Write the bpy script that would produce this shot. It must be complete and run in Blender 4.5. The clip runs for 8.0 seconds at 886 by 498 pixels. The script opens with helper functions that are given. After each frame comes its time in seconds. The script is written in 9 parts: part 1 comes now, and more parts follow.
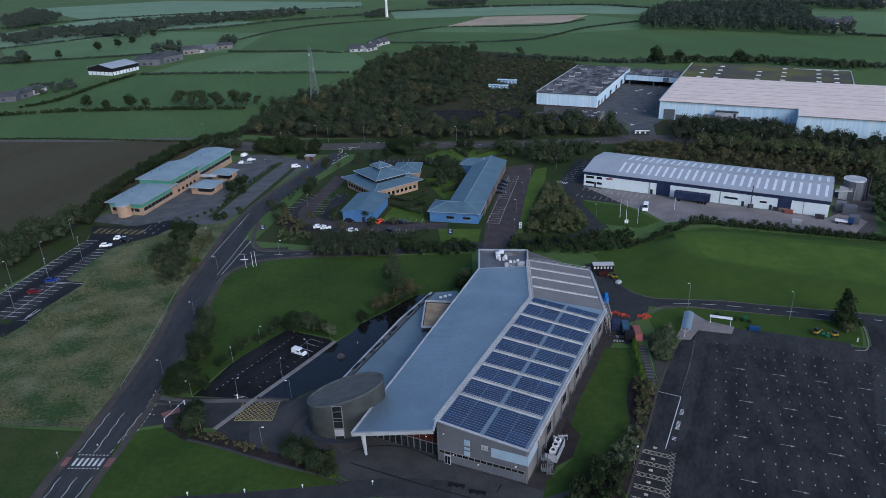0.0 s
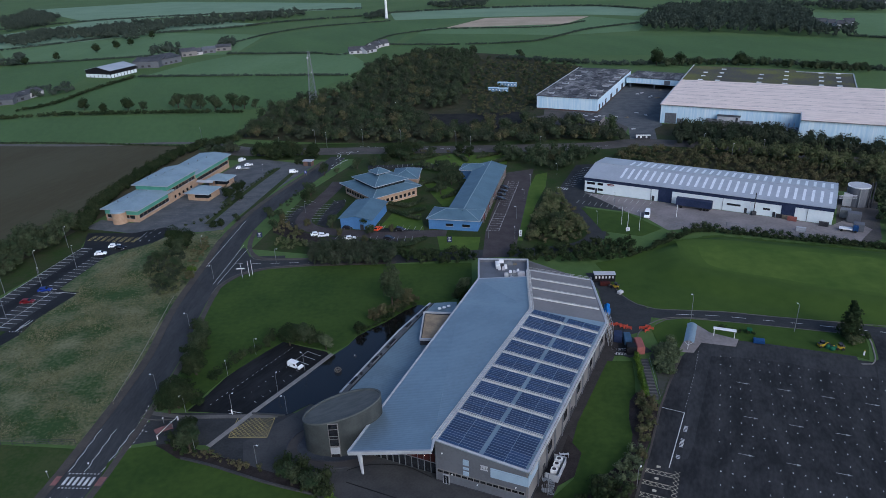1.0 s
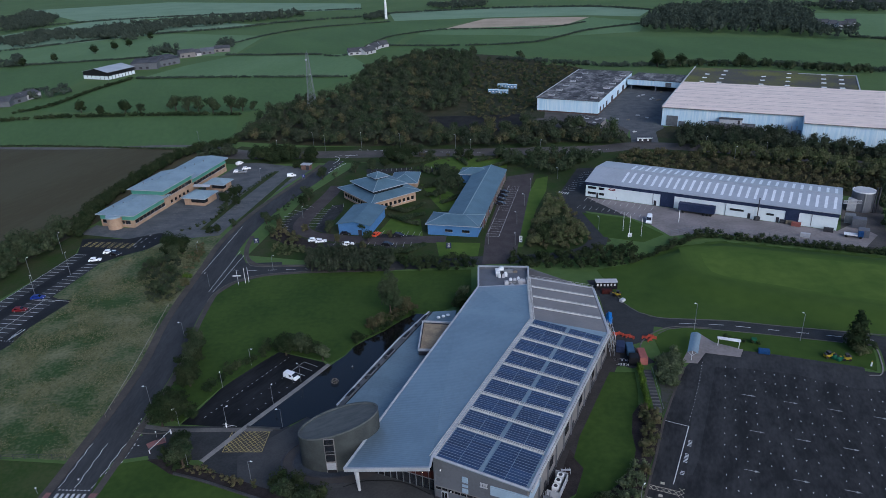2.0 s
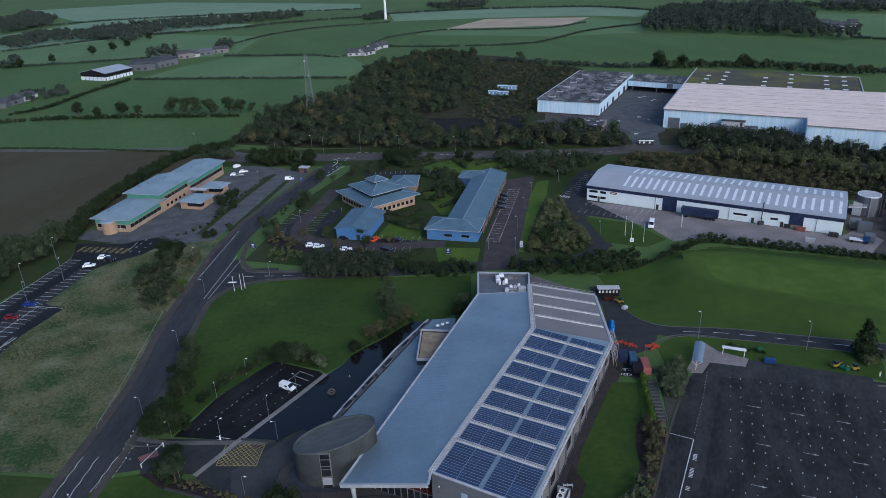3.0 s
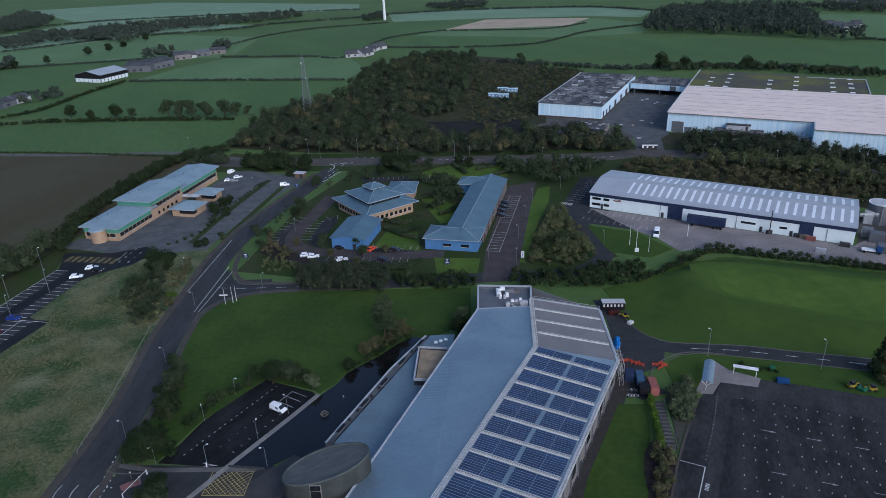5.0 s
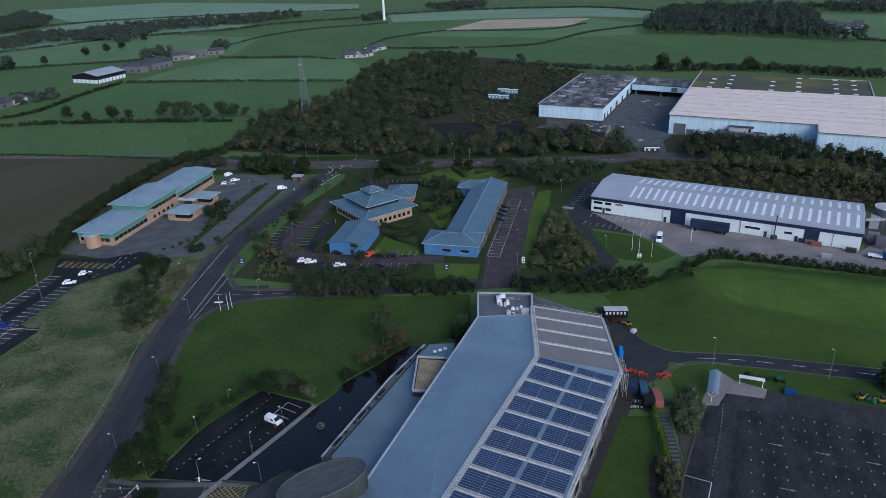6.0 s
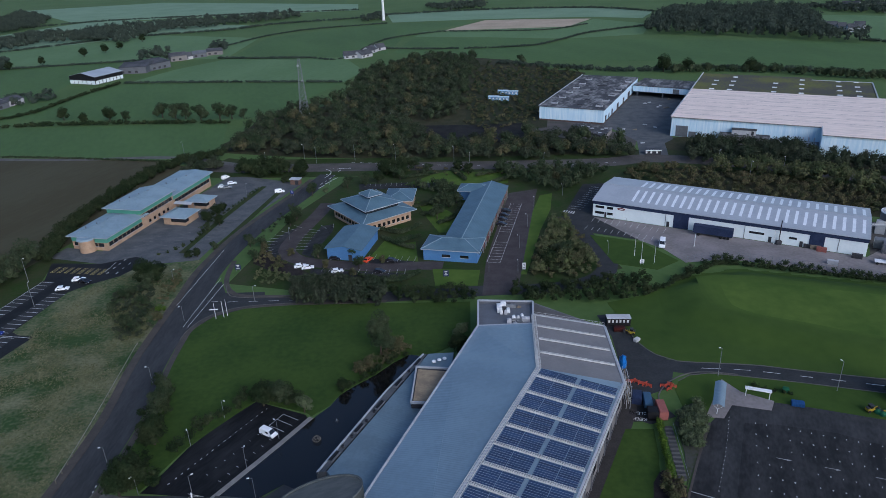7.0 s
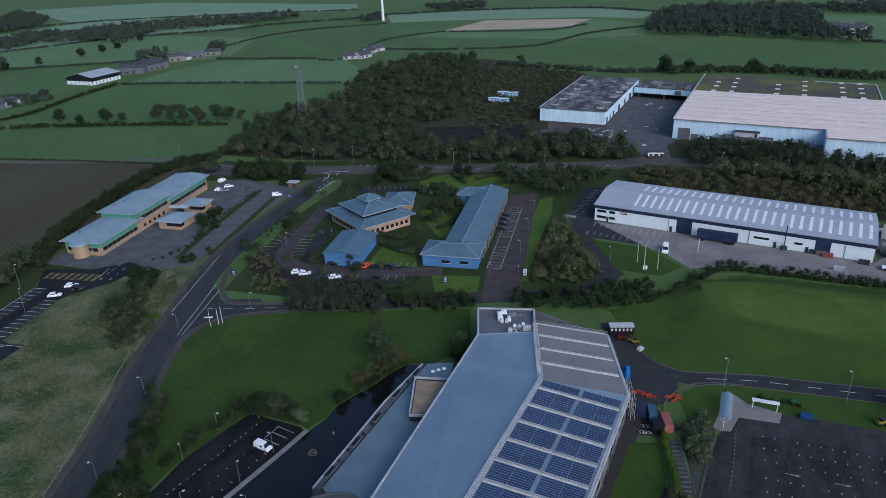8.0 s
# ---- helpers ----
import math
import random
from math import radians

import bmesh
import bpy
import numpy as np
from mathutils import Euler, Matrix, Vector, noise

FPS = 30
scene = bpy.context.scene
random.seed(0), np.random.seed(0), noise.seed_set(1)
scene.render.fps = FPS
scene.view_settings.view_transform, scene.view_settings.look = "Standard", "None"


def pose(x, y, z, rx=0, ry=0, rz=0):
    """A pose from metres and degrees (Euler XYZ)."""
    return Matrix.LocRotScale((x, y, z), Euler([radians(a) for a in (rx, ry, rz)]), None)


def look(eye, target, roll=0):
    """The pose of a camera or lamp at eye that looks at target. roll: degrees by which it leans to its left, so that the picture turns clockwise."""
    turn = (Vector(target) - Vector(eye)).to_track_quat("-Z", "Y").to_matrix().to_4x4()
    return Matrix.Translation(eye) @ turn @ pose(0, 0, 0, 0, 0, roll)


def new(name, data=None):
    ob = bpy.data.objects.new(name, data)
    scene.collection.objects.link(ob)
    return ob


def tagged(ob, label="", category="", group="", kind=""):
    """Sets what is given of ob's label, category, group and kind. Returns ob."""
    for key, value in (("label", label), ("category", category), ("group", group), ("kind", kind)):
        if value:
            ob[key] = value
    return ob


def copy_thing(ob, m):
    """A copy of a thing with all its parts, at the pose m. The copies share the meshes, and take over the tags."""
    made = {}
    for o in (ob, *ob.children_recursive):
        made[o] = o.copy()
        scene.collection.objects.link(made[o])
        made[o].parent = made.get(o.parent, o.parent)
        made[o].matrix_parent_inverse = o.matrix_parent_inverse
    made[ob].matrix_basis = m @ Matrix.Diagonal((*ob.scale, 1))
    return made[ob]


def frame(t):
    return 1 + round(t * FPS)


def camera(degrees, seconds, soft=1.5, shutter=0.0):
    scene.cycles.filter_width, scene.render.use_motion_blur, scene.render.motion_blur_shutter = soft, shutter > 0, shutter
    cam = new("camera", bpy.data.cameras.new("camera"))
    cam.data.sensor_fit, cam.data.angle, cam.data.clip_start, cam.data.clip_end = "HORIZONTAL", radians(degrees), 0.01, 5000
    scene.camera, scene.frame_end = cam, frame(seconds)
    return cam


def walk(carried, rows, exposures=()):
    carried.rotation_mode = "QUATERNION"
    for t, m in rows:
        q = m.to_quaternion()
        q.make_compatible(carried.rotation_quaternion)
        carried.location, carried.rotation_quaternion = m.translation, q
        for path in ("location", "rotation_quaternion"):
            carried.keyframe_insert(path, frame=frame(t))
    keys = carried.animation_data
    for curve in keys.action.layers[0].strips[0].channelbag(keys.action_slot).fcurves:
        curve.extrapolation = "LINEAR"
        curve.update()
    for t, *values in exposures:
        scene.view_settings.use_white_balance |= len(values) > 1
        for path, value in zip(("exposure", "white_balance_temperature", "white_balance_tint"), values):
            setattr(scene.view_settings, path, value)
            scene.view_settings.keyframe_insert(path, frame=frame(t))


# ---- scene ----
cam = camera(65.5, 8.0, soft=0.7)
# seconds, x, y, z, degrees looking down, lean to the left, turn to the left
ROWS = [
    (0.0, 0.008, -0.001, 99.987, 24.222, -2.203, 0.008),
    (0.5, 0.270, 2.165, 100.779, 24.225, -2.219, 0.015),
    (1.0, 0.499, 4.249, 101.348, 24.229, -2.233, 0.020),
    (1.5, 0.701, 6.297, 101.736, 24.233, -2.245, 0.023),
    (3.0, 1.193, 12.504, 102.221, 24.246, -2.267, 0.026),
    (3.5, 1.332, 14.628, 102.266, 24.251, -2.269, 0.024),
    (4.0, 1.464, 16.778, 102.295, 24.257, -2.270, 0.020),
    (4.5, 1.588, 18.947, 102.326, 24.263, -2.268, 0.015),
    (6.0, 1.933, 25.491, 102.523, 24.282, -2.249, -0.007),
    (6.5, 2.037, 27.678, 102.622, 24.290, -2.238, -0.017),
    (7.0, 2.133, 29.880, 102.720, 24.297, -2.225, -0.029),
    (7.5, 2.220, 32.122, 102.795, 24.306, -2.210, -0.042),
    (8.0, 2.296, 34.439, 102.818, 24.314, -2.192, -0.056),
]


def heading(x, y, z, down, lean, turn):
    d, a = radians(down), radians(turn)
    way = Vector((-math.sin(a) * math.cos(d), math.cos(a) * math.cos(d), -math.sin(d)))
    return look((x, y, z), Vector((x, y, z)) + way * 10, lean)


walk(cam, [(t, heading(*row)) for t, *row in ROWS], [(0.0, 0.55, 5400, 11), (8.0, 0.55, 5400, 11)])

# ---- light: dull evening sky ----
world = bpy.data.worlds.new("world")
scene.world = world
world.use_nodes = True
wn = world.node_tree.nodes
sky = wn.new("ShaderNodeTexSky")
sky.sky_type, sky.sun_disc = "NISHITA", False
SUN_EL, SUN_ROT = 30.0, 150.0
sky.sun_elevation, sky.sun_rotation = radians(SUN_EL), radians(SUN_ROT)
sky.air_density, sky.dust_density, sky.ozone_density = 1.0, 2.5, 2.0
world.node_tree.links.new(sky.outputs[0], wn["Background"].inputs[0])
wn["Background"].inputs[1].default_value = 0.1
sun = new("sun", bpy.data.lights.new("sun", "SUN"))
sun.data.energy, sun.data.angle, sun.data.color = 1.1, radians(40), (1.0, 0.93, 0.86)
sd = Vector((math.sin(radians(SUN_ROT)) * math.cos(radians(SUN_EL)), math.cos(radians(SUN_ROT)) * math.cos(radians(SUN_EL)), math.sin(radians(SUN_EL))))
sun.rotation_euler = sd.to_track_quat("Z", "Y").to_euler()


# ---- materials ----
def mat(name, col, col2=None, rough=0.8, metal=0.0, size=3.0, fine=0.3, bump=0.0, spec=0.12, island=0.0, obj=0.0, stretch=None, lo=0.35, hi=0.65, through_light=0.0, seam=None):
    """Two noises (size and fine, in metres) mix col with col2; island/obj vary the value per piece."""
    m = bpy.data.materials.new(name)
    m.use_nodes = True
    n, l = m.node_tree.nodes, m.node_tree.links
    b = n["Principled BSDF"]
    b.inputs["Roughness"].default_value, b.inputs["Metallic"].default_value = rough, metal
    b.inputs["Specular IOR Level"].default_value = spec
    col2 = col2 or tuple(c * 0.75 for c in col)
    tc = n.new("ShaderNodeTexCoord")
    vec = tc.outputs["Object"]
    if stretch:
        mp = n.new("ShaderNodeMapping")
        mp.vector_type = "TEXTURE"
        mp.inputs["Rotation"].default_value = (0, 0, radians(stretch[0]))
        mp.inputs["Scale"].default_value = (1, 1 / stretch[1], 1 / stretch[2] if len(stretch) > 2 else 1)
        l.new(vec, mp.inputs[0])
        vec = mp.outputs[0]
    n1, n2 = n.new("ShaderNodeTexNoise"), n.new("ShaderNodeTexNoise")
    for q, s in ((n1, size), (n2, fine)):
        q.inputs["Scale"].default_value = 1 / s
        q.inputs["Detail"].default_value = 5
        l.new(vec, q.inputs["Vector"])
    add = n.new("ShaderNodeMath")
    add.operation = "MULTIPLY_ADD"
    l.new(n2.outputs[0], add.inputs[0])
    add.inputs[1].default_value = 0.6
    l.new(n1.outputs[0], add.inputs[2])
    mr = n.new("ShaderNodeMapRange")
    mr.inputs["From Min"].default_value, mr.inputs["From Max"].default_value = lo + 0.3, hi + 0.3
    l.new(add.outputs[0], mr.inputs[0])
    mix = n.new("ShaderNodeMix")
    mix.data_type = "RGBA"
    mix.inputs["A"].default_value, mix.inputs["B"].default_value = (*col, 1), (*col2, 1)
    l.new(mr.outputs[0], mix.inputs["Factor"])
    out = mix.outputs["Result"]
    for amount, kind, sock in ((island, "ShaderNodeNewGeometry", "Random Per Island"), (obj, "ShaderNodeObjectInfo", "Random")):
        if amount:
            g, hv, r2 = n.new(kind), n.new("ShaderNodeHueSaturation"), n.new("ShaderNodeMapRange")
            l.new(g.outputs[sock], r2.inputs[0])
            r2.inputs["To Min"].default_value, r2.inputs["To Max"].default_value = 1 - amount, 1 + amount
            l.new(r2.outputs[0], hv.inputs["Value"])
            l.new(out, hv.inputs["Color"])
            out = hv.outputs[0]
    l.new(out, b.inputs["Base Color"])
    if through_light:
        tl, ms = n.new("ShaderNodeBsdfTranslucent"), n.new("ShaderNodeMixShader")
        l.new(out, tl.inputs["Color"])
        ms.inputs[0].default_value = through_light
        l.new(b.outputs[0], ms.inputs[1])
        l.new(tl.outputs[0], ms.inputs[2])
        l.new(ms.outputs[0], n["Material Output"].inputs["Surface"])
    if seam:
        angle, gap, depth = seam
        mp, wv, bp = n.new("ShaderNodeMapping"), n.new("ShaderNodeTexWave"), n.new("ShaderNodeBump")
        mp.inputs["Rotation"].default_value = (0, 0, radians(-angle))
        l.new(tc.outputs["Object"], mp.inputs[0])
        l.new(mp.outputs[0], wv.inputs["Vector"])
        wv.inputs["Scale"].default_value = 0.314 / gap
        bp.inputs["Strength"].default_value, bp.inputs["Distance"].default_value = 1.0, depth
        l.new(wv.outputs["Fac"], bp.inputs["Height"])
        l.new(bp.outputs[0], b.inputs["Normal"])
    if bump:
        bp = n.new("ShaderNodeBump")
        bp.inputs["Strength"].default_value, bp.inputs["Distance"].default_value = 1.0, bump
        l.new(n2.outputs[0], bp.inputs["Height"])
        l.new(bp.outputs[0], b.inputs["Normal"])
    return m


M_GROUND = mat("pasture", (0.055, 0.098, 0.022), (0.07, 0.115, 0.03), size=60, fine=2.5, bump=0.1, rough=0.95, spec=0.3)
M_FIELD = mat("field_grass", (0.062, 0.115, 0.03), (0.05, 0.095, 0.024), size=45, fine=3, bump=0.1, rough=0.95, stretch=(20, 0.3), spec=0.3)
# Paler grass for farther fields, with some distance haze mixed into the colour.
M_FIELD2 = mat("field_grass_pale_hazed", (0.10, 0.165, 0.065), (0.08, 0.14, 0.05), size=45, fine=3, bump=0.1, rough=0.95, stretch=(-15, 0.3), spec=0.3)
M_LAWN = mat("lawn", (0.026, 0.050, 0.010), (0.045, 0.075, 0.014), size=16, fine=1.6, bump=0.06, rough=0.95, lo=0.3, hi=0.72)
M_ROUGH = mat("rough_grass", (0.034, 0.064, 0.020), (0.152, 0.150, 0.085), size=11, fine=0.9, bump=0.4, rough=0.95, lo=0.36, hi=0.68)
M_SOIL = mat("ploughed_soil", (0.056, 0.05, 0.027), (0.066, 0.062, 0.036), size=30, fine=2, bump=0.1, rough=0.95, stretch=(-20, 0.2))
M_STUBBLE = mat("stubble", (0.40, 0.32, 0.235), (0.31, 0.255, 0.18), size=30, fine=3, rough=0.95)
M_FLOOR = mat("woodland_floor", (0.03, 0.035, 0.016), (0.05, 0.045, 0.025), size=6, fine=1, bump=0.2, rough=1.0)
M_ASPHALT = mat("asphalt", (0.027, 0.0285, 0.030), (0.042, 0.0435, 0.045), size=4, fine=0.5, bump=0.01, rough=0.85, lo=0.3, hi=0.72)
M_ASPHALT_OLD = mat("worn_asphalt", (0.06, 0.056, 0.052), (0.09, 0.082, 0.076), size=8, fine=0.6, bump=0.01, rough=0.9)
M_ASPHALT_PALE = mat("pale_worn_asphalt", (0.066, 0.071, 0.075), (0.115, 0.119, 0.122), size=5, fine=0.7, bump=0.01, rough=0.9, lo=0.3, hi=0.75)
M_ASPHALT_BROWN = mat("brownish_asphalt", (0.050, 0.042, 0.042), (0.068, 0.059, 0.058), size=4, fine=0.5, bump=0.01, rough=0.9)
M_FOOTWAY = mat("brown_footway", (0.078, 0.068, 0.060), (0.056, 0.051, 0.046), size=4, fine=0.4, rough=0.9)
M_TRAY = mat("mounting_tray", (0.29, 0.31, 0.35), (0.24, 0.26, 0.30), size=2, fine=0.3, rough=0.5)
M_KERB_DULL = mat("weathered_kerb", (0.115, 0.11, 0.10), (0.08, 0.077, 0.072), size=2, fine=0.2, rough=0.9)
M_FARM_ROOF = mat("fibre_cement_roof", (0.13, 0.14, 0.152), (0.10, 0.107, 0.115), size=8, fine=1.0, rough=0.8)
M_FAR_ROOF = mat("dark_farm_roof", (0.05, 0.052, 0.058), (0.085, 0.086, 0.092), size=8, fine=1.0, rough=0.9, spec=0.1)
M_DARK_RED = mat("dark_red_wall", (0.05, 0.012, 0.010), (0.035, 0.01, 0.009), size=2, fine=0.3, rough=0.6)
M_LOT = mat("car_park_asphalt", (0.017, 0.0172, 0.018), (0.046, 0.0455, 0.0465), size=4, fine=0.7, bump=0.01, rough=0.8, lo=0.34, hi=0.8, stretch=(-21.5, 0.4))
M_LOT_WORN = mat("worn_car_park_asphalt", (0.026, 0.0265, 0.0275), (0.056, 0.0555, 0.0565), size=4, fine=0.7, bump=0.01, rough=0.8, lo=0.34, hi=0.8, stretch=(-21.5, 0.4))
M_ROAD = mat("streaked_road_asphalt", (0.030, 0.0315, 0.0335), (0.052, 0.054, 0.056), size=3, fine=0.5, bump=0.01, rough=0.82, lo=0.3, hi=0.74, stretch=(0, 0.22))
M_LOT_NEW = mat("fresh_black_asphalt", (0.012, 0.013, 0.0145), (0.019, 0.020, 0.0215), size=6, fine=0.8, rough=0.75)
# Bright turf; on the mound top its brightness stands in for sky light.
M_TURF = mat("bright_turf", (0.044, 0.082, 0.013), (0.080, 0.122, 0.021), size=26, fine=4.0, bump=0.04, rough=0.95, lo=0.3, hi=0.7)
M_DECK = mat("grey_deck_slabs", (0.10, 0.105, 0.11), (0.075, 0.08, 0.085), size=3, fine=0.4, rough=0.8)
M_RIB = mat("white_rooflight_kerb", (0.52, 0.52, 0.50), (0.40, 0.40, 0.39), size=2, fine=0.3, rough=0.6)
M_GRAVEL_BED = mat("dark_soil_bed", (0.022, 0.018, 0.017), (0.036, 0.03, 0.028), size=2, fine=0.3, bump=0.05, rough=1.0)
M_PATH_BROWN = mat("brown_gravel_path", (0.048, 0.043, 0.041), (0.034, 0.031, 0.030), size=3, fine=0.4, rough=0.95)
M_LOT_BLACK = mat("wet_black_asphalt", (0.007, 0.0075, 0.0085), (0.024, 0.0245, 0.026), size=4, fine=0.8, rough=0.75, lo=0.4, hi=0.8, stretch=(-32, 0.25))
M_PAVE = mat("paving", (0.12, 0.115, 0.108), (0.085, 0.082, 0.08), size=5, fine=0.4, rough=0.9)
M_PAVE_DARK = mat("dark_paving", (0.040, 0.041, 0.042), (0.058, 0.058, 0.058), size=5, fine=0.5, rough=0.8)
M_CAMPUS = mat("planted_ground", (0.022, 0.044, 0.008), (0.040, 0.045, 0.020), size=9, fine=1.2, bump=0.1, rough=0.95, lo=0.3, hi=0.7)
M_VERGE = mat("patchy_verge", (0.056, 0.056, 0.048), (0.032, 0.046, 0.016), size=5, fine=0.8, bump=0.1, rough=0.95)
M_WORN = mat("worn_marking", (0.40, 0.40, 0.39), (0.16, 0.16, 0.16), size=1.5, fine=0.3, rough=0.8)
M_YARD = mat("concrete_yard", (0.235, 0.21, 0.205), (0.165, 0.15, 0.145), size=9, fine=1.0, rough=0.9)
M_KERB = mat("kerb_concrete", (0.22, 0.21, 0.2), size=2, fine=0.2, rough=0.9)
M_WHITE = mat("white_marking", (0.62, 0.62, 0.6), (0.38, 0.38, 0.38), size=2, fine=0.3, rough=0.8)
M_YELLOW = mat("yellow_marking", (0.42, 0.34, 0.12), (0.25, 0.21, 0.1), size=2, fine=0.3, rough=0.8)
M_RED_TARMAC = mat("red_surfacing", (0.24, 0.11, 0.10), (0.15, 0.085, 0.08), size=2, fine=0.3, rough=0.9)
M_LEAF = mat("foliage", (0.028, 0.046, 0.022), (0.072, 0.083, 0.046), size=5, fine=1.0, island=0.2, rough=1.0, spec=0.05, through_light=0.18, lo=0.35, hi=0.7)
M_LEAF_DARK = mat("dark_foliage", (0.017, 0.029, 0.012), (0.042, 0.052, 0.024), size=5, fine=0.9, island=0.2, rough=1.0, spec=0.05, through_light=0.15, lo=0.35, hi=0.7)
M_LEAF_WOOD = mat("woodland_foliage", (0.025, 0.038, 0.021), (0.060, 0.067, 0.043), size=6, fine=1.2, island=0.18, rough=1.0, spec=0.05, through_light=0.18, lo=0.33, hi=0.68)
M_LEAF_OLIVE = mat("olive_foliage", (0.066, 0.084, 0.036), (0.118, 0.118, 0.060), size=5, fine=1.0, island=0.2, rough=1.0, spec=0.05, through_light=0.2, lo=0.35, hi=0.68)
M_LEAF_AUT = mat("autumn_foliage", (0.112, 0.096, 0.052), (0.050, 0.062, 0.028), size=4, fine=0.9, island=0.2, rough=1.0, spec=0.05, through_light=0.2, lo=0.34, hi=0.68)
M_LEAF_PALE = mat("pale_foliage", (0.105, 0.125, 0.068), (0.058, 0.076, 0.036), size=2, fine=0.6, island=0.25, rough=0.9, through_light=0.2)
M_LEAF_LIME = mat("hedge_foliage", (0.10, 0.16, 0.02), (0.05, 0.09, 0.015), size=4, fine=0.8, island=0.3, rough=0.9, spec=0.15, through_light=0.4)
# Foliage for far trees, greyed and lightened: distance haze put into the colour.
M_LEAF_FAR = mat("hazed_far_foliage", (0.046, 0.062, 0.048), (0.068, 0.084, 0.062), size=14, fine=3, island=0.1, rough=1.0, spec=0.1, through_light=0.25)
# Farthest grass: paler and bluer still, the haze is in its colour.
M_FIELD3 = mat("hazed_far_pasture", (0.16, 0.235, 0.14), (0.13, 0.20, 0.115), size=45, fine=3, bump=0.1, rough=0.95, spec=0.3)
M_LAWN_PALE = mat("pale_lawn", (0.030, 0.057, 0.010), (0.050, 0.083, 0.015), size=40, fine=4.0, bump=0.03, rough=0.95, lo=0.25, hi=0.72)
M_RENDER = mat("dull_white_render", (0.46, 0.46, 0.47), (0.38, 0.38, 0.39), size=4, fine=0.5, rough=0.9)
M_BARK = mat("bark", (0.07, 0.055, 0.04), size=1, fine=0.1, rough=0.95)
M_ROOF = mat("grey_metal_roof", (0.216, 0.282, 0.325), (0.184, 0.240, 0.280), size=10, fine=1.0, rough=0.42, metal=0.3, spec=0.5, seam=(62.5, 0.6, 0.02))
M_ROOF_BROWN = mat("brown_grey_roof", (0.185, 0.172, 0.168), (0.155, 0.146, 0.142), size=6, fine=0.7, rough=0.6, spec=0.4, seam=(85, 0.9, 0.02))
M_TRIM = mat("pale_metal_trim", (0.40, 0.41, 0.43), (0.32, 0.33, 0.35), size=2, fine=0.3, rough=0.5, spec=0.5)
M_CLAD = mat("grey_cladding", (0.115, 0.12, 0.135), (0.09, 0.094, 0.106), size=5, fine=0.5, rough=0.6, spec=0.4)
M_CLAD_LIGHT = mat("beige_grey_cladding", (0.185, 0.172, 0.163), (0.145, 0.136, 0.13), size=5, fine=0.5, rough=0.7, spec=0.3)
M_PANEL = mat("solar_cells", (0.016, 0.036, 0.088), (0.024, 0.050, 0.112), size=2, fine=0.2, rough=0.4, spec=0.4, obj=0.25)
M_SKYLIGHT = mat("skylight", (0.78, 0.79, 0.8), (0.68, 0.7, 0.72), size=2, fine=0.2, rough=0.35, spec=0.5)
M_STONE = mat("concrete_drum", (0.058, 0.064, 0.062), (0.040, 0.045, 0.044), size=3, fine=0.25, rough=0.9, bump=0.02)
M_STONE_ROOF = mat("drum_roof", (0.070, 0.078, 0.078), (0.094, 0.101, 0.100), size=3, fine=0.4, rough=0.8, stretch=(10, 4.0))
M_GLASS = mat("dark_glass", (0.012, 0.014, 0.018), (0.02, 0.022, 0.026), size=3, fine=1, rough=0.08, spec=0.8)
M_BLACK = mat("black_paint", (0.015, 0.015, 0.017), rough=0.6)
M_DARK = mat("dark_grey_metal", (0.05, 0.05, 0.055), (0.035, 0.035, 0.04), rough=0.6)
M_GALV = mat("galvanised_steel", (0.22, 0.23, 0.24), (0.17, 0.18, 0.19), size=1, fine=0.1, rough=0.5, metal=0.4)
M_LANTERN = mat("lantern_white", (0.75, 0.75, 0.75), rough=0.4)
M_WHITE_WALL = mat("white_cladding", (0.67, 0.72, 0.73), (0.61, 0.665, 0.68), size=6, fine=0.8, rough=0.6)
M_NAVY = mat("navy_cladding", (0.018, 0.026, 0.06), (0.03, 0.04, 0.08), size=4, fine=0.5, rough=0.5)
M_WROOF = mat("pale_grey_roof", (0.40, 0.42, 0.445), (0.35, 0.37, 0.395), size=8, fine=1.0, rough=0.5, metal=0.2, spec=0.5, seam=(-29.7, 0.9, 0.012))
M_SHED_WALL = mat("weathered_pale_blue_cladding", (0.38, 0.56, 0.69), (0.66, 0.74, 0.78), size=1.0, fine=0.3, rough=0.7, stretch=(0, 1, 0.05), lo=0.26, hi=0.78)
M_SHED_ROOF = mat("white_sheet_roof", (0.76, 0.635, 0.555), (0.60, 0.50, 0.44), size=9, fine=1.5, rough=0.7, seam=(-27, 1.5, 0.02), stretch=(-27, 4.0), lo=0.38, hi=0.72)
M_SHED_DARK = mat("mossy_dark_roof", (0.075, 0.072, 0.062), (0.125, 0.125, 0.04), size=22, fine=1.5, rough=0.9, lo=0.38, hi=0.62)
M_SHED_PATCH = mat("patchy_grey_roof", (0.055, 0.055, 0.058), (0.33, 0.32, 0.31), size=8, fine=1.5, rough=0.8, lo=0.44, hi=0.78, stretch=(-26, 0.6))
M_SLATE = mat("blue_slate_roof", (0.088, 0.148, 0.190), (0.066, 0.116, 0.154), size=5, fine=0.6, rough=0.6, spec=0.4, seam=(20, 1.2, 0.02))
M_BLUE_WALL = mat("blue_render", (0.085, 0.19, 0.37), (0.07, 0.155, 0.31), size=5, fine=0.5, rough=0.7)
M_BRICK = mat("buff_brick", (0.38, 0.265, 0.18), (0.31, 0.21, 0.14), size=2, fine=0.25, rough=0.9)
M_GREEN = mat("green_cladding", (0.10, 0.30, 0.22), (0.08, 0.24, 0.18), size=3, fine=0.4, rough=0.6)
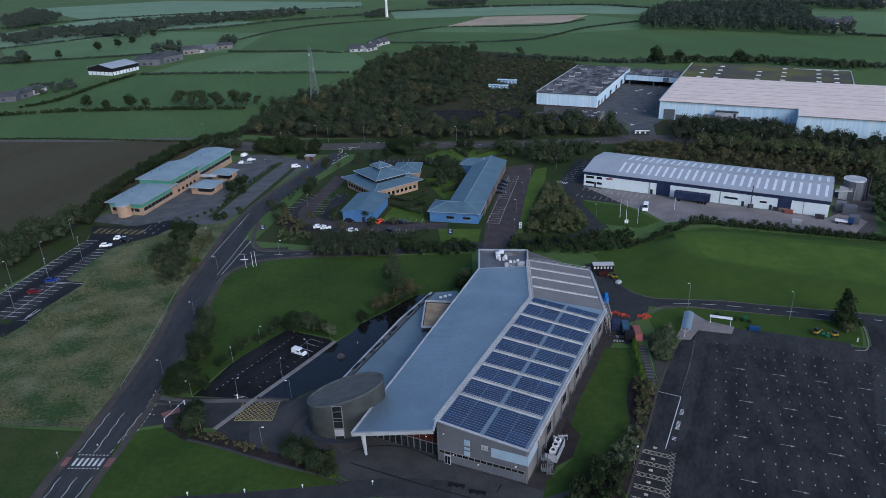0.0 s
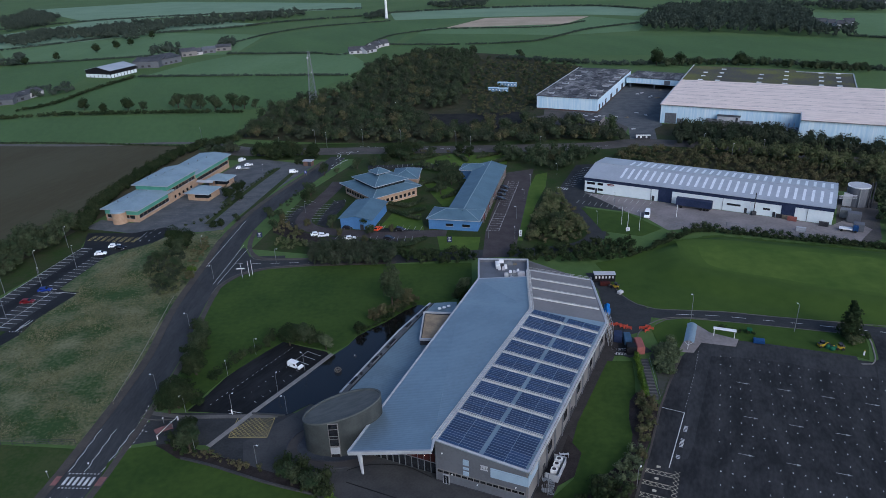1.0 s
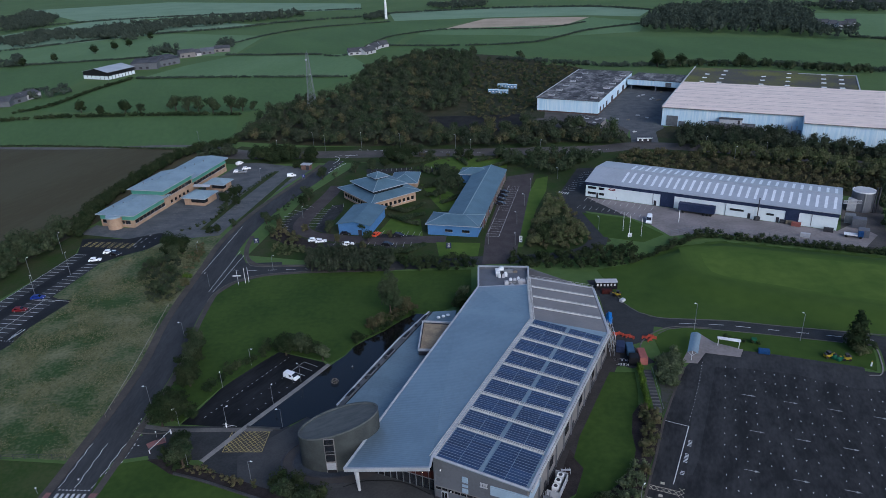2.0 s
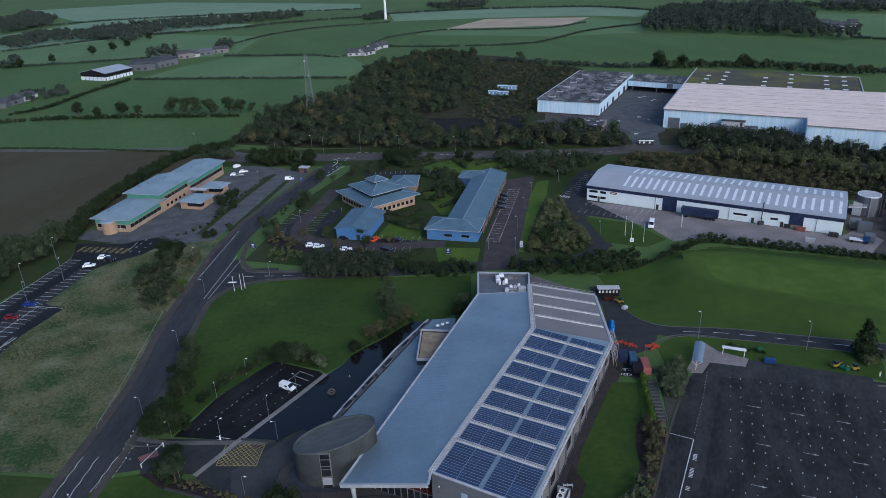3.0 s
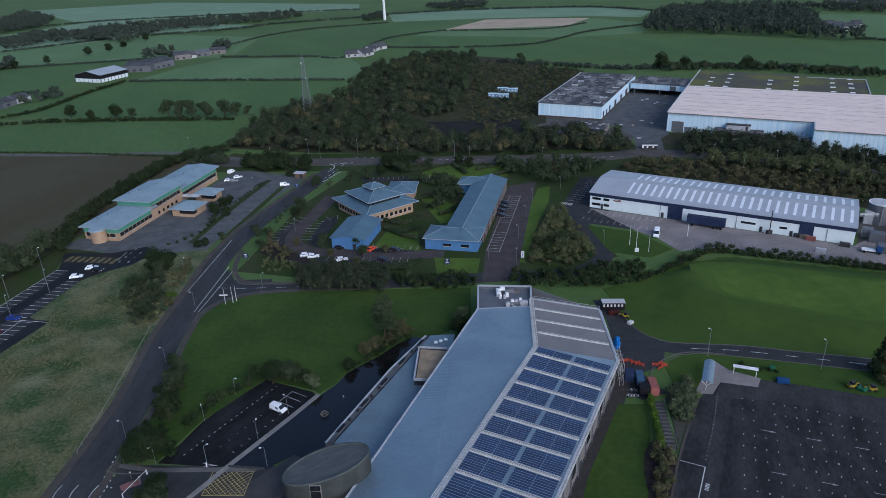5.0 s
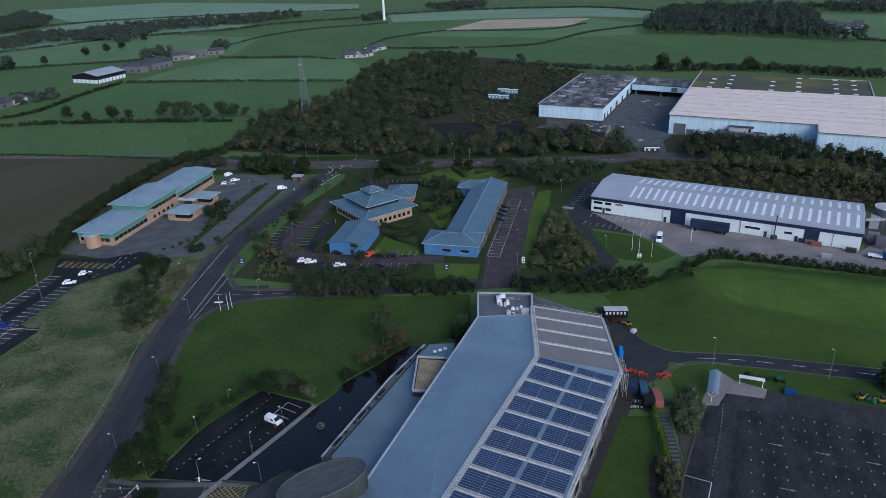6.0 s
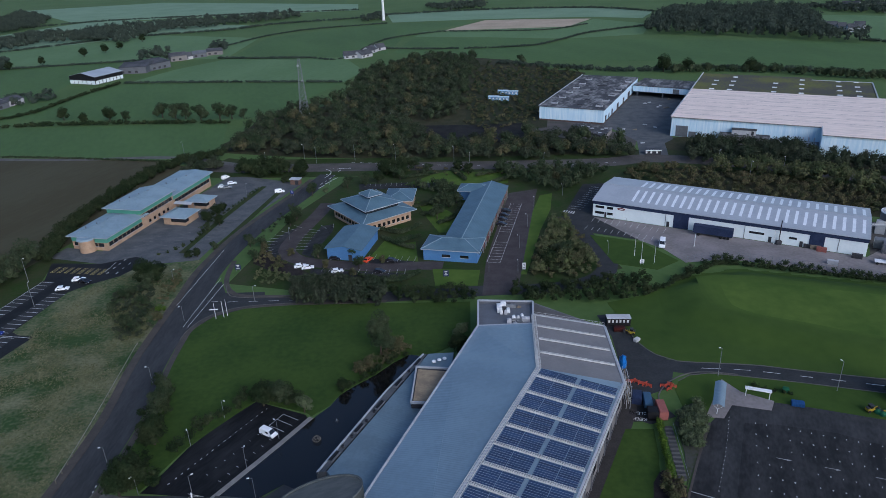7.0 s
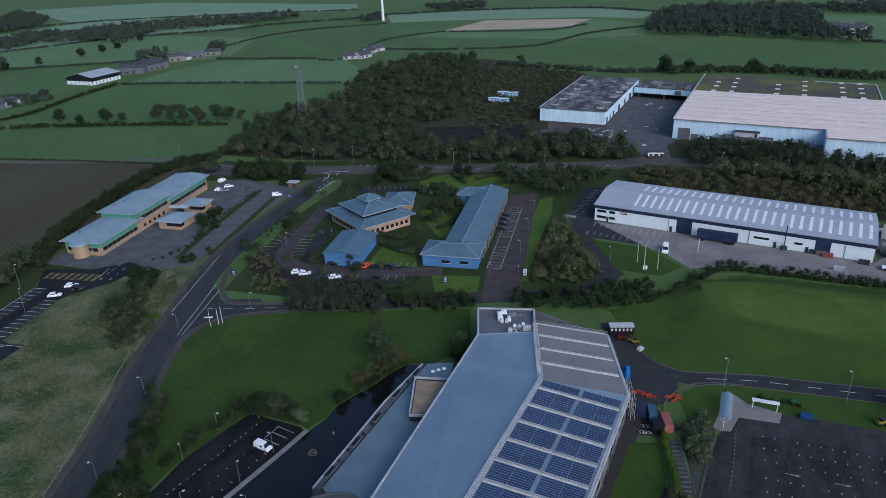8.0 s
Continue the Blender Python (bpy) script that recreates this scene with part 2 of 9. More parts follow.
M_OFFROOF = mat("grey_green_roof", (0.215, 0.285, 0.325), (0.17, 0.23, 0.265), size=6, fine=0.8, rough=0.5, spec=0.4)
M_ORANGE = mat("orange_barrier", (0.42, 0.075, 0.045), rough=0.5)
M_RUST = mat("rust_red_steel", (0.27, 0.095, 0.08), (0.2, 0.075, 0.065), rough=0.7)
M_BLUE = mat("blue_paint", (0.018, 0.06, 0.17), rough=0.5)
M_YPAINT = mat("yellow_paint", (0.30, 0.22, 0.02), (0.20, 0.15, 0.015), rough=0.6)
M_CARW = mat("white_car_paint", (0.8, 0.8, 0.8), (0.78, 0.78, 0.78), rough=0.25, spec=0.5)
M_CARB = mat("black_car_paint", (0.02, 0.02, 0.025), rough=0.2, spec=0.6)
M_CARS = mat("silver_car_paint", (0.35, 0.36, 0.38), rough=0.25, metal=0.5)
M_CARR = mat("red_car_paint", (0.13, 0.012, 0.016), rough=0.3)
M_CARBL = mat("blue_car_paint", (0.015, 0.035, 0.2), rough=0.3)
M_RUBBER = mat("tyre_rubber", (0.02, 0.02, 0.02), rough=0.9)
M_WATER = mat("dark_pond_water", (0.007, 0.007, 0.0065), (0.010, 0.0095, 0.009), size=6, fine=0.8, bump=0.002, rough=0.06, spec=0.4)
M_ANNEX = mat("annex_metal_roof", (0.150, 0.205, 0.235), (0.124, 0.168, 0.195), size=6, fine=0.7, rough=0.42, metal=0.2, spec=0.5, seam=(62.5, 0.7, 0.015))
M_FADED = mat("faded_marking", (0.2, 0.19, 0.18), (0.1, 0.096, 0.09), size=2, fine=0.3)
M_TIMBER = mat("timber", (0.2, 0.17, 0.13), rough=0.9)
M_GRAVEL = mat("roof_gravel", (0.32, 0.25, 0.16), (0.22, 0.17, 0.12), size=2, fine=0.3, rough=0.95)


# ---- building blocks ----
def mesh_ob(name, bm, material, parent=None):
    me = bpy.data.meshes.new(name)
    bm.to_mesh(me)
    bm.free()
    me.materials.append(material)
    ob = new(name, me)
    ob.parent = parent
    return ob


def part(name, bm, material, parent, label=""):
    return tagged(mesh_ob(name, bm, material, parent), label)


def thing(name, label, category, group="", at=(0, 0, 0), turn=0, kind=""):
    ob = new(name)
    ob.matrix_basis = pose(*at, 0, 0, turn)
    return tagged(ob, label, category, group, kind)


def structure(name, bm, material, label="", category=""):
    return tagged(mesh_ob(name, bm, material), label, category or name.replace("_", " "), "", "structure")


def prism(bm, pts, z0, z1):
    """A solid over a plan outline; z1 may be one height or one for each corner."""
    zs = z1 if isinstance(z1, (list, tuple)) else [z1] * len(pts)
    area = sum(p[0] * q[1] - q[0] * p[1] for p, q in zip(pts, pts[1:] + pts[:1]))
    if area < 0:
        pts, zs = pts[::-1], list(zs)[::-1]
    lo = [bm.verts.new((p[0], p[1], z0)) for p in pts]
    hi = [bm.verts.new((p[0], p[1], z)) for p, z in zip(pts, zs)]
    n = len(pts)
    bm.faces.new(lo[::-1])
    bm.faces.new(hi)
    for i in range(n):
        bm.faces.new((lo[i], lo[(i + 1) % n], hi[(i + 1) % n], hi[i]))
    return bm


def BM():
    return bmesh.new()


def solid(pts, z0, z1):
    return prism(BM(), list(pts), z0, z1)


def slab(bm, corners, thick=0.12):
    """A sheet of that thickness hung below 3D corners given counterclockwise from above."""
    up = [bm.verts.new(c) for c in corners]
    dn = [bm.verts.new((c[0], c[1], c[2] - thick)) for c in corners]
    bm.faces.new(up)
    bm.faces.new(dn[::-1])
    n = len(up)
    for i in range(n):
        bm.faces.new((dn[i], dn[(i + 1) % n], up[(i + 1) % n], up[i]))
    return bm


def bar(bm, a, b, w, h):
    """A beam between two 3D points, w wide and h high, its underside on them."""
    a, b = Vector(a), Vector(b)
    d = (b - a).normalized()
    s = d.cross(Vector((0, 0, 1)))
    s = (s.normalized() if s.length > 1e-4 else Vector((1, 0, 0))) * w / 2
    u = s.cross(d).normalized() * h
    vs = [bm.verts.new(p) for p in (a - s, a + s, a + s + u, a - s + u, b - s, b + s, b + s + u, b - s + u)]
    for f in ((0, 1, 2, 3), (7, 6, 5, 4), (0, 4, 5, 1), (1, 5, 6, 2), (2, 6, 7, 3), (3, 7, 4, 0)):
        bm.faces.new([vs[i] for i in f])
    return bm


def block(bm, x0, x1, y0, y1, z0, z1, bevel=0.0):
    b2 = BM()
    prism(b2, [(x0, y0), (x1, y0), (x1, y1), (x0, y1)], z0, z1)
    if bevel:
        bmesh.ops.bevel(b2, geom=b2.edges[:], offset=bevel, segments=2, affect="EDGES", profile=0.5)
    me = bpy.data.meshes.new("tmp")
    b2.to_mesh(me)
    b2.free()
    bm.from_mesh(me)
    bpy.data.meshes.remove(me)
    return bm


def tube(bm, a, b, r, r2=None, n=8):
    a, b = Vector(a), Vector(b)
    m = Matrix.Translation((a + b) / 2) @ (b - a).to_track_quat("Z", "Y").to_matrix().to_4x4()
    bmesh.ops.create_cone(bm, cap_ends=True, segments=n, radius1=r, radius2=r if r2 is None else r2, depth=(b - a).length, matrix=m)
    return bm


def smooth_line(pts, step=4.0):
    """A rounded line through the points (Catmull-Rom)."""
    out, P = [], [Vector(p) for p in pts]
    P = [2 * P[0] - P[1]] + P + [2 * P[-1] - P[-2]]
    for i in range(1, len(P) - 2):
        k = max(1, int((P[i + 1] - P[i]).length / step))
        for j in range(k):
            t = j / k
            a, b, c, d = P[i - 1:i + 3]
            out.append(0.5 * (2 * b + (c - a) * t + (2 * a - 5 * b + 4 * c - d) * t * t + (3 * b - a - 3 * c + d) * t ** 3))
    return out + [P[-2]]


def ribbon(bm, line, w, z0, z1, offset=0.0):
    """A strip of width w along a plan line, a real step from z0 to z1."""
    L = [Vector(p[:2]) for p in line]
    rows = []
    for i, p in enumerate(L):
        d = (L[min(i + 1, len(L) - 1)] - L[max(i - 1, 0)]).normalized()
        s = Vector((-d.y, d.x))
        a, b = p + s * (offset + w / 2), p + s * (offset - w / 2)
        rows.append([bm.verts.new((*q, z)) for q, z in ((a, z0), (a, z1), (b, z1), (b, z0))])
    for r, q in zip(rows, rows[1:]):
        for k in range(3):
            bm.faces.new((r[k], r[k + 1], q[k + 1], q[k]))
    return bm


def dashes(bm, line, w, z, on, off, offset=0.0):
    L = smooth_line(line, min(1.0, on / 3))
    run, seg = 0.0, []
    for a, b in zip(L, L[1:]):
        if run % (on + off) < on:
            seg.append(a)
        elif len(seg) > 1:
            ribbon(bm, seg, w, z - 0.006, z, offset)
            seg = []
        else:
            seg = []
        run += (b - a).length
    if len(seg) > 1:
        ribbon(bm, seg, w, z - 0.006, z, offset)
    return bm


class Frame:
    """A plan frame with its own origin and heading: u along, v to its left."""
    def __init__(self, ox, oy, to_x, to_y):
        self.o = Vector((ox, oy))
        self.u = (Vector((to_x, to_y)) - self.o).normalized()
        self.v = Vector((-self.u.y, self.u.x))

    def __call__(self, u, v, z=None):
        p = self.o + self.u * u + self.v * v
        return (p.x, p.y) if z is None else (p.x, p.y, z)

    def rect(self, u0, u1, v0, v1):
        return [self(u0, v0), self(u1, v0), self(u1, v1), self(u0, v1)]


rng = np.random.default_rng(7)


ICO = BM()
bmesh.ops.create_icosphere(ICO, subdivisions=1, radius=1.0)
ICO_V = np.array([tuple(v.co) for v in ICO.verts])
ICO_F = np.array([[v.index for v in f.verts] for f in ICO.faces])
ICO.free()


def leaf_mesh(name, blobs, per_area, size, flat=0.75, core=0.66):
    """Leaf sprays on the shells of blobs, each (x, y, z, radius, height radius), round a dense inner mass of twigs and leaves."""
    V, count, C = [], 0, []
    for x, y, z, r, h in blobs:
        n = max(8, int(per_area * 1.3 * r * (r + h)))
        d = rng.normal(size=(n, 3))
        d[:, 2] = np.abs(d[:, 2]) * 0.9 + d[:, 2] * 0.35
        d /= np.linalg.norm(d, axis=1)[:, None]
        c = d * np.array([r, r, h]) * (0.62 + 0.56 * np.sqrt(rng.random((n, 1)))) + (x, y, z)
        nrm = d + rng.normal(size=(n, 3)) * flat
        nrm /= np.linalg.norm(nrm, axis=1)[:, None]
        t = np.cross(nrm, rng.normal(size=(n, 3)))
        t /= np.linalg.norm(t, axis=1)[:, None]
        b = np.cross(nrm, t)
        s = size * 0.84 * rng.uniform(0.5, 1.2, (n, 1))
        k = rng.uniform(0.5, 1.0, (n, 1))
        V.append(np.stack([c - t * s, c + b * s * k - nrm * s * 0.2, c + t * s, c - b * s * k - nrm * s * 0.2], 1).reshape(-1, 3))
        count += n
        if core:
            C.append(ICO_V * np.array([r, r, h]) * core * rng.uniform(0.85, 1.1, (len(ICO_V), 1)) + (x, y, z))
    faces = np.arange(count * 4).reshape(-1, 4).tolist()
    for i in range(len(C)):
        faces += (ICO_F + count * 4 + i * len(ICO_V)).tolist()
    V = np.concatenate(V + C)
    me = bpy.data.meshes.new(name)
    me.from_pydata(V.tolist(), [], faces)
    return me


def tree_blobs(x, y, r, h, n=7, base=0.25, seed=None):
    """The clumps of one crown: r wide, h high over the ground."""
    q = rng if seed is None else np.random.default_rng(seed)
    out = [(x, y, h * 0.55, r * 0.7, h * 0.42)]
    for i in range(n):
        a, d = q.uniform(0, 6.28), q.uniform(0.35, 0.75) * r
        z = h * q.uniform(base + 0.1, 0.82)
        s = r * q.uniform(0.3, 0.52) * (1.15 - 0.4 * z / h)
        out.append((x + d * math.cos(a), y + d * math.sin(a), z, s, s * q.uniform(0.8, 1.2)))
    return out


def make_tree(label, leaf, r, h, seed, name="tree", size=0.24, per=42, group="trees on the grounds", n=8):
    ob = thing(name, label, "tree" if name == "tree" else name, group)
    bm = tube(BM(), (0, 0, -0.1), (0, 0, h * 0.55), r * 0.075 + 0.05, r * 0.03 + 0.02, 7)
    q = np.random.default_rng(seed)
    for i in range(5):
        a = q.uniform(0, 6.28)
        z = h * q.uniform(0.25, 0.5)
        tube(bm, (0, 0, z), (math.cos(a) * r * 0.55, math.sin(a) * r * 0.55, z + h * 0.22), r * 0.035 + 0.02, 0.02, 5)
    part("trunk", bm, M_BARK, ob)
    crown = new("crown", leaf_mesh("crown", tree_blobs(0, 0, r, h, n, 0.15, seed), per, size))
    crown.data.materials.append(leaf)
    crown.parent = ob
    return ob


def inside(p, poly):
    x, y = p
    r = False
    for (x1, y1), (x2, y2) in zip(poly, poly[1:] + poly[:1]):
        if (y1 > y) != (y2 > y) and x < (x2 - x1) * (y - y1) / (y2 - y1) + x1:
            r = not r
    return r


CLEARING = [(-5.2, 439.0), (23.4, 436.4), (53.5, 435.6), (49.0, 396.2), (25.3, 396.2), (-3.2, 398.8)]


def thicket(name, label, leaf, outline, spacing, r, h, per=3.0, size=0.8, category="woodland", clumps=3):
    """A stand of trees or shrubs that nobody could count, inside a plan outline."""
    xs, ys = [p[0] for p in outline], [p[1] for p in outline]
    if name in ("tree_belt", "shrubbery"):
        spacing *= 0.64
    elif name == "woodland" and spacing < 6:
        spacing *= 0.78
    blobs = []
    y = min(ys)
    while y < max(ys):
        x = min(xs)
        while x < max(xs):
            p = (x + rng.uniform(-0.45, 0.45) * spacing, y + rng.uniform(-0.45, 0.45) * spacing)
            if inside(p, outline) and not (name == "woodland" and inside(p, CLEARING)):
                k = rng.uniform(0.6, 1.3)
                blobs += tree_blobs(*p, r * k * rng.uniform(0.75, 1.0), h * k * rng.uniform(0.85, 1.2), clumps, 0.2)
            x += spacing
        y += spacing
    ob = new(name, leaf_mesh(name, blobs, per, size))
    ob.data.materials.append(leaf)
    return tagged(ob, label, category, "", "stuff")


def hedgerow(label, leaf, line, spacing, r, h, per=4.0, size=0.5, jitter=0.4, name="hedge", gaps=0.0):
    blobs = []
    for p in smooth_line(line, spacing):
        if rng.random() < gaps:
            continue
        k = rng.uniform(0.7, 1.25)
        x, y = p.x + rng.uniform(-1, 1) * jitter * r, p.y + rng.uniform(-1, 1) * jitter * r
        blobs.append((x, y, h * 0.45 * k, r * k, h * 0.55 * k))
        blobs.append((x + rng.uniform(-1, 1) * r * 0.5, y + rng.uniform(-1, 1) * r * 0.5, h * 0.6 * k, r * 0.6 * k, h * 0.4 * k))
    ob = new(name, leaf_mesh(name, blobs, per, size))
    ob.data.materials.append(leaf)
    return tagged(ob, label, name, "", "stuff")


# ---- ground, fields and roads ----
bm = BM()
bmesh.ops.create_grid(bm, x_segments=60, y_segments=60, size=4600, matrix=Matrix.Translation((0, 600, 0)))
structure("ground", bm, M_GROUND, "wide green pasture land reaching the horizon", "ground")


def patch(name, pts, z, material, label, category="", curve=False):
    if curve:
        ring = [p[:2] for p in smooth_line(list(pts) + [pts[0]], 2.5)][:-1]
        pts = [(p[0], p[1]) for p in ring]
    return structure(name, solid(pts, z - 0.3, z), material, label, category)


# far fields, between hedges
patch("field_1", [(-300, 474), (-132, 467), (-118, 402), (-144, 387), (-264, 410)], 0.04, M_FIELD, "green grazing field beyond the lane", "field")
patch("field_2", [(-272, 497), (-300, 545), (-261, 622), (-72, 588), (-108, 486), (-132, 470)], 0.04, M_FIELD, "green field with a line of trees", "field")
patch("field_3", [(-258, 628), (-240, 684), (-206, 738), (-86, 719), (-60, 640), (-72, 592)], 0.04, M_FIELD2, "green grass field, paled by haze in its colour", "field")
patch("field_4", [(-204, 744), (-200, 900), (-60, 1000), (60, 985), (-30, 880), (-46, 735), (-86, 723)], 0.04, M_FIELD, "green rising field", "field")
patch("field_5", [(-297, 750), (-434, 728), (-520, 857), (-438, 899), (-357, 970), (-210, 900), (-208, 742)], 0.04, M_FIELD2, "green grass field, paled by haze in its colour", "field")
patch("field_6", [(-525, 862), (-613, 1020), (-540, 1226), (-241, 1036), (-357, 974), (-438, 903)], 0.04, M_FIELD3, "green grass field, paled by haze in its colour", "field")
patch("field_7", [(-330, 526), (-272, 497), (-302, 548), (-310, 628), (-290, 700), (-300, 745), (-432, 722), (-420, 600)], 0.04, M_FIELD, "green field beside a farm", "field")
patch("field_8", [(-40, 735), (78, 663), (200, 632), (341, 529), (420, 560), (404, 694), (200, 768), (144, 786), (60, 820), (-20, 850)], 0.04, M_FIELD, "large green field behind the sheds", "field")
patch("field_9", [(-10, 905), (-20, 855), (60, 825), (144, 790), (228, 802), (262, 890), (210, 965), (165, 890), (20, 897)], 0.04, M_FIELD2, "green field beside pale stubble", "field")
patch("field_10", [(-568.2, 1183.4), (-120.5, 1216.8), (-131.5, 1335.6), (-562.1, 1563.9), (-809.2, 1483.9)], 0.05, M_FIELD3, "distant green field, paled by haze in its colour", "field")
patch("field_11", [(-529.2, 873.7), (-470.4, 908.2), (-469.7, 952.6), (-564.0, 1018.3), (-587.7, 976.1)], 0.05, M_FIELD3, "distant green field, paled by haze in its colour", "field")
patch("field_12", [(-68.9, 1136.3), (73.8, 1154.1), (237.8, 1122.6), (308.5, 1034.6), (269.7, 952.2), (210.5, 990.6), (72.5, 1012.4), (-54.2, 1013.6)], 0.05, M_FIELD3, "distant green field, paled by haze in its colour", "field")
patch("field_13", [(469.6, 918.4), (548.4, 872.1), (437.9, 688.6), (419.7, 703.0), (430.8, 800.9)], 0.05, M_FIELD2, "distant green field, paled by haze in its colour", "field")
patch("stubble_field", [(14, 901), (163, 894), (207, 968), (130, 990), (71, 997)], 0.05, M_STUBBLE, "pale cut stubble field", "field")
patch("ploughed_field", [(-262, 405), (-146, 386), (-120, 366), (-122, 340), (-138, 310), (-142, 275), (-156, 222), (-175, 150), (-330, 150), (-420, 420)], 0.05, M_SOIL, "dark brown ploughed field", "field")

WOOD = [(-122, 398), (-112, 470), (-66, 512), (-60, 600), (-38, 672), (30, 720), (90, 640), (108, 545), (64, 448), (60, 425), (104, 386), (98, 366), (10, 368), (-69, 381)]
patch("woodland_floor", WOOD, 0.03, M_FLOOR, "dark leaf-covered woodland ground", "ground")
WOOD_B = [(108, 338), (115, 358), (123, 390), (134, 393), (150, 388), (196, 362), (222, 330), (260, 345), (240, 268), (204, 262), (176, 268), (160, 275), (95, 312)]
patch("woodland_floor", WOOD_B, 0.03, M_FLOOR, "dark leaf-covered woodland ground", "ground")
patch("clearing", [(18.7, 441.6), (26.1, 542.5), (40.3, 639.3), (110.8, 603.7), (122.5, 589.3), (91.2, 529.0), (73.1, 466.5), (65.7, 424.1), (32.7, 416.1)], 0.06, mat("scrub_ground", (0.036, 0.036, 0.020), (0.026, 0.034, 0.015), size=8, fine=1, bump=0.2, rough=1.0), "scrubby brown clearing in the wood", "ground")

patch("black_clearing", [(x, y) for x, y in [(-5.2, 439.0), (23.4, 436.4), (53.5, 435.6), (49.0, 396.2), (25.3, 396.2), (-3.2, 398.8)]], 0.065, mat("burnt_ground", (0.014, 0.014, 0.014), (0.024, 0.023, 0.021), size=6, fine=1, rough=1.0), "black bare ground in the wood", "ground")

# the campus ground: shrub soil under everything between the roads
patch("campus_ground", [(-70, 236), (-58, 300), (-40, 345), (106, 343), (116, 330), (60, 300), (57, 262), (62, 236), (30, 222), (-46, 229)], 0.035, M_CAMPUS, "patchy grass and planting soil of the office campus", "ground")
patch("rough_meadow", [(-140, 150), (-131, 178), (-128, 215), (-120, 240), (-104, 252), (-85, 256), (-84.2, 198), (-81.9, 165), (-81.5, 152), (-83.5, 129), (-105, 132), (-150, 100)], 0.04, M_ROUGH, "tall pale rough meadow grass", "meadow")
patch("lawn_1", [(-73.0, 199), (-72.6, 206), (-68.4, 213.6), (-60, 218.0), (-47, 219.2), (10, 217), (9, 196), (-2, 188), (-8, 188.6), (-12.3, 185.2), (-16.8, 179.7), (-21.6, 175.3), (-25.0, 171.6), (-26.8, 167.4), (-30.6, 163.6), (-32, 164.8), (-45.5, 170.4), (-57.2, 154), (-62.8, 140.8), (-70.6, 145), (-69.5, 165), (-72.6, 186)], 0.11, M_LAWN, "smooth mown green lawn", "lawn")
patch("lawn_2", [(-72.9, 105.2), (-73.8, 115.7), (-74.2, 123.2), (-71.0, 127.4), (-66.0, 128.2), (-63.2, 126.4), (-59.4, 123.5), (-51.5, 120.6), (-37.7, 114.5), (-28.0, 110.9), (-22.9, 108.0), (-42.1, 106.8), (-62.2, 106.0)], 0.11, M_LAWN, "smooth mown green lawn", "lawn")
patch("soil_bed", [(-66.0, 128.3), (-61.0, 128.6), (-50.5, 123.8), (-37.0, 117.8), (-27.0, 113.6), (-22.9, 108.4), (-28.0, 111.0), (-37.7, 114.6), (-51.5, 120.7), (-59.4, 123.6)], 0.09, M_GRAVEL_BED, "dark soil bed behind a low wall", "planting bed")
patch("lawn_3", [(-84.5, 107), (-83.5, 128), (-106, 131), (-150, 99), (-150, 60), (-85, 60)], 0.05, mat("darker_grass", (0.028, 0.050, 0.012), (0.046, 0.060, 0.020), size=8, fine=1, bump=0.1, rough=0.95), "darker grass beside the road", "lawn")
patch("lawn_4", [(41.9, 154.5), (48.2, 154), (46.8, 146), (45.4, 140.5), (43.2, 137.5), (41.3, 130.9), (40.7, 125.4), (38.7, 120.3), (34.7, 115.7), (28.9, 110.8), (25.4, 105.0), (17.6, 102.0), (18.9, 106.5), (25.3, 112.7), (28.4, 120.3), (27.0, 123.6), (29.5, 130.3), (36.0, 143.0)], 0.11, M_LAWN, "narrow strip of mown lawn", "lawn")
patch("soil_bed", [(26.6, 126.3), (27.5, 124.2), (28.4, 120.3), (25.5, 113.3), (21.2, 110.6), (20.4, 112.0)], 0.085, M_GRAVEL_BED, "dark bare soil bed beside the hall path", "planting bed")
patch("bush_verge", [(49.8, 136.5), (57.0, 148.0), (62.5, 158.5), (60.5, 163.0), (57.0, 161.5), (53.4, 156.0), (52.4, 146.0)], 0.125, M_VERGE, "patchy grass and bare soil under bushes", "verge")
patch("shrub_bed", [(41.0, 140.5), (45.4, 140.5), (46.4, 141), (49.6, 136), (46.5, 127.8), (41.8, 119.5), (38.9, 112.5), (33.5, 101.6), (22, 98), (24, 106), (28.9, 110.8), (34.7, 115.7), (38.7, 120.3), (40.7, 125.4), (41.3, 130.9)], 0.082, M_GRAVEL_BED, "dark soil under a shrub bank", "planting bed")
patch("lawn_5", [(51.5, 213), (52.5, 206), (53.4, 197), (54.6, 190), (57.5, 184), (62, 180.7), (70.4, 179.2), (82, 177.2), (91.4, 174.3), (108, 169.8), (124, 165.5), (175, 150), (220, 190), (151, 213), (99, 232), (83, 228.5), (62, 216)], 0.13, M_LAWN_PALE, "wide mown lawn with a low mound", "lawn")
patch("verge", [(57.2, 160), (57.6, 168.5), (59.5, 171.6), (63, 173.9), (68, 174.4), (75, 172.8), (88, 169.2), (104.7, 164.1), (112.8, 161.6), (110.6, 156), (107.6, 150.5), (105, 152.4), (84.8, 160.1), (77, 162.5), (70, 165), (60, 158)], 0.12, M_LAWN_PALE, "mown grass verge beside a road", "lawn")

MAIN = [(-79.5, 60), (-79, 107), (-78, 120), (-76.5, 143), (-76, 165), (-78, 187), (-78.5, 204), (-78.2, 225), (-78, 250), (-72, 283), (-59.5, 322), (-52, 350)]
main_line = smooth_line(MAIN, 4)
structure("road_1", ribbon(BM(), main_line, 8.2, -0.2, 0.06), M_ROAD, "dark asphalt road with white markings", "road")
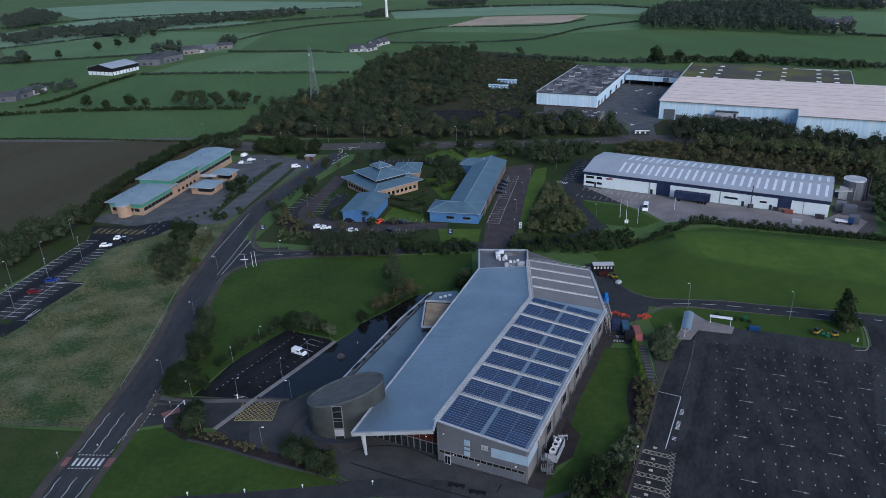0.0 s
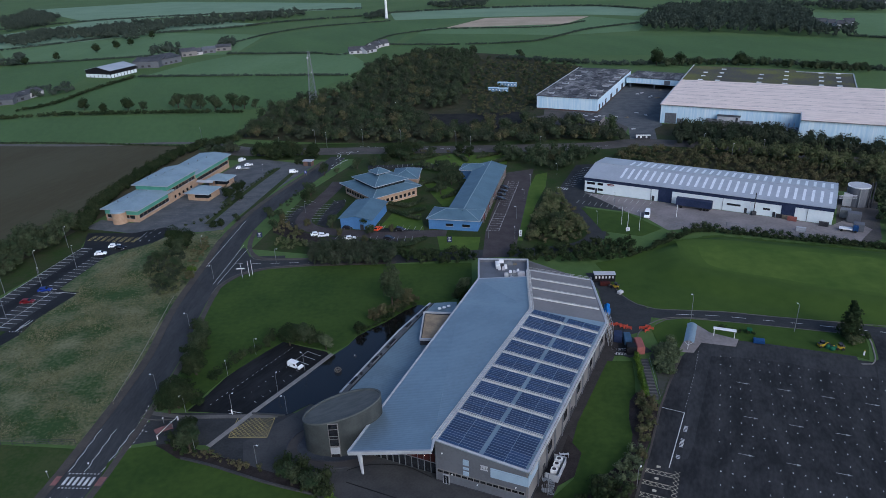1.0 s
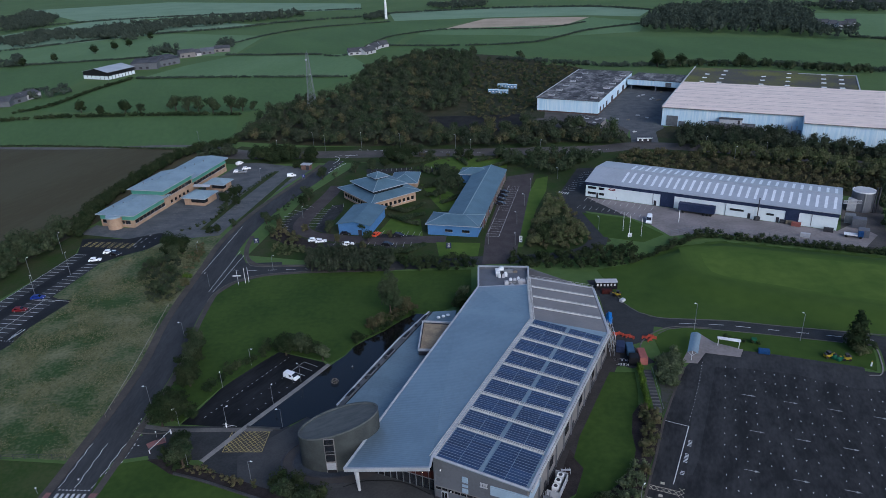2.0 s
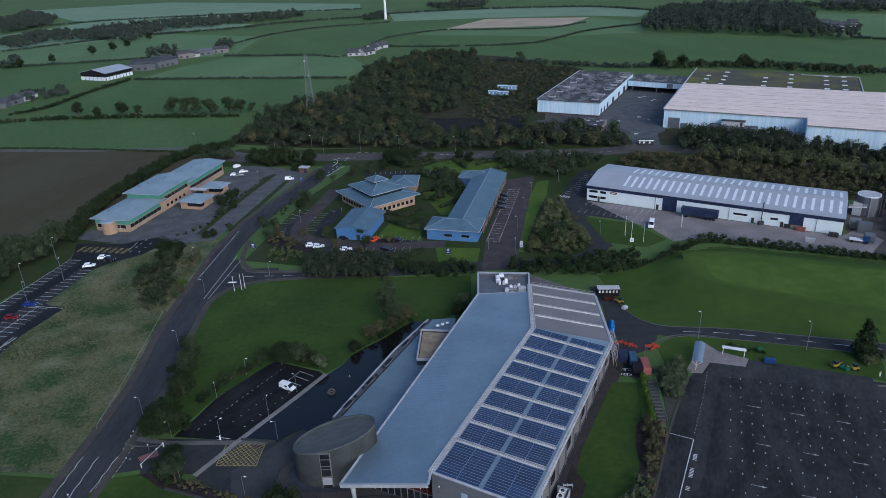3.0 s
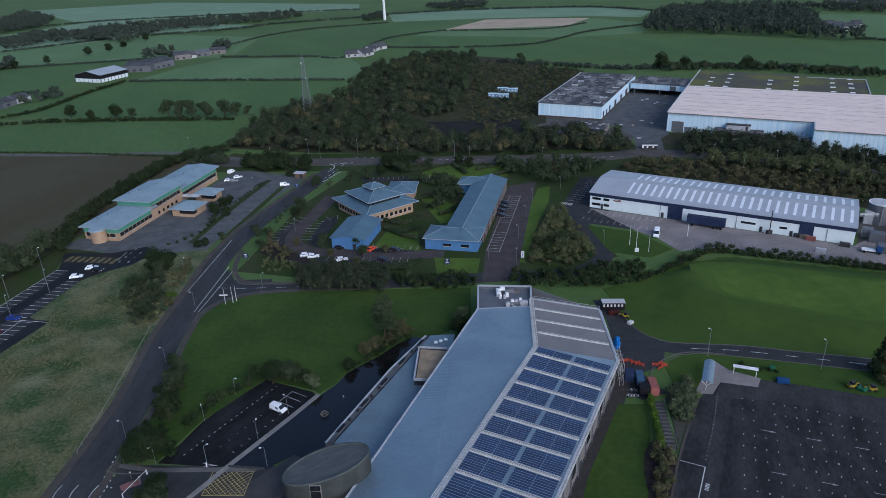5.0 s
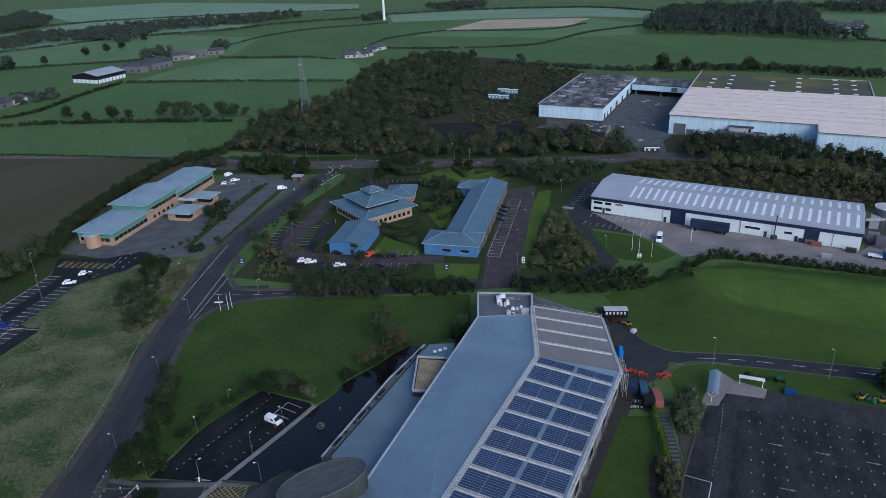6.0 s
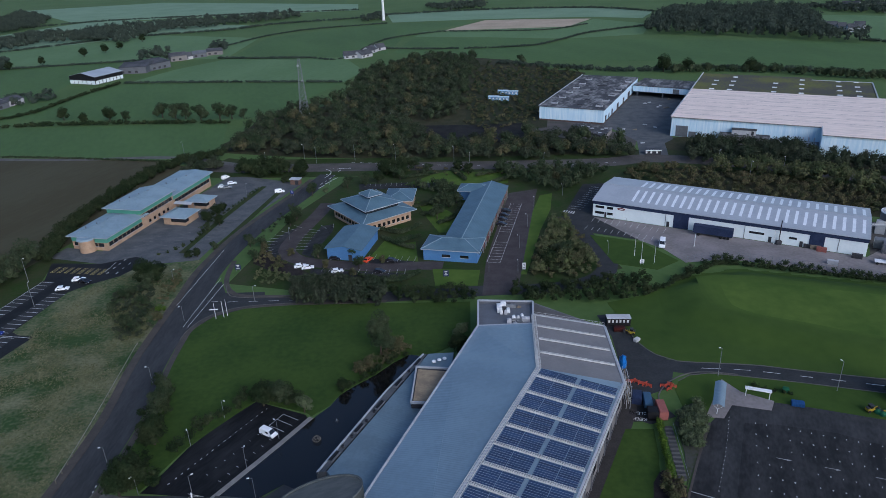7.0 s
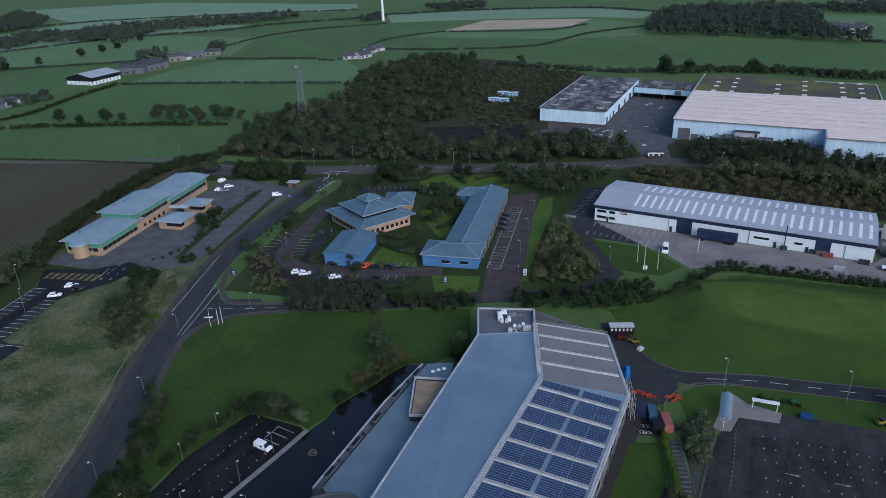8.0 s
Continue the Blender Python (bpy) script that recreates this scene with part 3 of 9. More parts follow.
structure("pavement_1", ribbon(BM(), [p for p in main_line if p.y < 205], 1.6, -0.2, 0.14, -5.2), M_FOOTWAY, "narrow asphalt footway with a kerb", "pavement")
structure("pavement_2", ribbon(BM(), [p for p in main_line if p.y < 345], 2.2, -0.2, 0.13, 5.25), M_FOOTWAY, "brownish asphalt footway", "pavement")
structure("road_2", ribbon(BM(), smooth_line([(-116, 372), (-100, 366), (-54, 362), (6, 357), (52, 354), (84, 353), (108, 356), (150, 340), (210, 300), (280, 240)]), 13, -0.2, 0.062), M_ASPHALT_OLD, "grey asphalt road past the wood", "road")
structure("verge_2", ribbon(BM(), smooth_line([(-116, 372), (-100, 366), (-54, 362), (6, 357), (52, 354), (84, 353), (108, 356), (150, 340), (210, 300)]), 30, -0.2, 0.037), M_CAMPUS, "rough patchy verge along the road", "verge")
patch("junction", [(-76.1, 200.7), (-73.9, 205.8), (-71.1, 209.4), (-66.4, 212.0), (-53.2, 213.5), (-56.1, 229.0), (-68.9, 229.2), (-72.6, 237.8), (-79.0, 230.1)], 0.0592, M_ASPHALT, "dark asphalt junction mouth", "road")
structure("pavement_4", ribbon(BM(), smooth_line([(-72.5, 254.1), (-71.8, 242.6), (-69.9, 234.4), (-66.4, 229.0), (-61.8, 226.5), (-45.3, 225.0)], 2), 1.7, -0.1, 0.125), M_FOOTWAY, "brownish asphalt footway round a grass corner", "pavement")
structure("road_3", ribbon(BM(), smooth_line([(-76, 216), (-66, 221.5), (-47, 222.5), (-17, 222.4), (16, 224), (34, 224), (50, 228), (58, 240), (56, 262), (49, 284)]), 6.8, -0.2, 0.058), M_ASPHALT, "dark asphalt side road", "road")
structure("road_4", ribbon(BM(), smooth_line([(-77, 131), (-66, 133.5), (-55, 132), (-44, 131)]), 7.5, -0.2, 0.057), M_ASPHALT, "dark asphalt entrance road", "road")
structure("road_5", ribbon(BM(), smooth_line([(49.5, 206), (50.5, 197), (53, 186), (57.5, 179.5), (63.5, 177.4), (70, 177), (78, 175.3), (90, 171.9), (106, 167.2), (121, 162.5), (180, 143.5)]), 5.6, -0.2, 0.059), M_ASPHALT, "asphalt service road along a lawn", "road")
structure("road_6", ribbon(BM(), smooth_line([(108, 354), (112, 372), (118, 395), (136, 440), (150, 490)]), 14, -0.2, 0.056), M_ASPHALT_PALE, "worn grey access road to the sheds", "road")
patch("yard", [(99, 425.5), (104, 405), (112, 372), (128, 389), (130, 398.5), (174, 463), (205, 505), (144.4, 518.5)], 0.05, M_ASPHALT_PALE, "worn grey asphalt yard between sheds", "yard")
structure("lane", ribbon(BM(), smooth_line([(-420, 432), (-221, 397), (-144, 391), (-100, 372)]), 4.5, -0.2, 0.07), M_PAVE, "pale narrow country lane", "road")

patch("shed_apron", [(61.9, 440.7), (104.4, 405.8), (110.4, 393.6), (103.0, 373.9), (74.1, 396.6), (56.5, 413.6)], 0.046, M_ASPHALT_OLD, "worn asphalt apron beside a shed", "yard")
patch("car_park_1", [(70.5, 163), (77, 160.5), (108, 149.5), (116, 154), (122, 150), (92, 60), (16, 60)] + [(33.4, 100.0), (34.3, 102.3), (43.7, 121.5), (49.5, 134.2), (55.3, 145.0), (61.5, 155.5), (67.0, 160.8)], 0.058, M_LOT, "large empty dark asphalt car park", "car park")
patch("car_park_2", [(-62.5, 140.2), (-59.5, 146.5), (-56.9, 153.9), (-51.5, 162.5), (-45.3, 170.2), (-32.3, 164.2), (-31.2, 162.6), (-46.6, 138.6), (-48.5, 138.2)], 0.06, M_LOT_BLACK, "small dark asphalt car park", "car park")
patch("worn_aisle", [(69.8, 162.5), (77.9, 161.1), (87.5, 156.9), (107.7, 148.6), (105.3, 143.3), (98.9, 143.7), (87.5, 150.3), (76.0, 153.9), (68.8, 154.9)], 0.0595, M_LOT_WORN, "worn paler aisle of the car park", "car park")
patch("worn_aisle", [(68.9, 162.3), (72.2, 161.0), (68.5, 153.9), (59.8, 135.7), (52.7, 121.2), (50.1, 117.2), (48.9, 117.3), (56.4, 136.0)], 0.0597, M_LOT_WORN, "worn paler aisle of the car park", "car park")
patch("worn_aisle", [(108.0, 147.9), (111.0, 145.5), (94.0, 114.7), (90.5, 114.9)], 0.0599, M_LOT_WORN, "worn paler aisle of the car park", "car park")
patch("entrance_apron", [(-72.0, 140.1), (-35.2, 137.8), (-34.5, 133.8), (-49.4, 127.2), (-65.6, 128.4)], 0.0545, M_ASPHALT, "dark asphalt apron at the entrance", "road")
patch("turning_area", [(-53.5, 125.9), (-46.6, 139.0), (-37.3, 137.0), (-40.0, 131.4), (-39.1, 124.3), (-36.3, 118.2), (-44.2, 120.4)], 0.0565, M_ASPHALT, "dark asphalt turning area", "road")
patch("car_park_3", [(-127.9, 171.4), (-124.4, 180.2), (-124.1, 189.4), (-119.1, 205.9), (-124.4, 207.2), (-127.2, 209.1), (-122.6, 234.2), (-118.3, 239), (-109.9, 245), (-104, 256.4), (-110.3, 261.1), (-121, 256.1), (-140, 258), (-135.5, 244.3), (-140.3, 220.5), (-144.4, 200.4), (-149, 184), (-136, 160)], 0.055, M_LOT_NEW, "marked black asphalt car park beside a meadow", "car park")
LP = Frame(-144.4, 200.4, -135.5, 244.3)        # u along the outer edge, bays towards -v
for u0, u1, v0, v1 in ((-18, 44, -4.8, -0.2), (-14.8, 9.6, -18.2, -9.7), (9.6, 36.0, -14.6, -9.7)):
    structure("bay_surface", solid(LP.rect(u0, u1, v0, v1), -0.1, 0.0592), M_ASPHALT, "dark grey asphalt under parking bays", "car park")
structure("grass_island", solid(LP.rect(-17.6, -15.2, -18.0, -8.0), -0.1, 0.15), M_CAMPUS, "small grass island at the end of the bays", "lawn")
patch("lot_verge", [(-150.1, 186.1), (-168.2, 214.8), (-155.0, 241.5), (-145.8, 263.5), (-123.8, 266.2), (-109.9, 259.8), (-138.8, 255.5), (-135.3, 240.6), (-145.8, 202.9)], 0.045, M_CAMPUS, "rough weedy verge beside a car park", "verge")
patch("car_park_4", [(-124, 259), (-117, 283), (-107, 330), (-101, 352), (-92, 352), (-62.5, 338), (-75.6, 300), (-84.2, 268), (-86, 256), (-100, 254)], 0.05, M_ASPHALT_PALE, "worn grey office car park", "car park")
patch("car_park_5", [(14, 221), (25, 221), (43, 309), (45, 318), (32, 314), (17, 246)], 0.064, M_ASPHALT_BROWN, "asphalt car park beside blue offices", "car park")
structure("car_park_6", ribbon(BM(), smooth_line([(-46.6, 310.2), (-48.3, 299.4), (-51.0, 287.6), (-53.9, 274.8), (-55.3, 265.5), (-54.5, 259.3), (-50.0, 253.3), (-41.5, 249.2), (-29.4, 246.0), (-19.0, 243.6)] + [(-6, 244.2), (2, 243.4)], 2.5), 6.4, -0.2, 0.056), M_ASPHALT_BROWN, "brownish asphalt lane curving round the pavilion", "car park")
patch("bay_surface", [(-53.7, 285.9), (-59.2, 278.0), (-62.4, 269.5), (-62.2, 262.8), (-58.5, 256.1), (-54.0, 251.8), (-52.1, 254.0), (-55.4, 258.9), (-57.4, 265.7), (-54.6, 274.9), (-51.7, 281.0)], 0.0525, M_LOT, "dark asphalt bays beside a curving lane", "car park")
patch("bay_surface", [(-40.6, 285.6), (-45.6, 284.1), (-48.8, 265.7), (-49.1, 257.6), (-44.1, 253.7), (-43.4, 264.3), (-40.4, 278.0)], 0.0527, M_LOT, "dark asphalt bays beside a curving lane", "car park")
patch("bay_surface", [(-27.4, 252.2), (-7.9, 248.0), (-8.1, 242.7), (-26.9, 246.5)], 0.0531, M_LOT, "dark asphalt bays beside the court lawn", "car park")
patch("bay_surface", [(-44.1, 245.4), (-28.9, 241.6), (-10.5, 238.7), (-10.4, 235.8), (-29.1, 237.1), (-43.3, 240.8)], 0.0533, M_LOT, "dark asphalt bays beside a shrub bed", "car park")
patch("bay_surface", [(-35.3, 333.8), (-0.1, 333.0), (-0.2, 325.7), (-34.5, 325.8)], 0.0529, M_LOT, "dark asphalt bays behind the pavilion", "car park")
patch("court_lawn", [(-14.8, 330.1), (-0.0, 345.2), (10.4, 349.9), (16.7, 344.7), (35.1, 346.8), (33.1, 327.2), (11.3, 327.1), (-0.1, 331.9)], 0.0585, M_TURF, "mown lawn with clipped hedges behind the offices", "lawn")
patch("verge_strip", [(44.8, 309.2), (50.6, 312.0), (46.8, 292.4), (39.5, 271.0), (33.7, 249.2), (29.6, 234.2), (24.5, 234.8), (30.3, 258.8), (38.8, 289.4)], 0.0625, M_TURF, "bright mown verge beside a car park", "lawn")
patch("court_lawn", [(-24.1, 251.9), (-19.5, 267.1), (-14.0, 262.4), (-7.9, 265.2), (-6.6, 247.6)], 0.06, M_TURF, "mown court lawn between offices", "lawn")
patch("court_lawn", [(-8.2, 308.0), (-3.5, 287.6), (1.0, 272.9), (7.0, 272.4), (9.7, 286.2), (5.3, 295.2), (-1.1, 302.5)], 0.0615, M_TURF, "mown court lawn between offices", "lawn")
patch("court_lawn", [(-1.6, 241.1), (14.5, 238.8), (12.9, 227.5), (-0.7, 228.7)], 0.0607, M_TURF, "mown lawn round a sign board", "lawn")
patch("yard_concrete", [(74, 258), (62, 283), (84, 269), (144, 237), (153, 243), (156, 232), (146, 222), (140, 221), (99, 240), (84, 238.5), (80, 250)], 0.054, M_YARD, "pale concrete loading yard", "yard")
patch("yard_edge", [(69.5, 279.6), (144.6, 236.8), (142.2, 232.6), (67.0, 275.4)], 0.0532, M_YARD, "pale concrete strip along the warehouse wall", "yard")
patch("car_park_7", [(50, 284), (66, 322), (78, 322), (63, 284), (84, 268), (75, 258), (56, 268)], 0.053, M_ASPHALT, "asphalt staff car park", "car park")
patch("lawn_6", [(57, 265), (74, 256.5), (82, 240), (73, 234), (60, 240)], 0.12, M_LAWN_PALE, "triangular mown lawn with flagpoles", "lawn")
patch("forecourt", [(-44, 120), (-46, 128), (-41, 133), (-33, 141), (-24, 142), (-10, 130), (16, 107), (24, 103), (17, 92), (-14, 104), (-24, 111)], 0.066, M_PAVE_DARK, "dark paved forecourt", "forecourt")
structure("path_3", ribbon(BM(), [(16.6, 104.6), (44.5, 161.2), (47.2, 172)], 3.6, -0.1, 0.07), M_PATH_BROWN, "brown gravel path beside the hall", "path")
structure("path_1", ribbon(BM(), [(-53.6, 127.0), (-46.4, 138.6), (-36.6, 153.4), (-30.6, 163.0)], 1.25, -0.1, 0.13), M_KERB, "pale paved footpath", "path")
structure("path_2", ribbon(BM(), [(-71, 140), (-63, 138), (-40, 137)], 1.3, -0.1, 0.122), M_PAVE, "pale paved footpath", "path")
structure("water", solid([(-46.0, 138.4), (-30.4, 162.2), (-26.6, 167.2), (-24.8, 171.5), (-21.4, 175.1), (-16.6, 179.5), (-12.1, 185.0), (-8.0, 188.5), (-2.6, 187.2), (-4.1, 183.9), (-12.9, 168.6), (-25.7, 140.9), (-28.5, 138.6), (-32.9, 141.2), (-38.0, 137.1)], -0.2, 0.075), M_WATER, "still dark pond beside the building", "pond")
structure("pond_wall", ribbon(BM(), [(-46.4, 138.2), (-38.4, 137.0)], 0.5, -0.2, 0.35), M_PAVE_DARK, "low dark pond end wall", "wall")
patch("access_road", [(104, 147.6), (108.2, 148.6), (110.2, 151.0), (112.2, 155.4), (113.8, 159.4), (114.4, 165.5), (128, 162), (150, 154), (130, 134), (112, 140)], 0.0585, M_LOT, "worn asphalt link between car park and road", "road")


# the mound on the wide lawn: a flat-topped bank of turf
def edge_distance(p, poly):
    best = 1e9
    for (x1, y1), (x2, y2) in zip(poly, poly[1:] + poly[:1]):
        dx, dy = x2 - x1, y2 - y1
        t = max(0.0, min(1.0, ((p[0] - x1) * dx + (p[1] - y1) * dy) / (dx * dx + dy * dy)))
        best = min(best, math.hypot(p[0] - x1 - t * dx, p[1] - y1 - t * dy))
    return best if inside(p, poly) else -best


LAWN_EDGE = [(62, 216), (60, 200), (62, 181.5), (82, 178.2), (108, 170.8), (175, 151), (218, 190), (151, 212), (99, 231), (83, 227.5)]
PLATEAU = [(81, 224), (78.6, 212), (78.2, 204.6), (84.5, 197.6), (98.5, 190), (113.3, 181.5), (165, 162), (200, 188), (150, 206), (99, 224.5)]


def mound_height(p):
    a = max(0.0, min(1.0, (edge_distance(p, PLATEAU) + 12.0) / 12.5))
    b = max(0.0, min(1.0, edge_distance(p, LAWN_EDGE) / 7.0))
    k = min(a, b)
    return 2.1 * k * k * (3 - 2 * k)


bm = BM()
NX, NY, STEP = 84, 44, 2.0
grid = [[bm.verts.new((58 + i * STEP, 150 + j * STEP, 0.10 + mound_height((58 + i * STEP, 150 + j * STEP)))) for i in range(NX)] for j in range(NY)]
for j in range(NY - 1):
    for i in range(NX - 1):
        q = (grid[j][i], grid[j][i + 1], grid[j + 1][i + 1], grid[j + 1][i])
        if max(v.co.z for v in q) > 0.104:
            bm.faces.new(q)
for v in [v for v in bm.verts if not v.link_faces]:
    bm.verts.remove(v)
for f in bm.faces:
    f.smooth = True
structure("grass_mound", bm, M_LAWN_PALE, "low flat-topped bank of mown grass", "lawn")
# Yellower turf on the bank top, brightened inward: sky light put into the colour.
TOP = [(84, 221.5), (82.2, 211), (82.4, 206), (87.5, 199.8), (100, 193), (115, 185), (164, 166), (193, 187), (149, 202.5), (99, 221)]
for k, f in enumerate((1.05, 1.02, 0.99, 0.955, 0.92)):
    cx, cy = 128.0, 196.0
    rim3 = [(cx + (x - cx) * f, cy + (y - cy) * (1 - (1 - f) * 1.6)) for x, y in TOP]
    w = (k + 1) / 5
    turf = M_TURF if k == 4 else mat("turf_light_ring", tuple(a0 + (b0 - a0) * w for a0, b0 in zip((0.030, 0.057, 0.010), (0.044, 0.082, 0.013))), tuple(a0 + (b0 - a0) * w for a0, b0 in zip((0.050, 0.083, 0.015), (0.066, 0.106, 0.018))), size=30, fine=4.0, bump=0.04, rough=0.95, lo=0.28, hi=0.71)
    structure("mound_top", solid([p[:2] for p in smooth_line(rim3 + rim3[:1], 3.0)][:-1], 1.9, 2.208 + 0.004 * k), turf, "yellower turf on top of the bank, sky light painted in", "lawn")


# ---- the large hall ----
hall = thing("sports_hall", "large grey metal-roofed hall with rows of solar panels", "building")
TIP, RN, RB = (-20.6, 116.0, 6.3), (-2.8, 113.7, 10.6), (23.3, 163.8, 11.1)
TNR, TFR, TFL, TNL = (25.8, 190.0, 7.6), (27.2, 202.3, 7.6), (11.75, 204.2, 7.6), (10.85, 189.9, 7.6)
EN, EB, EF = (15.0, 105.6, 8.7), (43.0, 162.2, 7.0), (45.9, 194.0, 6.6)
CN = (-3.3, 110.2, 10.86)
KN = tuple(TIP[i] + (TNL[i] - TIP[i]) * 0.80 for i in range(3))


def lerp(a, b, t):
    return tuple(a[i] + (b[i] - a[i]) * t for i in range(3))


part("roof", slab(BM(), [TIP, CN, RN, RB, KN], 0.35), M_ROOF, hall, "smooth grey metal roof slope")
part("roof", slab(BM(), [KN, RB, TNR, TNL], 0.35), M_ROOF, hall, "smooth grey metal roof slope")
for k in range(9):
    part("roof_sheet", slab(BM(), [lerp(RN, RB, k / 9), lerp(EN, EB, k / 9), lerp(EN, EB, (k + 1) / 9), lerp(RN, RB, (k + 1) / 9)], 0.35), M_ROOF, hall, "grey roof slope under solar panels")
FRR = lerp(TNR, TFR, 0.35)
flat_n = (Vector(EB) - Vector(RB)).cross(Vector(FRR) - Vector(RB))
EF = (EF[0], EF[1], RB[2] - (flat_n.x * (EF[0] - RB[0]) + flat_n.y * (EF[1] - RB[1])) / flat_n.z)
part("roof", slab(BM(), [RB, EB, EF, FRR], 0.35), M_ROOF_BROWN, hall, "brownish grey roof slope with pale ribs")


def low(p, d=0.35):
    return (p[0], p[1], p[2] - d)


def wall_between(bm, a, b, inset=0.0, z0=-0.3, t=0.3):
    """A wall from the ground up to the sloping line a-b."""
    d = Vector((b[0] - a[0], b[1] - a[1])).normalized()
    s = Vector((-d.y, d.x))
    q = [(p[0] + s.x * (inset + k), p[1] + s.y * (inset + k)) for k, p in ((0, a), (0, b), (t, b), (t, a))]
    return prism(bm, q, z0, [a[2] - 0.36, b[2] - 0.36, b[2] - 0.36, a[2] - 0.36])


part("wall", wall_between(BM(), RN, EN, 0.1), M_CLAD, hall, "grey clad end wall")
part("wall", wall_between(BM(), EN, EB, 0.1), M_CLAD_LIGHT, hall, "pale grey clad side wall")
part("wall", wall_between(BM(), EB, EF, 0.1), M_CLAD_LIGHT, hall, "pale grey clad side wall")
part("wall", wall_between(BM(), EF, TFR, 0.1), M_CLAD, hall)
part("wall", wall_between(BM(), TFR, TFL, 0.1), M_CLAD, hall)
part("wall", wall_between(BM(), TFL, TNL, 0.1), M_CLAD, hall)
LW0 = lerp(TIP, TNL, 0.09)
part("wall", wall_between(BM(), TNL, LW0, 0.3), M_CLAD, hall)
RW0 = lerp(RN, RB, 0.03)
part("glazed_front", wall_between(BM(), LW0, (RW0[0], RW0[1], 9.5), 0.1), M_GLASS, hall, "dark glazed entrance front under the canopy")
part("wall", wall_between(BM(), (RW0[0], RW0[1], 9.5), (RN[0], RN[1], 9.5), 0.1), M_CLAD, hall)


def trim(a, b, w=0.45, h=0.18, m=M_TRIM):
    part("roof_trim", bar(BM(), (a[0], a[1], a[2] + 0.01), (b[0], b[1], b[2] + 0.01), w, h), m, hall, "pale metal roof edge")


for a, b in ((TIP, CN), (CN, RN), (RN, EN), (EN, EB), (EB, EF), (RN, RB), (RB, TNR), (TIP, TNL), (FRR, EF)):
    trim(a, b)
part("canopy_column", tube(BM(), (-18.1, 116.6, 0), (-18.5, 117.0, 6.2), 0.28, 0.6, 10), M_TRIM, hall, "pale tapering canopy column")
# fascia of the canopy
part("fascia", bar(BM(), (TIP[0], TIP[1], TIP[2] - 0.75), (CN[0], CN[1], CN[2] - 0.75), 0.14, 0.8), M_TRIM, hall, "pale canopy fascia")

# tower deck with parapet and plant
part("plant_deck", solid([TFL[:2], TNL[:2], TNR[:2], TFR[:2]], 6.0, 6.6), M_CLAD, hall, "grey recessed plant deck")
for a, b in ((TFL, TNL), (TNL, TNR), (TNR, TFR), (TFR, TFL)):
    part("parapet", bar(BM(), (a[0], a[1], 6.5), (b[0], b[1], 6.5), 0.5, 1.1), M_TRIM, hall, "pale parapet")
deck = Frame(TNL[0], TNL[1], TNR[0], TNR[1])
for u, v, w, d, h, m in ((6.6, 9.4, 1.3, 3.0, 1.5, M_LANTERN), (7.9, 11.0, 1.5, 1.4, 1.6, M_LANTERN), (8.0, 9.0, 1.2, 1.2, 0.9, M_DARK), (9.0, 8.2, 0.9, 1.3, 1.1, M_LANTERN), (7.0, 7.4, 0.8, 0.9, 1.0, M_LANTERN), (8.2, 7.2, 0.8, 0.9, 1.0, M_RENDER), (10.2, 10.6, 2.4, 0.9, 1.0, M_GALV), (12.2, 10.4, 1.2, 0.5, 0.5, M_TIMBER),
                         (8.6, 2.2, 1.2, 1.3, 1.2, M_RENDER), (10.0, 3.6, 0.9, 1.0, 1.3, M_LANTERN), (11.2, 3.4, 0.9, 1.0, 1.3, M_RENDER), (12.4, 4.4, 0.8, 1.0, 1.2, M_LANTERN), (13.2, 2.8, 2.2, 1.4, 1.2, M_RENDER), (11.6, 2.0, 1.2, 0.7, 0.6, M_GALV), (10.2, 1.6, 1.0, 0.6, 0.5, M_TRIM)):
    b2 = BM()
    c = deck(u, v)
    block(b2, c[0] - w / 2, c[0] + w / 2, c[1] - d / 2, c[1] + d / 2, 6.6, 6.6 + h, 0.06)
    tube(b2, (c[0], c[1], 6.6 + h), (c[0], c[1], 6.85 + h), min(w, d) * 0.32, None, 10)
    part("air_handling_unit", b2, m, hall, "roof ventilation unit")
for a, b in (((7.4, 10.2), (10.0, 10.6)), ((9.0, 3.0), (13.0, 3.2)), ((7.4, 8.4), (7.4, 10.6))):
    part("duct", bar(BM(), deck(*a, 7.0), deck(*b, 7.0), 0.5, 0.5), M_GALV, hall, "galvanised duct")

# solar rows: nine bays between pale ribs, two arrays each, split by a central gutter
RIDGE_S = (0.0, 0.181, 0.293, 0.396, 0.505, 0.615, 0.726, 0.831, 0.946, 1.03)
EAVE_S = (0.0, 0.173, 0.279, 0.385, 0.482, 0.586, 0.686, 0.786, 0.898, 0.985)


def on_roof(sr, se, t, lift=0.0):
    """sr, se along ridge and eave from the near end, t from ridge to eave."""
    p = lerp(lerp(RN, RB, min(sr, 1.0)), lerp(EN, EB, se), t)
    return (p[0], p[1], p[2] + lift)


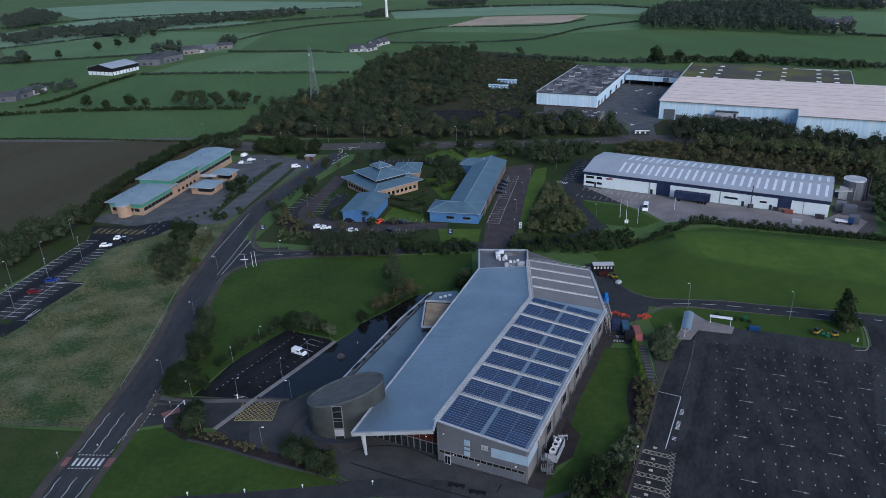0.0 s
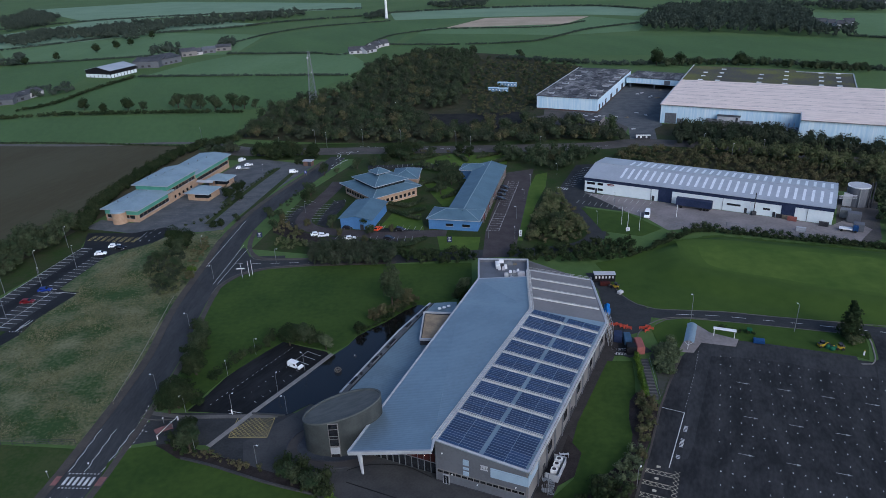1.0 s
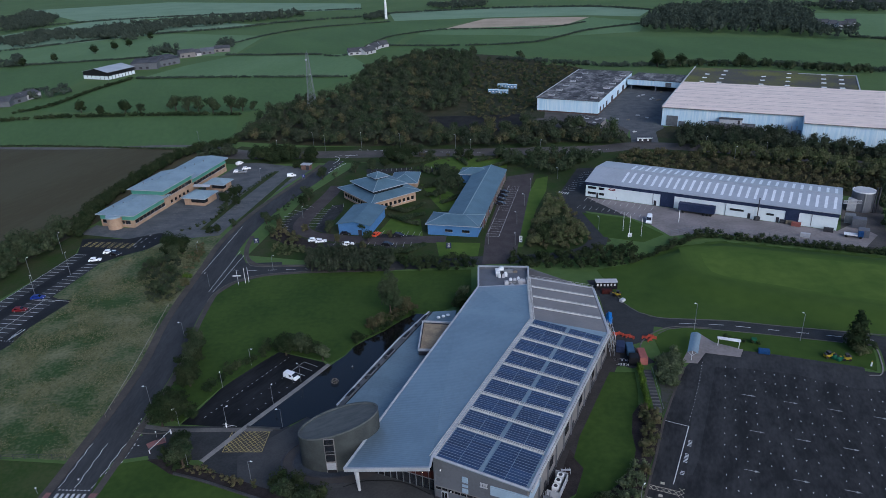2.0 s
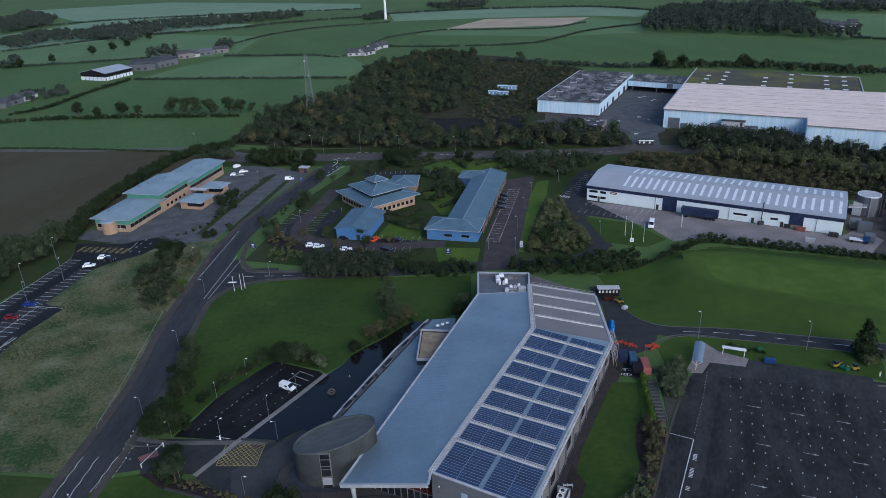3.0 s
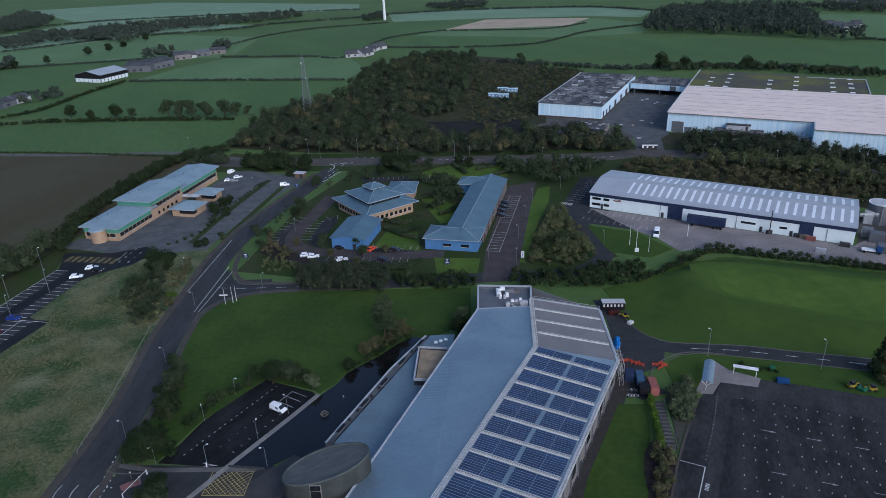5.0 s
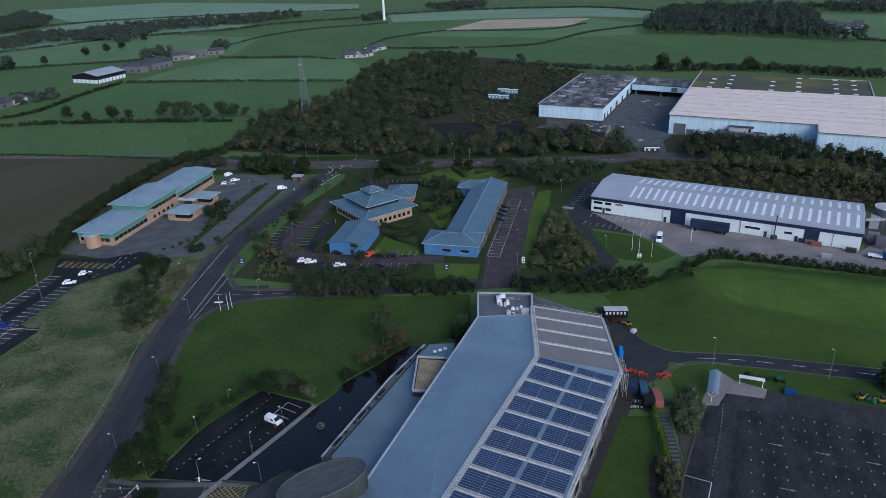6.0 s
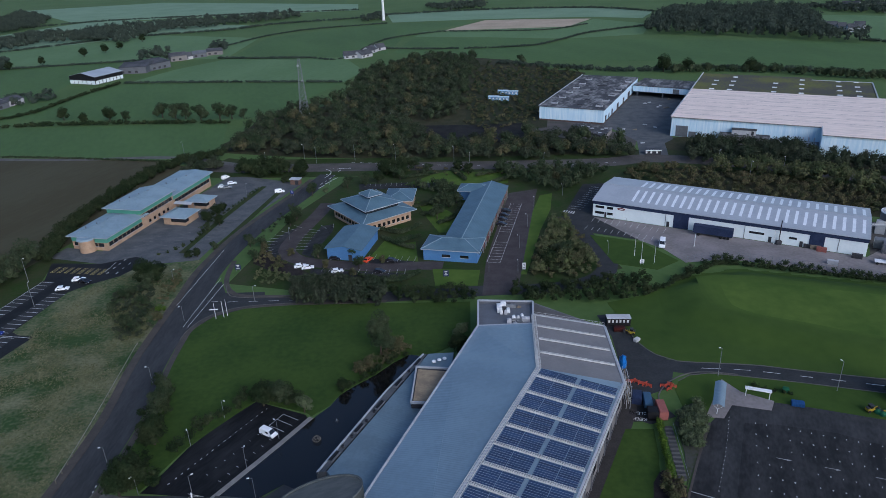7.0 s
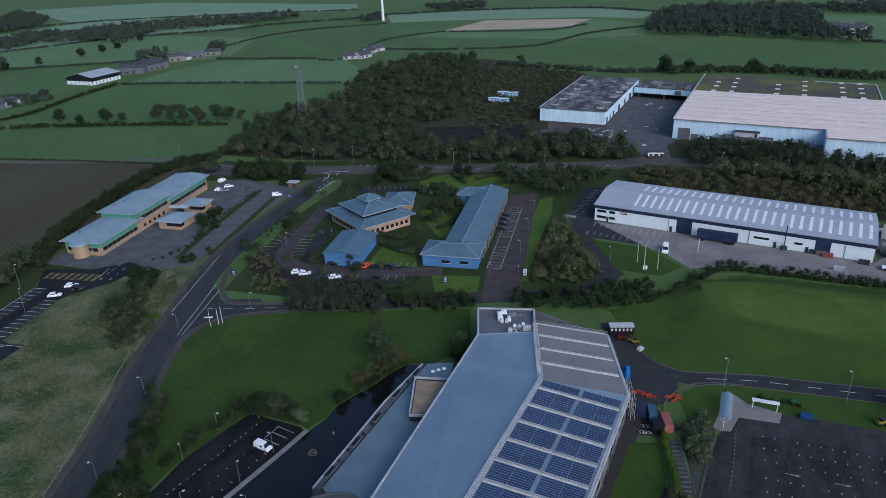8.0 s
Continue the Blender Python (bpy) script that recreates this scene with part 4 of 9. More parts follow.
for i in range(9):
    r0, r1, e0, e1 = RIDGE_S[i], RIDGE_S[i + 1], EAVE_S[i], EAVE_S[i + 1]
    if i:
        rib = part("roof_rib", bar(BM(), on_roof(r0, e0, 0.03, 0.02), on_roof(r0, e0, 0.965, 0.02), 0.85, 0.3), M_RIB, hall, "pale raised rooflight rib")
        hoops = BM()
        for k in range(40):
            a, b = on_roof(r0 - 0.007, e0 - 0.007, 0.04 + 0.0235 * k, 0.33), on_roof(r0 + 0.007, e0 + 0.007, 0.04 + 0.0235 * k, 0.33)
            bar(hoops, a, b, 0.09, 0.05)
        bar(hoops, on_roof(r0, e0, 0.03, 0.36), on_roof(r0, e0, 0.965, 0.36), 0.1, 0.06)
        tagged(part("rib_clip", hoops, M_GALV, rib), "grey fixing clips", "", "", "stuff")
    g0, g1 = (0.008 if i == 0 else 0.0095), (0.0095 if i < 8 else 0.03)
    rows = 13 if i == 0 else (5 if i == 8 else 8)
    for t0, t1 in ((0.04, 0.25), (0.256, 0.476), (0.524, 0.74), (0.746, 0.96)):
        part("panel_tray", slab(BM(), [on_roof(r0 + g0, e0 + g0, t0, 0.06), on_roof(r0 + g0, e0 + g0, t1, 0.06), on_roof(r1 - g1, e1 - g1, t1, 0.06), on_roof(r1 - g1, e1 - g1, t0, 0.06)], 0.05), M_TRAY, hall, "pale mounting tray")
        for k in range(rows):
            f0, f1 = k / rows, (k + 0.79) / rows
            ra, rb = (r0 + g0) + (r1 - r0 - g0 - g1) * f0, (r0 + g0) + (r1 - r0 - g0 - g1) * f1
            ea, eb = (e0 + g0) + (e1 - e0 - g0 - g1) * f0, (e0 + g0) + (e1 - e0 - g0 - g1) * f1
            if ra > 0.995:
                continue
            part("solar_panel", slab(BM(), [on_roof(ra, ea, t0, 0.13), on_roof(ra, ea, t1, 0.13), on_roof(rb, eb, t1, 0.13), on_roof(rb, eb, t0, 0.13)], 0.04), M_PANEL, hall)
part("roof_walkway", bar(BM(), on_roof(0.01, 0.01, 0.5, 0.01), on_roof(0.99, 0.96, 0.5, 0.01), 0.6, 0.06), M_ROOF, hall, "pale central walkway strip")
for k in (0.27, 0.52, 0.77):
    a, b = lerp(RB, FRR, k), lerp(EB, EF, k)
    p, q = lerp(a, b, 0.04), lerp(a, b, 0.96)
    rib = part("roof_rib", bar(BM(), (p[0], p[1], p[2] + 0.02), (q[0], q[1], q[2] + 0.02), 0.75, 0.25), M_RIB, hall, "pale raised roof rib")
    part("rib_clip", bar(BM(), (p[0], p[1], p[2] + 0.27), (q[0], q[1], q[2] + 0.27), 0.12, 0.05), M_GALV, rib, "grey fixing strip")


def guard_rail(a, b, height, step, label):
    """Posts with two rails along a sloping roof edge."""
    n = max(1, int((Vector(b) - Vector(a)).length / step))
    bm = BM()
    for k in range(n + 1):
        q = lerp(a, b, k / n)
        tube(bm, q, (q[0], q[1], q[2] + height), 0.045, None, 5)
    for z in (height * 0.5, height):
        tube(bm, (a[0], a[1], a[2] + z), (b[0], b[1], b[2] + z), 0.04, None, 5)
    part("guard_rail", bm, M_TRIM, hall, label)


guard_rail(FRR, EF, 1.0, 3.0, "thin steel guard rail on the roof edge")
for a, b in ((RN, RB), (RB, FRR)):
    for off in (-0.55, 0.55):
        part("ridge_strip", bar(BM(), (a[0] + off, a[1], a[2] + 0.06), (b[0] + off, b[1], b[2] + 0.06), 0.14, 0.16), M_RIB, hall, "pale ridge strip")
    bm = BM()
    for k in range(60):
        q = lerp(a, b, (k + 0.5) / 60)
        bar(bm, (q[0] - 0.55, q[1], q[2] + 0.2), (q[0] + 0.55, q[1], q[2] + 0.2), 0.1, 0.05)
    tagged(part("ridge_clip", bm, M_RIB, hall), "grey ridge clips", "", "", "stuff")
part("gutter", bar(BM(), (EN[0] + 0.4, EN[1] - 0.2, EN[2] - 0.45), (EB[0] + 0.4, EB[1] - 0.2, EB[2] - 0.45), 0.3, 0.3), M_RIB, hall, "pale eaves gutter")
part("gutter", bar(BM(), (EB[0] + 0.4, EB[1], EB[2] - 0.45), (EF[0] + 0.4, EF[1], EF[2] - 0.45), 0.3, 0.3), M_RIB, hall, "pale eaves gutter")
bm = BM()
for k in range(46):
    q = lerp(EN, EB, (k + 0.5) / 46)
    bar(bm, (q[0] - 0.75, q[1] + 0.4, q[2] + 0.12), (q[0] + 0.35, q[1] - 0.2, q[2] + 0.05), 0.09, 0.05)
tagged(part("eaves_clip", bm, M_GALV, hall), "grey eaves brackets", "", "", "stuff")

# ---- the drum ----
drum = thing("rotunda", "oval grey masonry rotunda with a slanting roof", "building")
DC, DA, DB, DT = (-22.9, 127.2), 8.7, 4.9, 9.0


def oval(k, n=48, a=DA, b=DB):
    th = 2 * math.pi * k / n
    x, y = a * math.cos(th), b * math.sin(th)
    r = radians(DT)
    return (DC[0] + x * math.cos(r) - y * math.sin(r), DC[1] + x * math.sin(r) + y * math.cos(r))


def rim(p):
    return 9.3 + 0.23 * (p[0] - DC[0])


ring = [oval(k) for k in range(48)]
part("wall", prism(BM(), ring, -0.2, [rim(p) for p in ring]), M_STONE, drum, "curved grey masonry wall")
inner = [oval(k, 48, DA - 0.35, DB - 0.35) for k in range(48)]
b2 = BM()
for i in range(48):
    j = (i + 1) % 48
    q = [(ring[i], rim(ring[i])), (ring[j], rim(ring[j])), (inner[j], rim(inner[j])), (inner[i], rim(inner[i]))]
    lo = [b2.verts.new((*p, z)) for p, z in q]
    hi = [b2.verts.new((*p, z + 0.35)) for p, z in q]
    for f in ((hi[0], hi[1], hi[2], hi[3]), (lo[0], lo[1], hi[1], hi[0]), (lo[2], lo[3], hi[3], hi[2])):
        b2.faces.new(f)
part("coping", b2, M_STONE_ROOF, drum, "stone coping ring")
part("roof", prism(BM(), inner, 5.0, [rim(p) + 0.02 for p in inner]), M_STONE_ROOF, drum, "shallow grey roof")

for z0, z1, m in ((0.9, 2.6, M_TRIM), (3.1, 4.8, M_GLASS), (5.0, 5.55, M_GLASS), (5.75, 7.3, M_GLASS), (7.5, 8.7, M_GLASS)):
    part("window", solid([(-25.3, 121.9), (-23.4, 121.9), (-23.4, 122.6), (-25.3, 122.6)], z0, z1), m, drum)
part("door", solid([(-25.3, 121.95), (-23.4, 121.95), (-23.4, 122.6), (-25.3, 122.6)], 0.0, 0.85), M_BLACK, drum)
part("window_frame", solid([(-25.45, 122.0), (-23.25, 122.0), (-23.25, 122.7), (-25.45, 122.7)], 0.0, 8.8), M_CLAD_LIGHT, drum, "pale window frame")

# ---- annex with flat roofs beside the pond ----
annex = thing("low_annex", "long low flat-roofed annex beside a pond", "building")
part("roof", solid([(-23.7, 141.2), (-6.4, 176.6), (-2.9, 183.8), (4, 184), (3, 176), (-9.0, 148.0), (-16, 131)], 0.1, 3.15), M_ANNEX, annex, "seamed grey metal roof")
part("terrace", solid([(-25.7, 140.9), (-12.9, 168.6), (-4.1, 183.9), (-2.9, 183.8), (-6.4, 176.6), (-23.7, 141.2)], 0.1, 3.1), M_DECK, annex, "narrow grey terrace strip")
part("terrace_edge", ribbon(BM(), [(-25.55, 140.95), (-12.75, 168.55), (-4.0, 183.8)], 0.4, 2.7, 3.3), M_TRIM, annex, "pale terrace edge")
part("gutter", ribbon(BM(), [(-23.7, 141.2), (-6.4, 176.6), (-2.9, 183.8)], 0.3, 2.9, 3.17), M_BLACK, annex, "dark gutter line")
part("plant_room", solid([(-6.6, 161.0), (-5.6, 175.5), (4.5, 173.8), (2, 160)], 0.1, 4.6), M_DARK, annex, "dark upstand box")
part("gravel_roof", solid([(-6.1, 161.8), (-5.2, 174.6), (3, 173), (2, 161)], 4.0, 4.7), M_GRAVEL, annex, "sandy gravel roof bed")
for a, b in (((-6.6, 161.0), (-5.6, 175.5)), ((-5.6, 175.5), (4.5, 173.8)), ((-6.6, 161.0), (2, 160.0))):
    part("parapet", bar(BM(), (*a, 4.5), (*b, 4.5), 0.35, 0.6), M_TRIM, annex, "pale parapet")


# ---- white warehouse ----
W = Frame(62.3, 284.3, 144.1, 237.6)
WL, WD, WE, WR = 94.2, 30.3, 6.6, 8.6
wh = thing("warehouse", "long white warehouse with navy band and ribbed roof", "building")
part("wall", solid(W.rect(0, WL, 0, WD), -0.2, WE - 0.9), M_WHITE_WALL, wh, "white clad wall")
part("eaves_band", solid(W.rect(-0.15, WL + 0.15, -0.15, WD + 0.15), WE - 1.6, WE), M_NAVY, wh, "navy band under the eaves")
part("gable", prism(BM(), [W(-0.15, -0.15), W(-0.15, WD + 0.15), W(0.1, WD + 0.15), W(0.1, -0.15)], WE, WE + 0.05), M_NAVY, wh)
for v0, v1 in ((-0.5, WD / 2), (WD / 2, WD + 0.5)):
    za, zb = (WE, WR) if v0 < 0 else (WR, WE)
    part("roof", slab(BM(), [W(-0.4, v0, za), W(WL + 0.4, v0, za), W(WL + 0.4, v1, zb), W(-0.4, v1, zb)], 0.2), M_WROOF, wh, "pale blue-grey metal roof slope")
part("ridge_cap", bar(BM(), W(-0.4, WD / 2, WR), W(WL + 0.4, WD / 2, WR), 0.5, 0.08), M_TRIM, wh)
for i in range(27):
    u = 14 + i * 3.0
    for v0, v1 in ((3.0, WD / 2 - 2.2), (WD / 2 + 2.5, WD - 3)):
        def zz(v):
            return WE + (WR - WE) * (1 - abs(v - WD / 2) / (WD / 2 + 0.5)) + 0.03
        part("rooflight", slab(BM(), [W(u, v0, zz(v0)), W(u + 1.0, v0, zz(v0)), W(u + 1.0, v1, zz(v1)), W(u, v1, zz(v1))], 0.05), M_SKYLIGHT, wh, "white translucent rooflight")
for u0, u1, z0, z1, m, n in ((1, 4.5, 3.6, 4.6, M_GLASS, "window"), (5.6, 8, 3.6, 4.6, M_GLASS, "window"), (1, 4.5, 1.2, 2.2, M_GLASS, "window"), (5.8, 8, 1.2, 2.2, M_GLASS, "window"),
                             (4.7, 5.5, 0, 2.1, M_DARK, "door"), (31, 36.5, 0, 5.0, M_NAVY, "loading_door"), (28.6, 29.6, 0, 2.1, M_DARK, "door"), (57.5, 62.5, 2.4, 3.2, M_GLASS, "window"), (64, 65, 0, 2.1, M_DARK, "door"), (70.5, 73, 2.4, 3.2, M_GLASS, "window"), (74, 75, 0, 2.1, M_DARK, "door"),
                             (76.8, 81.5, 0, 5.0, M_NAVY, "loading_door"), (55.8, 56, 0, 5, M_GALV, "drainpipe"), (85.6, 85.8, 0, 5, M_GALV, "drainpipe"), (28, 28.2, 0, 5, M_GALV, "drainpipe")):
    b2 = BM()
    prism(b2, W.rect(u0, u1, -0.12, 0.1), z0, z1)
    part(n, b2, m, wh)

for k, (rx, rz, m) in enumerate(((1.75, 0.62, M_LANTERN), (1.55, 0.48, M_CARR), (0.95, 0.14, M_LANTERN))):
    b2 = BM()
    rim2 = [(11.2 + rx * math.cos(i * math.pi / 14), 4.35 + rz * math.sin(i * math.pi / 14)) for i in range(28)]
    fr2 = [b2.verts.new(W(u, -0.16 - 0.03 * k, z)) for u, z in rim2]
    bk2 = [b2.verts.new(W(u, 0.0, z)) for u, z in rim2]
    b2.faces.new(fr2)
    for i in range(28):
        b2.faces.new((bk2[i], bk2[(i + 1) % 28], fr2[(i + 1) % 28], fr2[i]))
    part(("sign_rim", "sign_face", "sign_bar")[k], b2, m, wh, ("white oval sign rim", "red oval sign face", "plain white bar on a sign")[k])

# ---- far sheds ----
SA = Frame(63.8, 442.5, 98.8, 425.5)
shed = thing("storage_shed", "old pale blue metal shed with patchy dark roof", "building", "far sheds")
part("wall", solid(SA.rect(0, 38.9, 0, 103), -0.2, 8.3), M_SHED_WALL, shed)
part("roof", solid(SA.rect(-0.4, 39.3, -0.4, 103.4), 8.3, 8.7), M_SHED_PATCH, shed, "patchy dark felt roof")
for u, v in ((6.8, 8.4), (7.2, 24.4), (7.2, 40.5), (7.6, 56), (8.2, 70), (8.6, 85), (34.4, 7.2), (34.7, 22.8), (35.0, 38.3), (35.6, 54), (36.0, 70), (36.0, 84)):
    vent = part("roof_vent", solid(SA.rect(u - 2.0, u + 2.0, v - 1.1, v + 1.1), 8.6, 9.5), M_TRIM, shed, "pale rooflight box")
    part("vent_lid", solid(SA.rect(u - 1.7, u + 1.7, v - 0.8, v + 0.8), 9.5, 9.6), M_DARK, vent)
for u, v in ((19.0, 37.9), (23.3, 23.3), (20.5, 67.7), (23.5, 69.0), (20.9, 82.4), (23.6, 84.5), (19.5, 53), (22.5, 9)):
    part("roof_hatch", solid(SA.rect(u - 1.6, u + 1.6, v - 0.9, v + 0.9), 8.6, 9.1), M_DARK, shed, "dark roof hatch")
part("roof_edge", ribbon(BM(), [SA(-0.4, 0), SA(-0.4, 103)], 0.5, 8.5, 8.95), M_TRIM, shed, "pale roof edge")
part("roof_edge", ribbon(BM(), [SA(0, -0.3), SA(38.9, -0.3)], 0.4, 8.5, 8.85), M_CLAD, shed, "dark roof edge")
SB = Frame(128.5, 395.7, 193.3, 362.8)
shed2 = thing("storage_shed", "vast pale blue shed with white sheet roof", "building", "far sheds")
part("wall", solid(SB.rect(0, 72, 0, 76), -0.2, 10.4), M_SHED_WALL, shed2, "streaked pale blue wall")
part("wall", solid(SB.rect(72, 160, -15.5, 76), -0.2, 10.4), M_SHED_WALL, shed2, "streaked pale blue wall")
part("roof", solid(SB.rect(-0.5, 72, -0.5, 76), 10.4, 10.9), M_SHED_ROOF, shed2, "white sheet roof")
part("roof", solid(SB.rect(72, 160, -16, 76), 10.4, 10.9), M_SHED_ROOF, shed2, "white sheet roof")
part("gutter", bar(BM(), SB(-0.5, -0.6, 10.3), SB(71.5, -0.6, 10.3), 0.3, 0.35), M_CLAD_LIGHT, shed2, "stained eaves gutter")
part("gutter", bar(BM(), SB(72, -16.1, 10.3), SB(160, -16.1, 10.3), 0.3, 0.35), M_CLAD_LIGHT, shed2, "stained eaves gutter")
part("roof_edge", ribbon(BM(), [SB(-0.4, -0.4), SB(-0.4, 134)], 0.6, 10.7, 11.15), M_TRIM, shed2, "pale roof edge")
part("roof_edge", ribbon(BM(), [SB(72, -16), SB(72, -0.5)], 0.5, 10.7, 11.1), M_TRIM, shed2, "pale roof edge")
for i in range(7):
    part("roof_seam", bar(BM(), SB(-0.4, 8 + i * 10.5, 10.9), SB(159, 8 + i * 10.5, 10.9), 0.14, 0.04), M_CLAD_LIGHT, shed2, "faint dark roof seam")
part("loading_door", solid(SB.rect(2.6, 8.8, -0.25, 0.1), 0.2, 6.0), M_FARM_ROOF, shed2, "tall grey sliding door")
part("loading_door", solid(SB.rect(9.4, 13.0, -0.25, 0.1), 0.2, 3.2), M_FARM_ROOF, shed2, "low grey door")
part("lean_to", solid(SB.rect(25.5, 49, -7.5, -0.1), 0.0, 4.2), M_CLAD_LIGHT, shed2, "low lean-to store")
part("lean_to_roof", solid(SB.rect(25.2, 49.3, -7.8, -0.1), 4.2, 4.45), M_SHED_PATCH, shed2, "patchy flat roof")
part("roof_cabin", solid(SB.rect(31, 42.5, -3.4, -0.15), 4.45, 6.9), M_RENDER, shed2, "white cabin on the flat roof")
part("roof_cabin_top", solid(SB.rect(30.7, 42.8, -3.7, -0.15), 6.9, 7.15), M_DARK, shed2, "dark cabin roof")
part("roof_cabin_door", solid(SB.rect(40.4, 41.6, -3.5, -3.3), 4.5, 6.6), M_DARK, shed2)
part("platform", solid(SB.rect(49.4, 71.8, -8, -0.1), 0.0, 2.8), M_CLAD, shed2, "grey plant platform")
for v, z in ((-6.6, 3.0), (-5.6, 3.6), (-4.4, 3.2)):
    part("pipe", tube(BM(), SB(52, v, z), SB(70.5, v, z), 0.28, None, 8), M_TRIM, shed2, "pale plant pipe")
for u in (62, 64.5, 67, 69.5):
    part("pipe", tube(BM(), SB(u, -3.0, 2.8), SB(u, -3.0, 5.6), 0.35, None, 8), M_TRIM, shed2, "pale upright pipe")
shed3 = thing("storage_shed", "vast shed with mossy dark roof", "building", "far sheds")
part("wall", solid(SB.rect(0, 100.5, 76.3, 126), -0.2, 10.0), M_SHED_WALL, shed3)
part("roof", solid(SB.rect(-0.5, 101, 76.2, 124), 10.0, 10.6), M_SHED_DARK, shed3, "mossy dark roof")
part("roof", solid(SB.rect(-0.5, 67, 124.003, 132), 10.0, 10.6), M_SHED_DARK, shed3, "mossy dark roof")
part("roof_edge", ribbon(BM(), [SB(101, 76.5), SB(101, 124)], 0.6, 10.3, 10.95), M_TRIM, shed3, "pale roof edge")
part("roof_edge", ribbon(BM(), [SB(67, 124), SB(101, 124)], 0.6, 10.3, 10.9), M_TRIM, shed3, "pale roof edge")
for u in (11, 21.5, 46.5, 61.5, 82, 92):
    for v in (79.5, 93.5, 107, 122):
        if (int(u) * 3 + int(v)) % 7 != 1:
            part("rooflight", solid(SB.rect(u - 1.4, u + 1.4, v - 0.7, v + 0.7), 10.5, 11.0), M_SKYLIGHT, shed3)
shed4 = thing("link_building", "raised pale blue link between sheds", "building", "far sheds")
LK = Frame(135.0, 498.2, 168.8, 476.8)
LKL = 40.0
part("wall", solid(LK.rect(0.3, LKL, 0, 26), 3.5, 7.2), M_SHED_WALL, shed4)
part("roof", solid(LK.rect(0.2, LKL - 0.2, -0.3, 26.3), 7.2, 7.5), M_SHED_PATCH, shed4, "patchy grey roof")
part("back_wall", solid(LK.rect(0.3, LKL, 20, 20.4), -0.1, 3.5), M_DARK, shed4, "dark wall below the link")
for u in (3, 20, 37):
    part("pillar", solid(LK.rect(u, u + 0.6, 0.3, 0.9), -0.1, 3.5), M_CLAD, shed4)
part("door", solid(LK.rect(27, 31, -0.12, 0.1), 3.7, 6.6), M_FARM_ROOF, shed4)
low_shed = thing("store_ruin", "low derelict store with rubble-strewn flat roof", "building", "far sheds")
part("wall", solid([(82.7, 420.2), (99.2, 406.2), (90.6, 388.6), (77.9, 413.4)], -0.2, 2.7), M_CLAD_LIGHT, low_shed)
part("roof", solid([(82.5, 420.6), (99.5, 406.2), (90.5, 387.9), (77.5, 413.7)], 2.7, 3.0), M_SHED_PATCH, low_shed, "patchy rubble-strewn roof")
for k, p in enumerate([(84, 412), (88, 406), (93, 403), (90, 396), (86.5, 409), (95.5, 405)]):
    part("debris", block(BM(), p[0] - 0.9, p[0] + 0.9, p[1] - 0.5, p[1] + 0.5, 3.0, 3.35, 0.08), M_RENDER, low_shed, "pale roof debris")


# ---- offices with hipped roofs ----
def hip(parent, f, u0, u1, v0, v1, z, rise, material, over=1.0, name="roof", label="", gable=False):
    """A hipped roof over a rectangle, its ridge along the longer side."""
    u0, u1, v0, v1 = u0 - over, u1 + over, v0 - over, v1 + over
    du, dv = u1 - u0, v1 - v0
    k = min(du, dv) / 2
    if du >= dv:
        r = [(u0 + k, (v0 + v1) / 2), (u1 - k, (v0 + v1) / 2)]
    else:
        r = [((u0 + u1) / 2, v0 + k), ((u0 + u1) / 2, v1 if gable else v1 - k)]
    b = BM()
    c = [b.verts.new(f(*p, z)) for p in ((u0, v0), (u1, v0), (u1, v1), (u0, v1))]
    d = [b.verts.new(f(*p, z - 0.25)) for p in ((u0, v0), (u1, v0), (u1, v1), (u0, v1))]
    t = [b.verts.new(f(*p, z + rise)) for p in r]
    if (Vector(r[0]) - Vector(r[1])).length < 0.2:
        b.verts.remove(t[1])
        t[1] = t[0]
    if du >= dv:
        fs = [(c[0], c[1], t[1], t[0]), (c[1], c[2], t[1]), (c[2], c[3], t[0], t[1]), (c[3], c[0], t[0])]
    else:
        fs = [(c[0], c[1], t[0]), (c[1], c[2], t[1], t[0]), (c[2], c[3], t[1]), (c[3], c[0], t[0], t[1])]
    for q in fs:
        b.faces.new(list(dict.fromkeys(q)))
    for i in range(4):
        b.faces.new((d[i], d[(i + 1) % 4], c[(i + 1) % 4], c[i]))
    b.faces.new(d[::-1])
    lip, cap = BM(), BM()
    for i in range(4):
        bar(lip, Vector(d[i].co), Vector(d[(i + 1) % 4].co), 0.22, 0.2)
    for p, q in ((0, 0), (1, 0 if du < dv else 1), (2, 1), (3, 1 if du < dv else 0)):
        bar(cap, Vector(c[p].co), Vector(t[q].co), 0.28, 0.1)
    if t[0] is not t[1]:
        bar(cap, Vector(t[0].co), Vector(t[1].co), 0.28, 0.1)
    roof = part(name, b, material, parent, label)
    part("gutter", lip, M_TRIM, roof, "pale gutter")
    part("hip_cap", cap, M_OFFROOF, roof)
    return roof


def window_row(parent, f, side, u0, u1, v, z0, z1, step, gap, material=M_GLASS, depth=0.08):
    """Single windows along one side: 'u' walls run along u at v, 'v' walls along v at u0=v."""
    a = u0
    while a + step - gap <= u1 + 0.01:
        r = f.rect(a, a + step - gap, v - depth, v + depth) if side == "u" else f.rect(v - depth, v + depth, a, a + step - gap)
        w = part("window", solid(r, z0, z1), material, parent)
        r = f.rect(a - 0.1, a + step - gap + 0.1, v - depth - 0.08, v + depth + 0.08) if side == "u" else f.rect(v - depth - 0.08, v + depth + 0.08, a - 0.1, a + step - gap + 0.1)
        part("sill", solid(r, z0 - 0.12, z0 - 0.002), M_TRIM, w)
        a += step


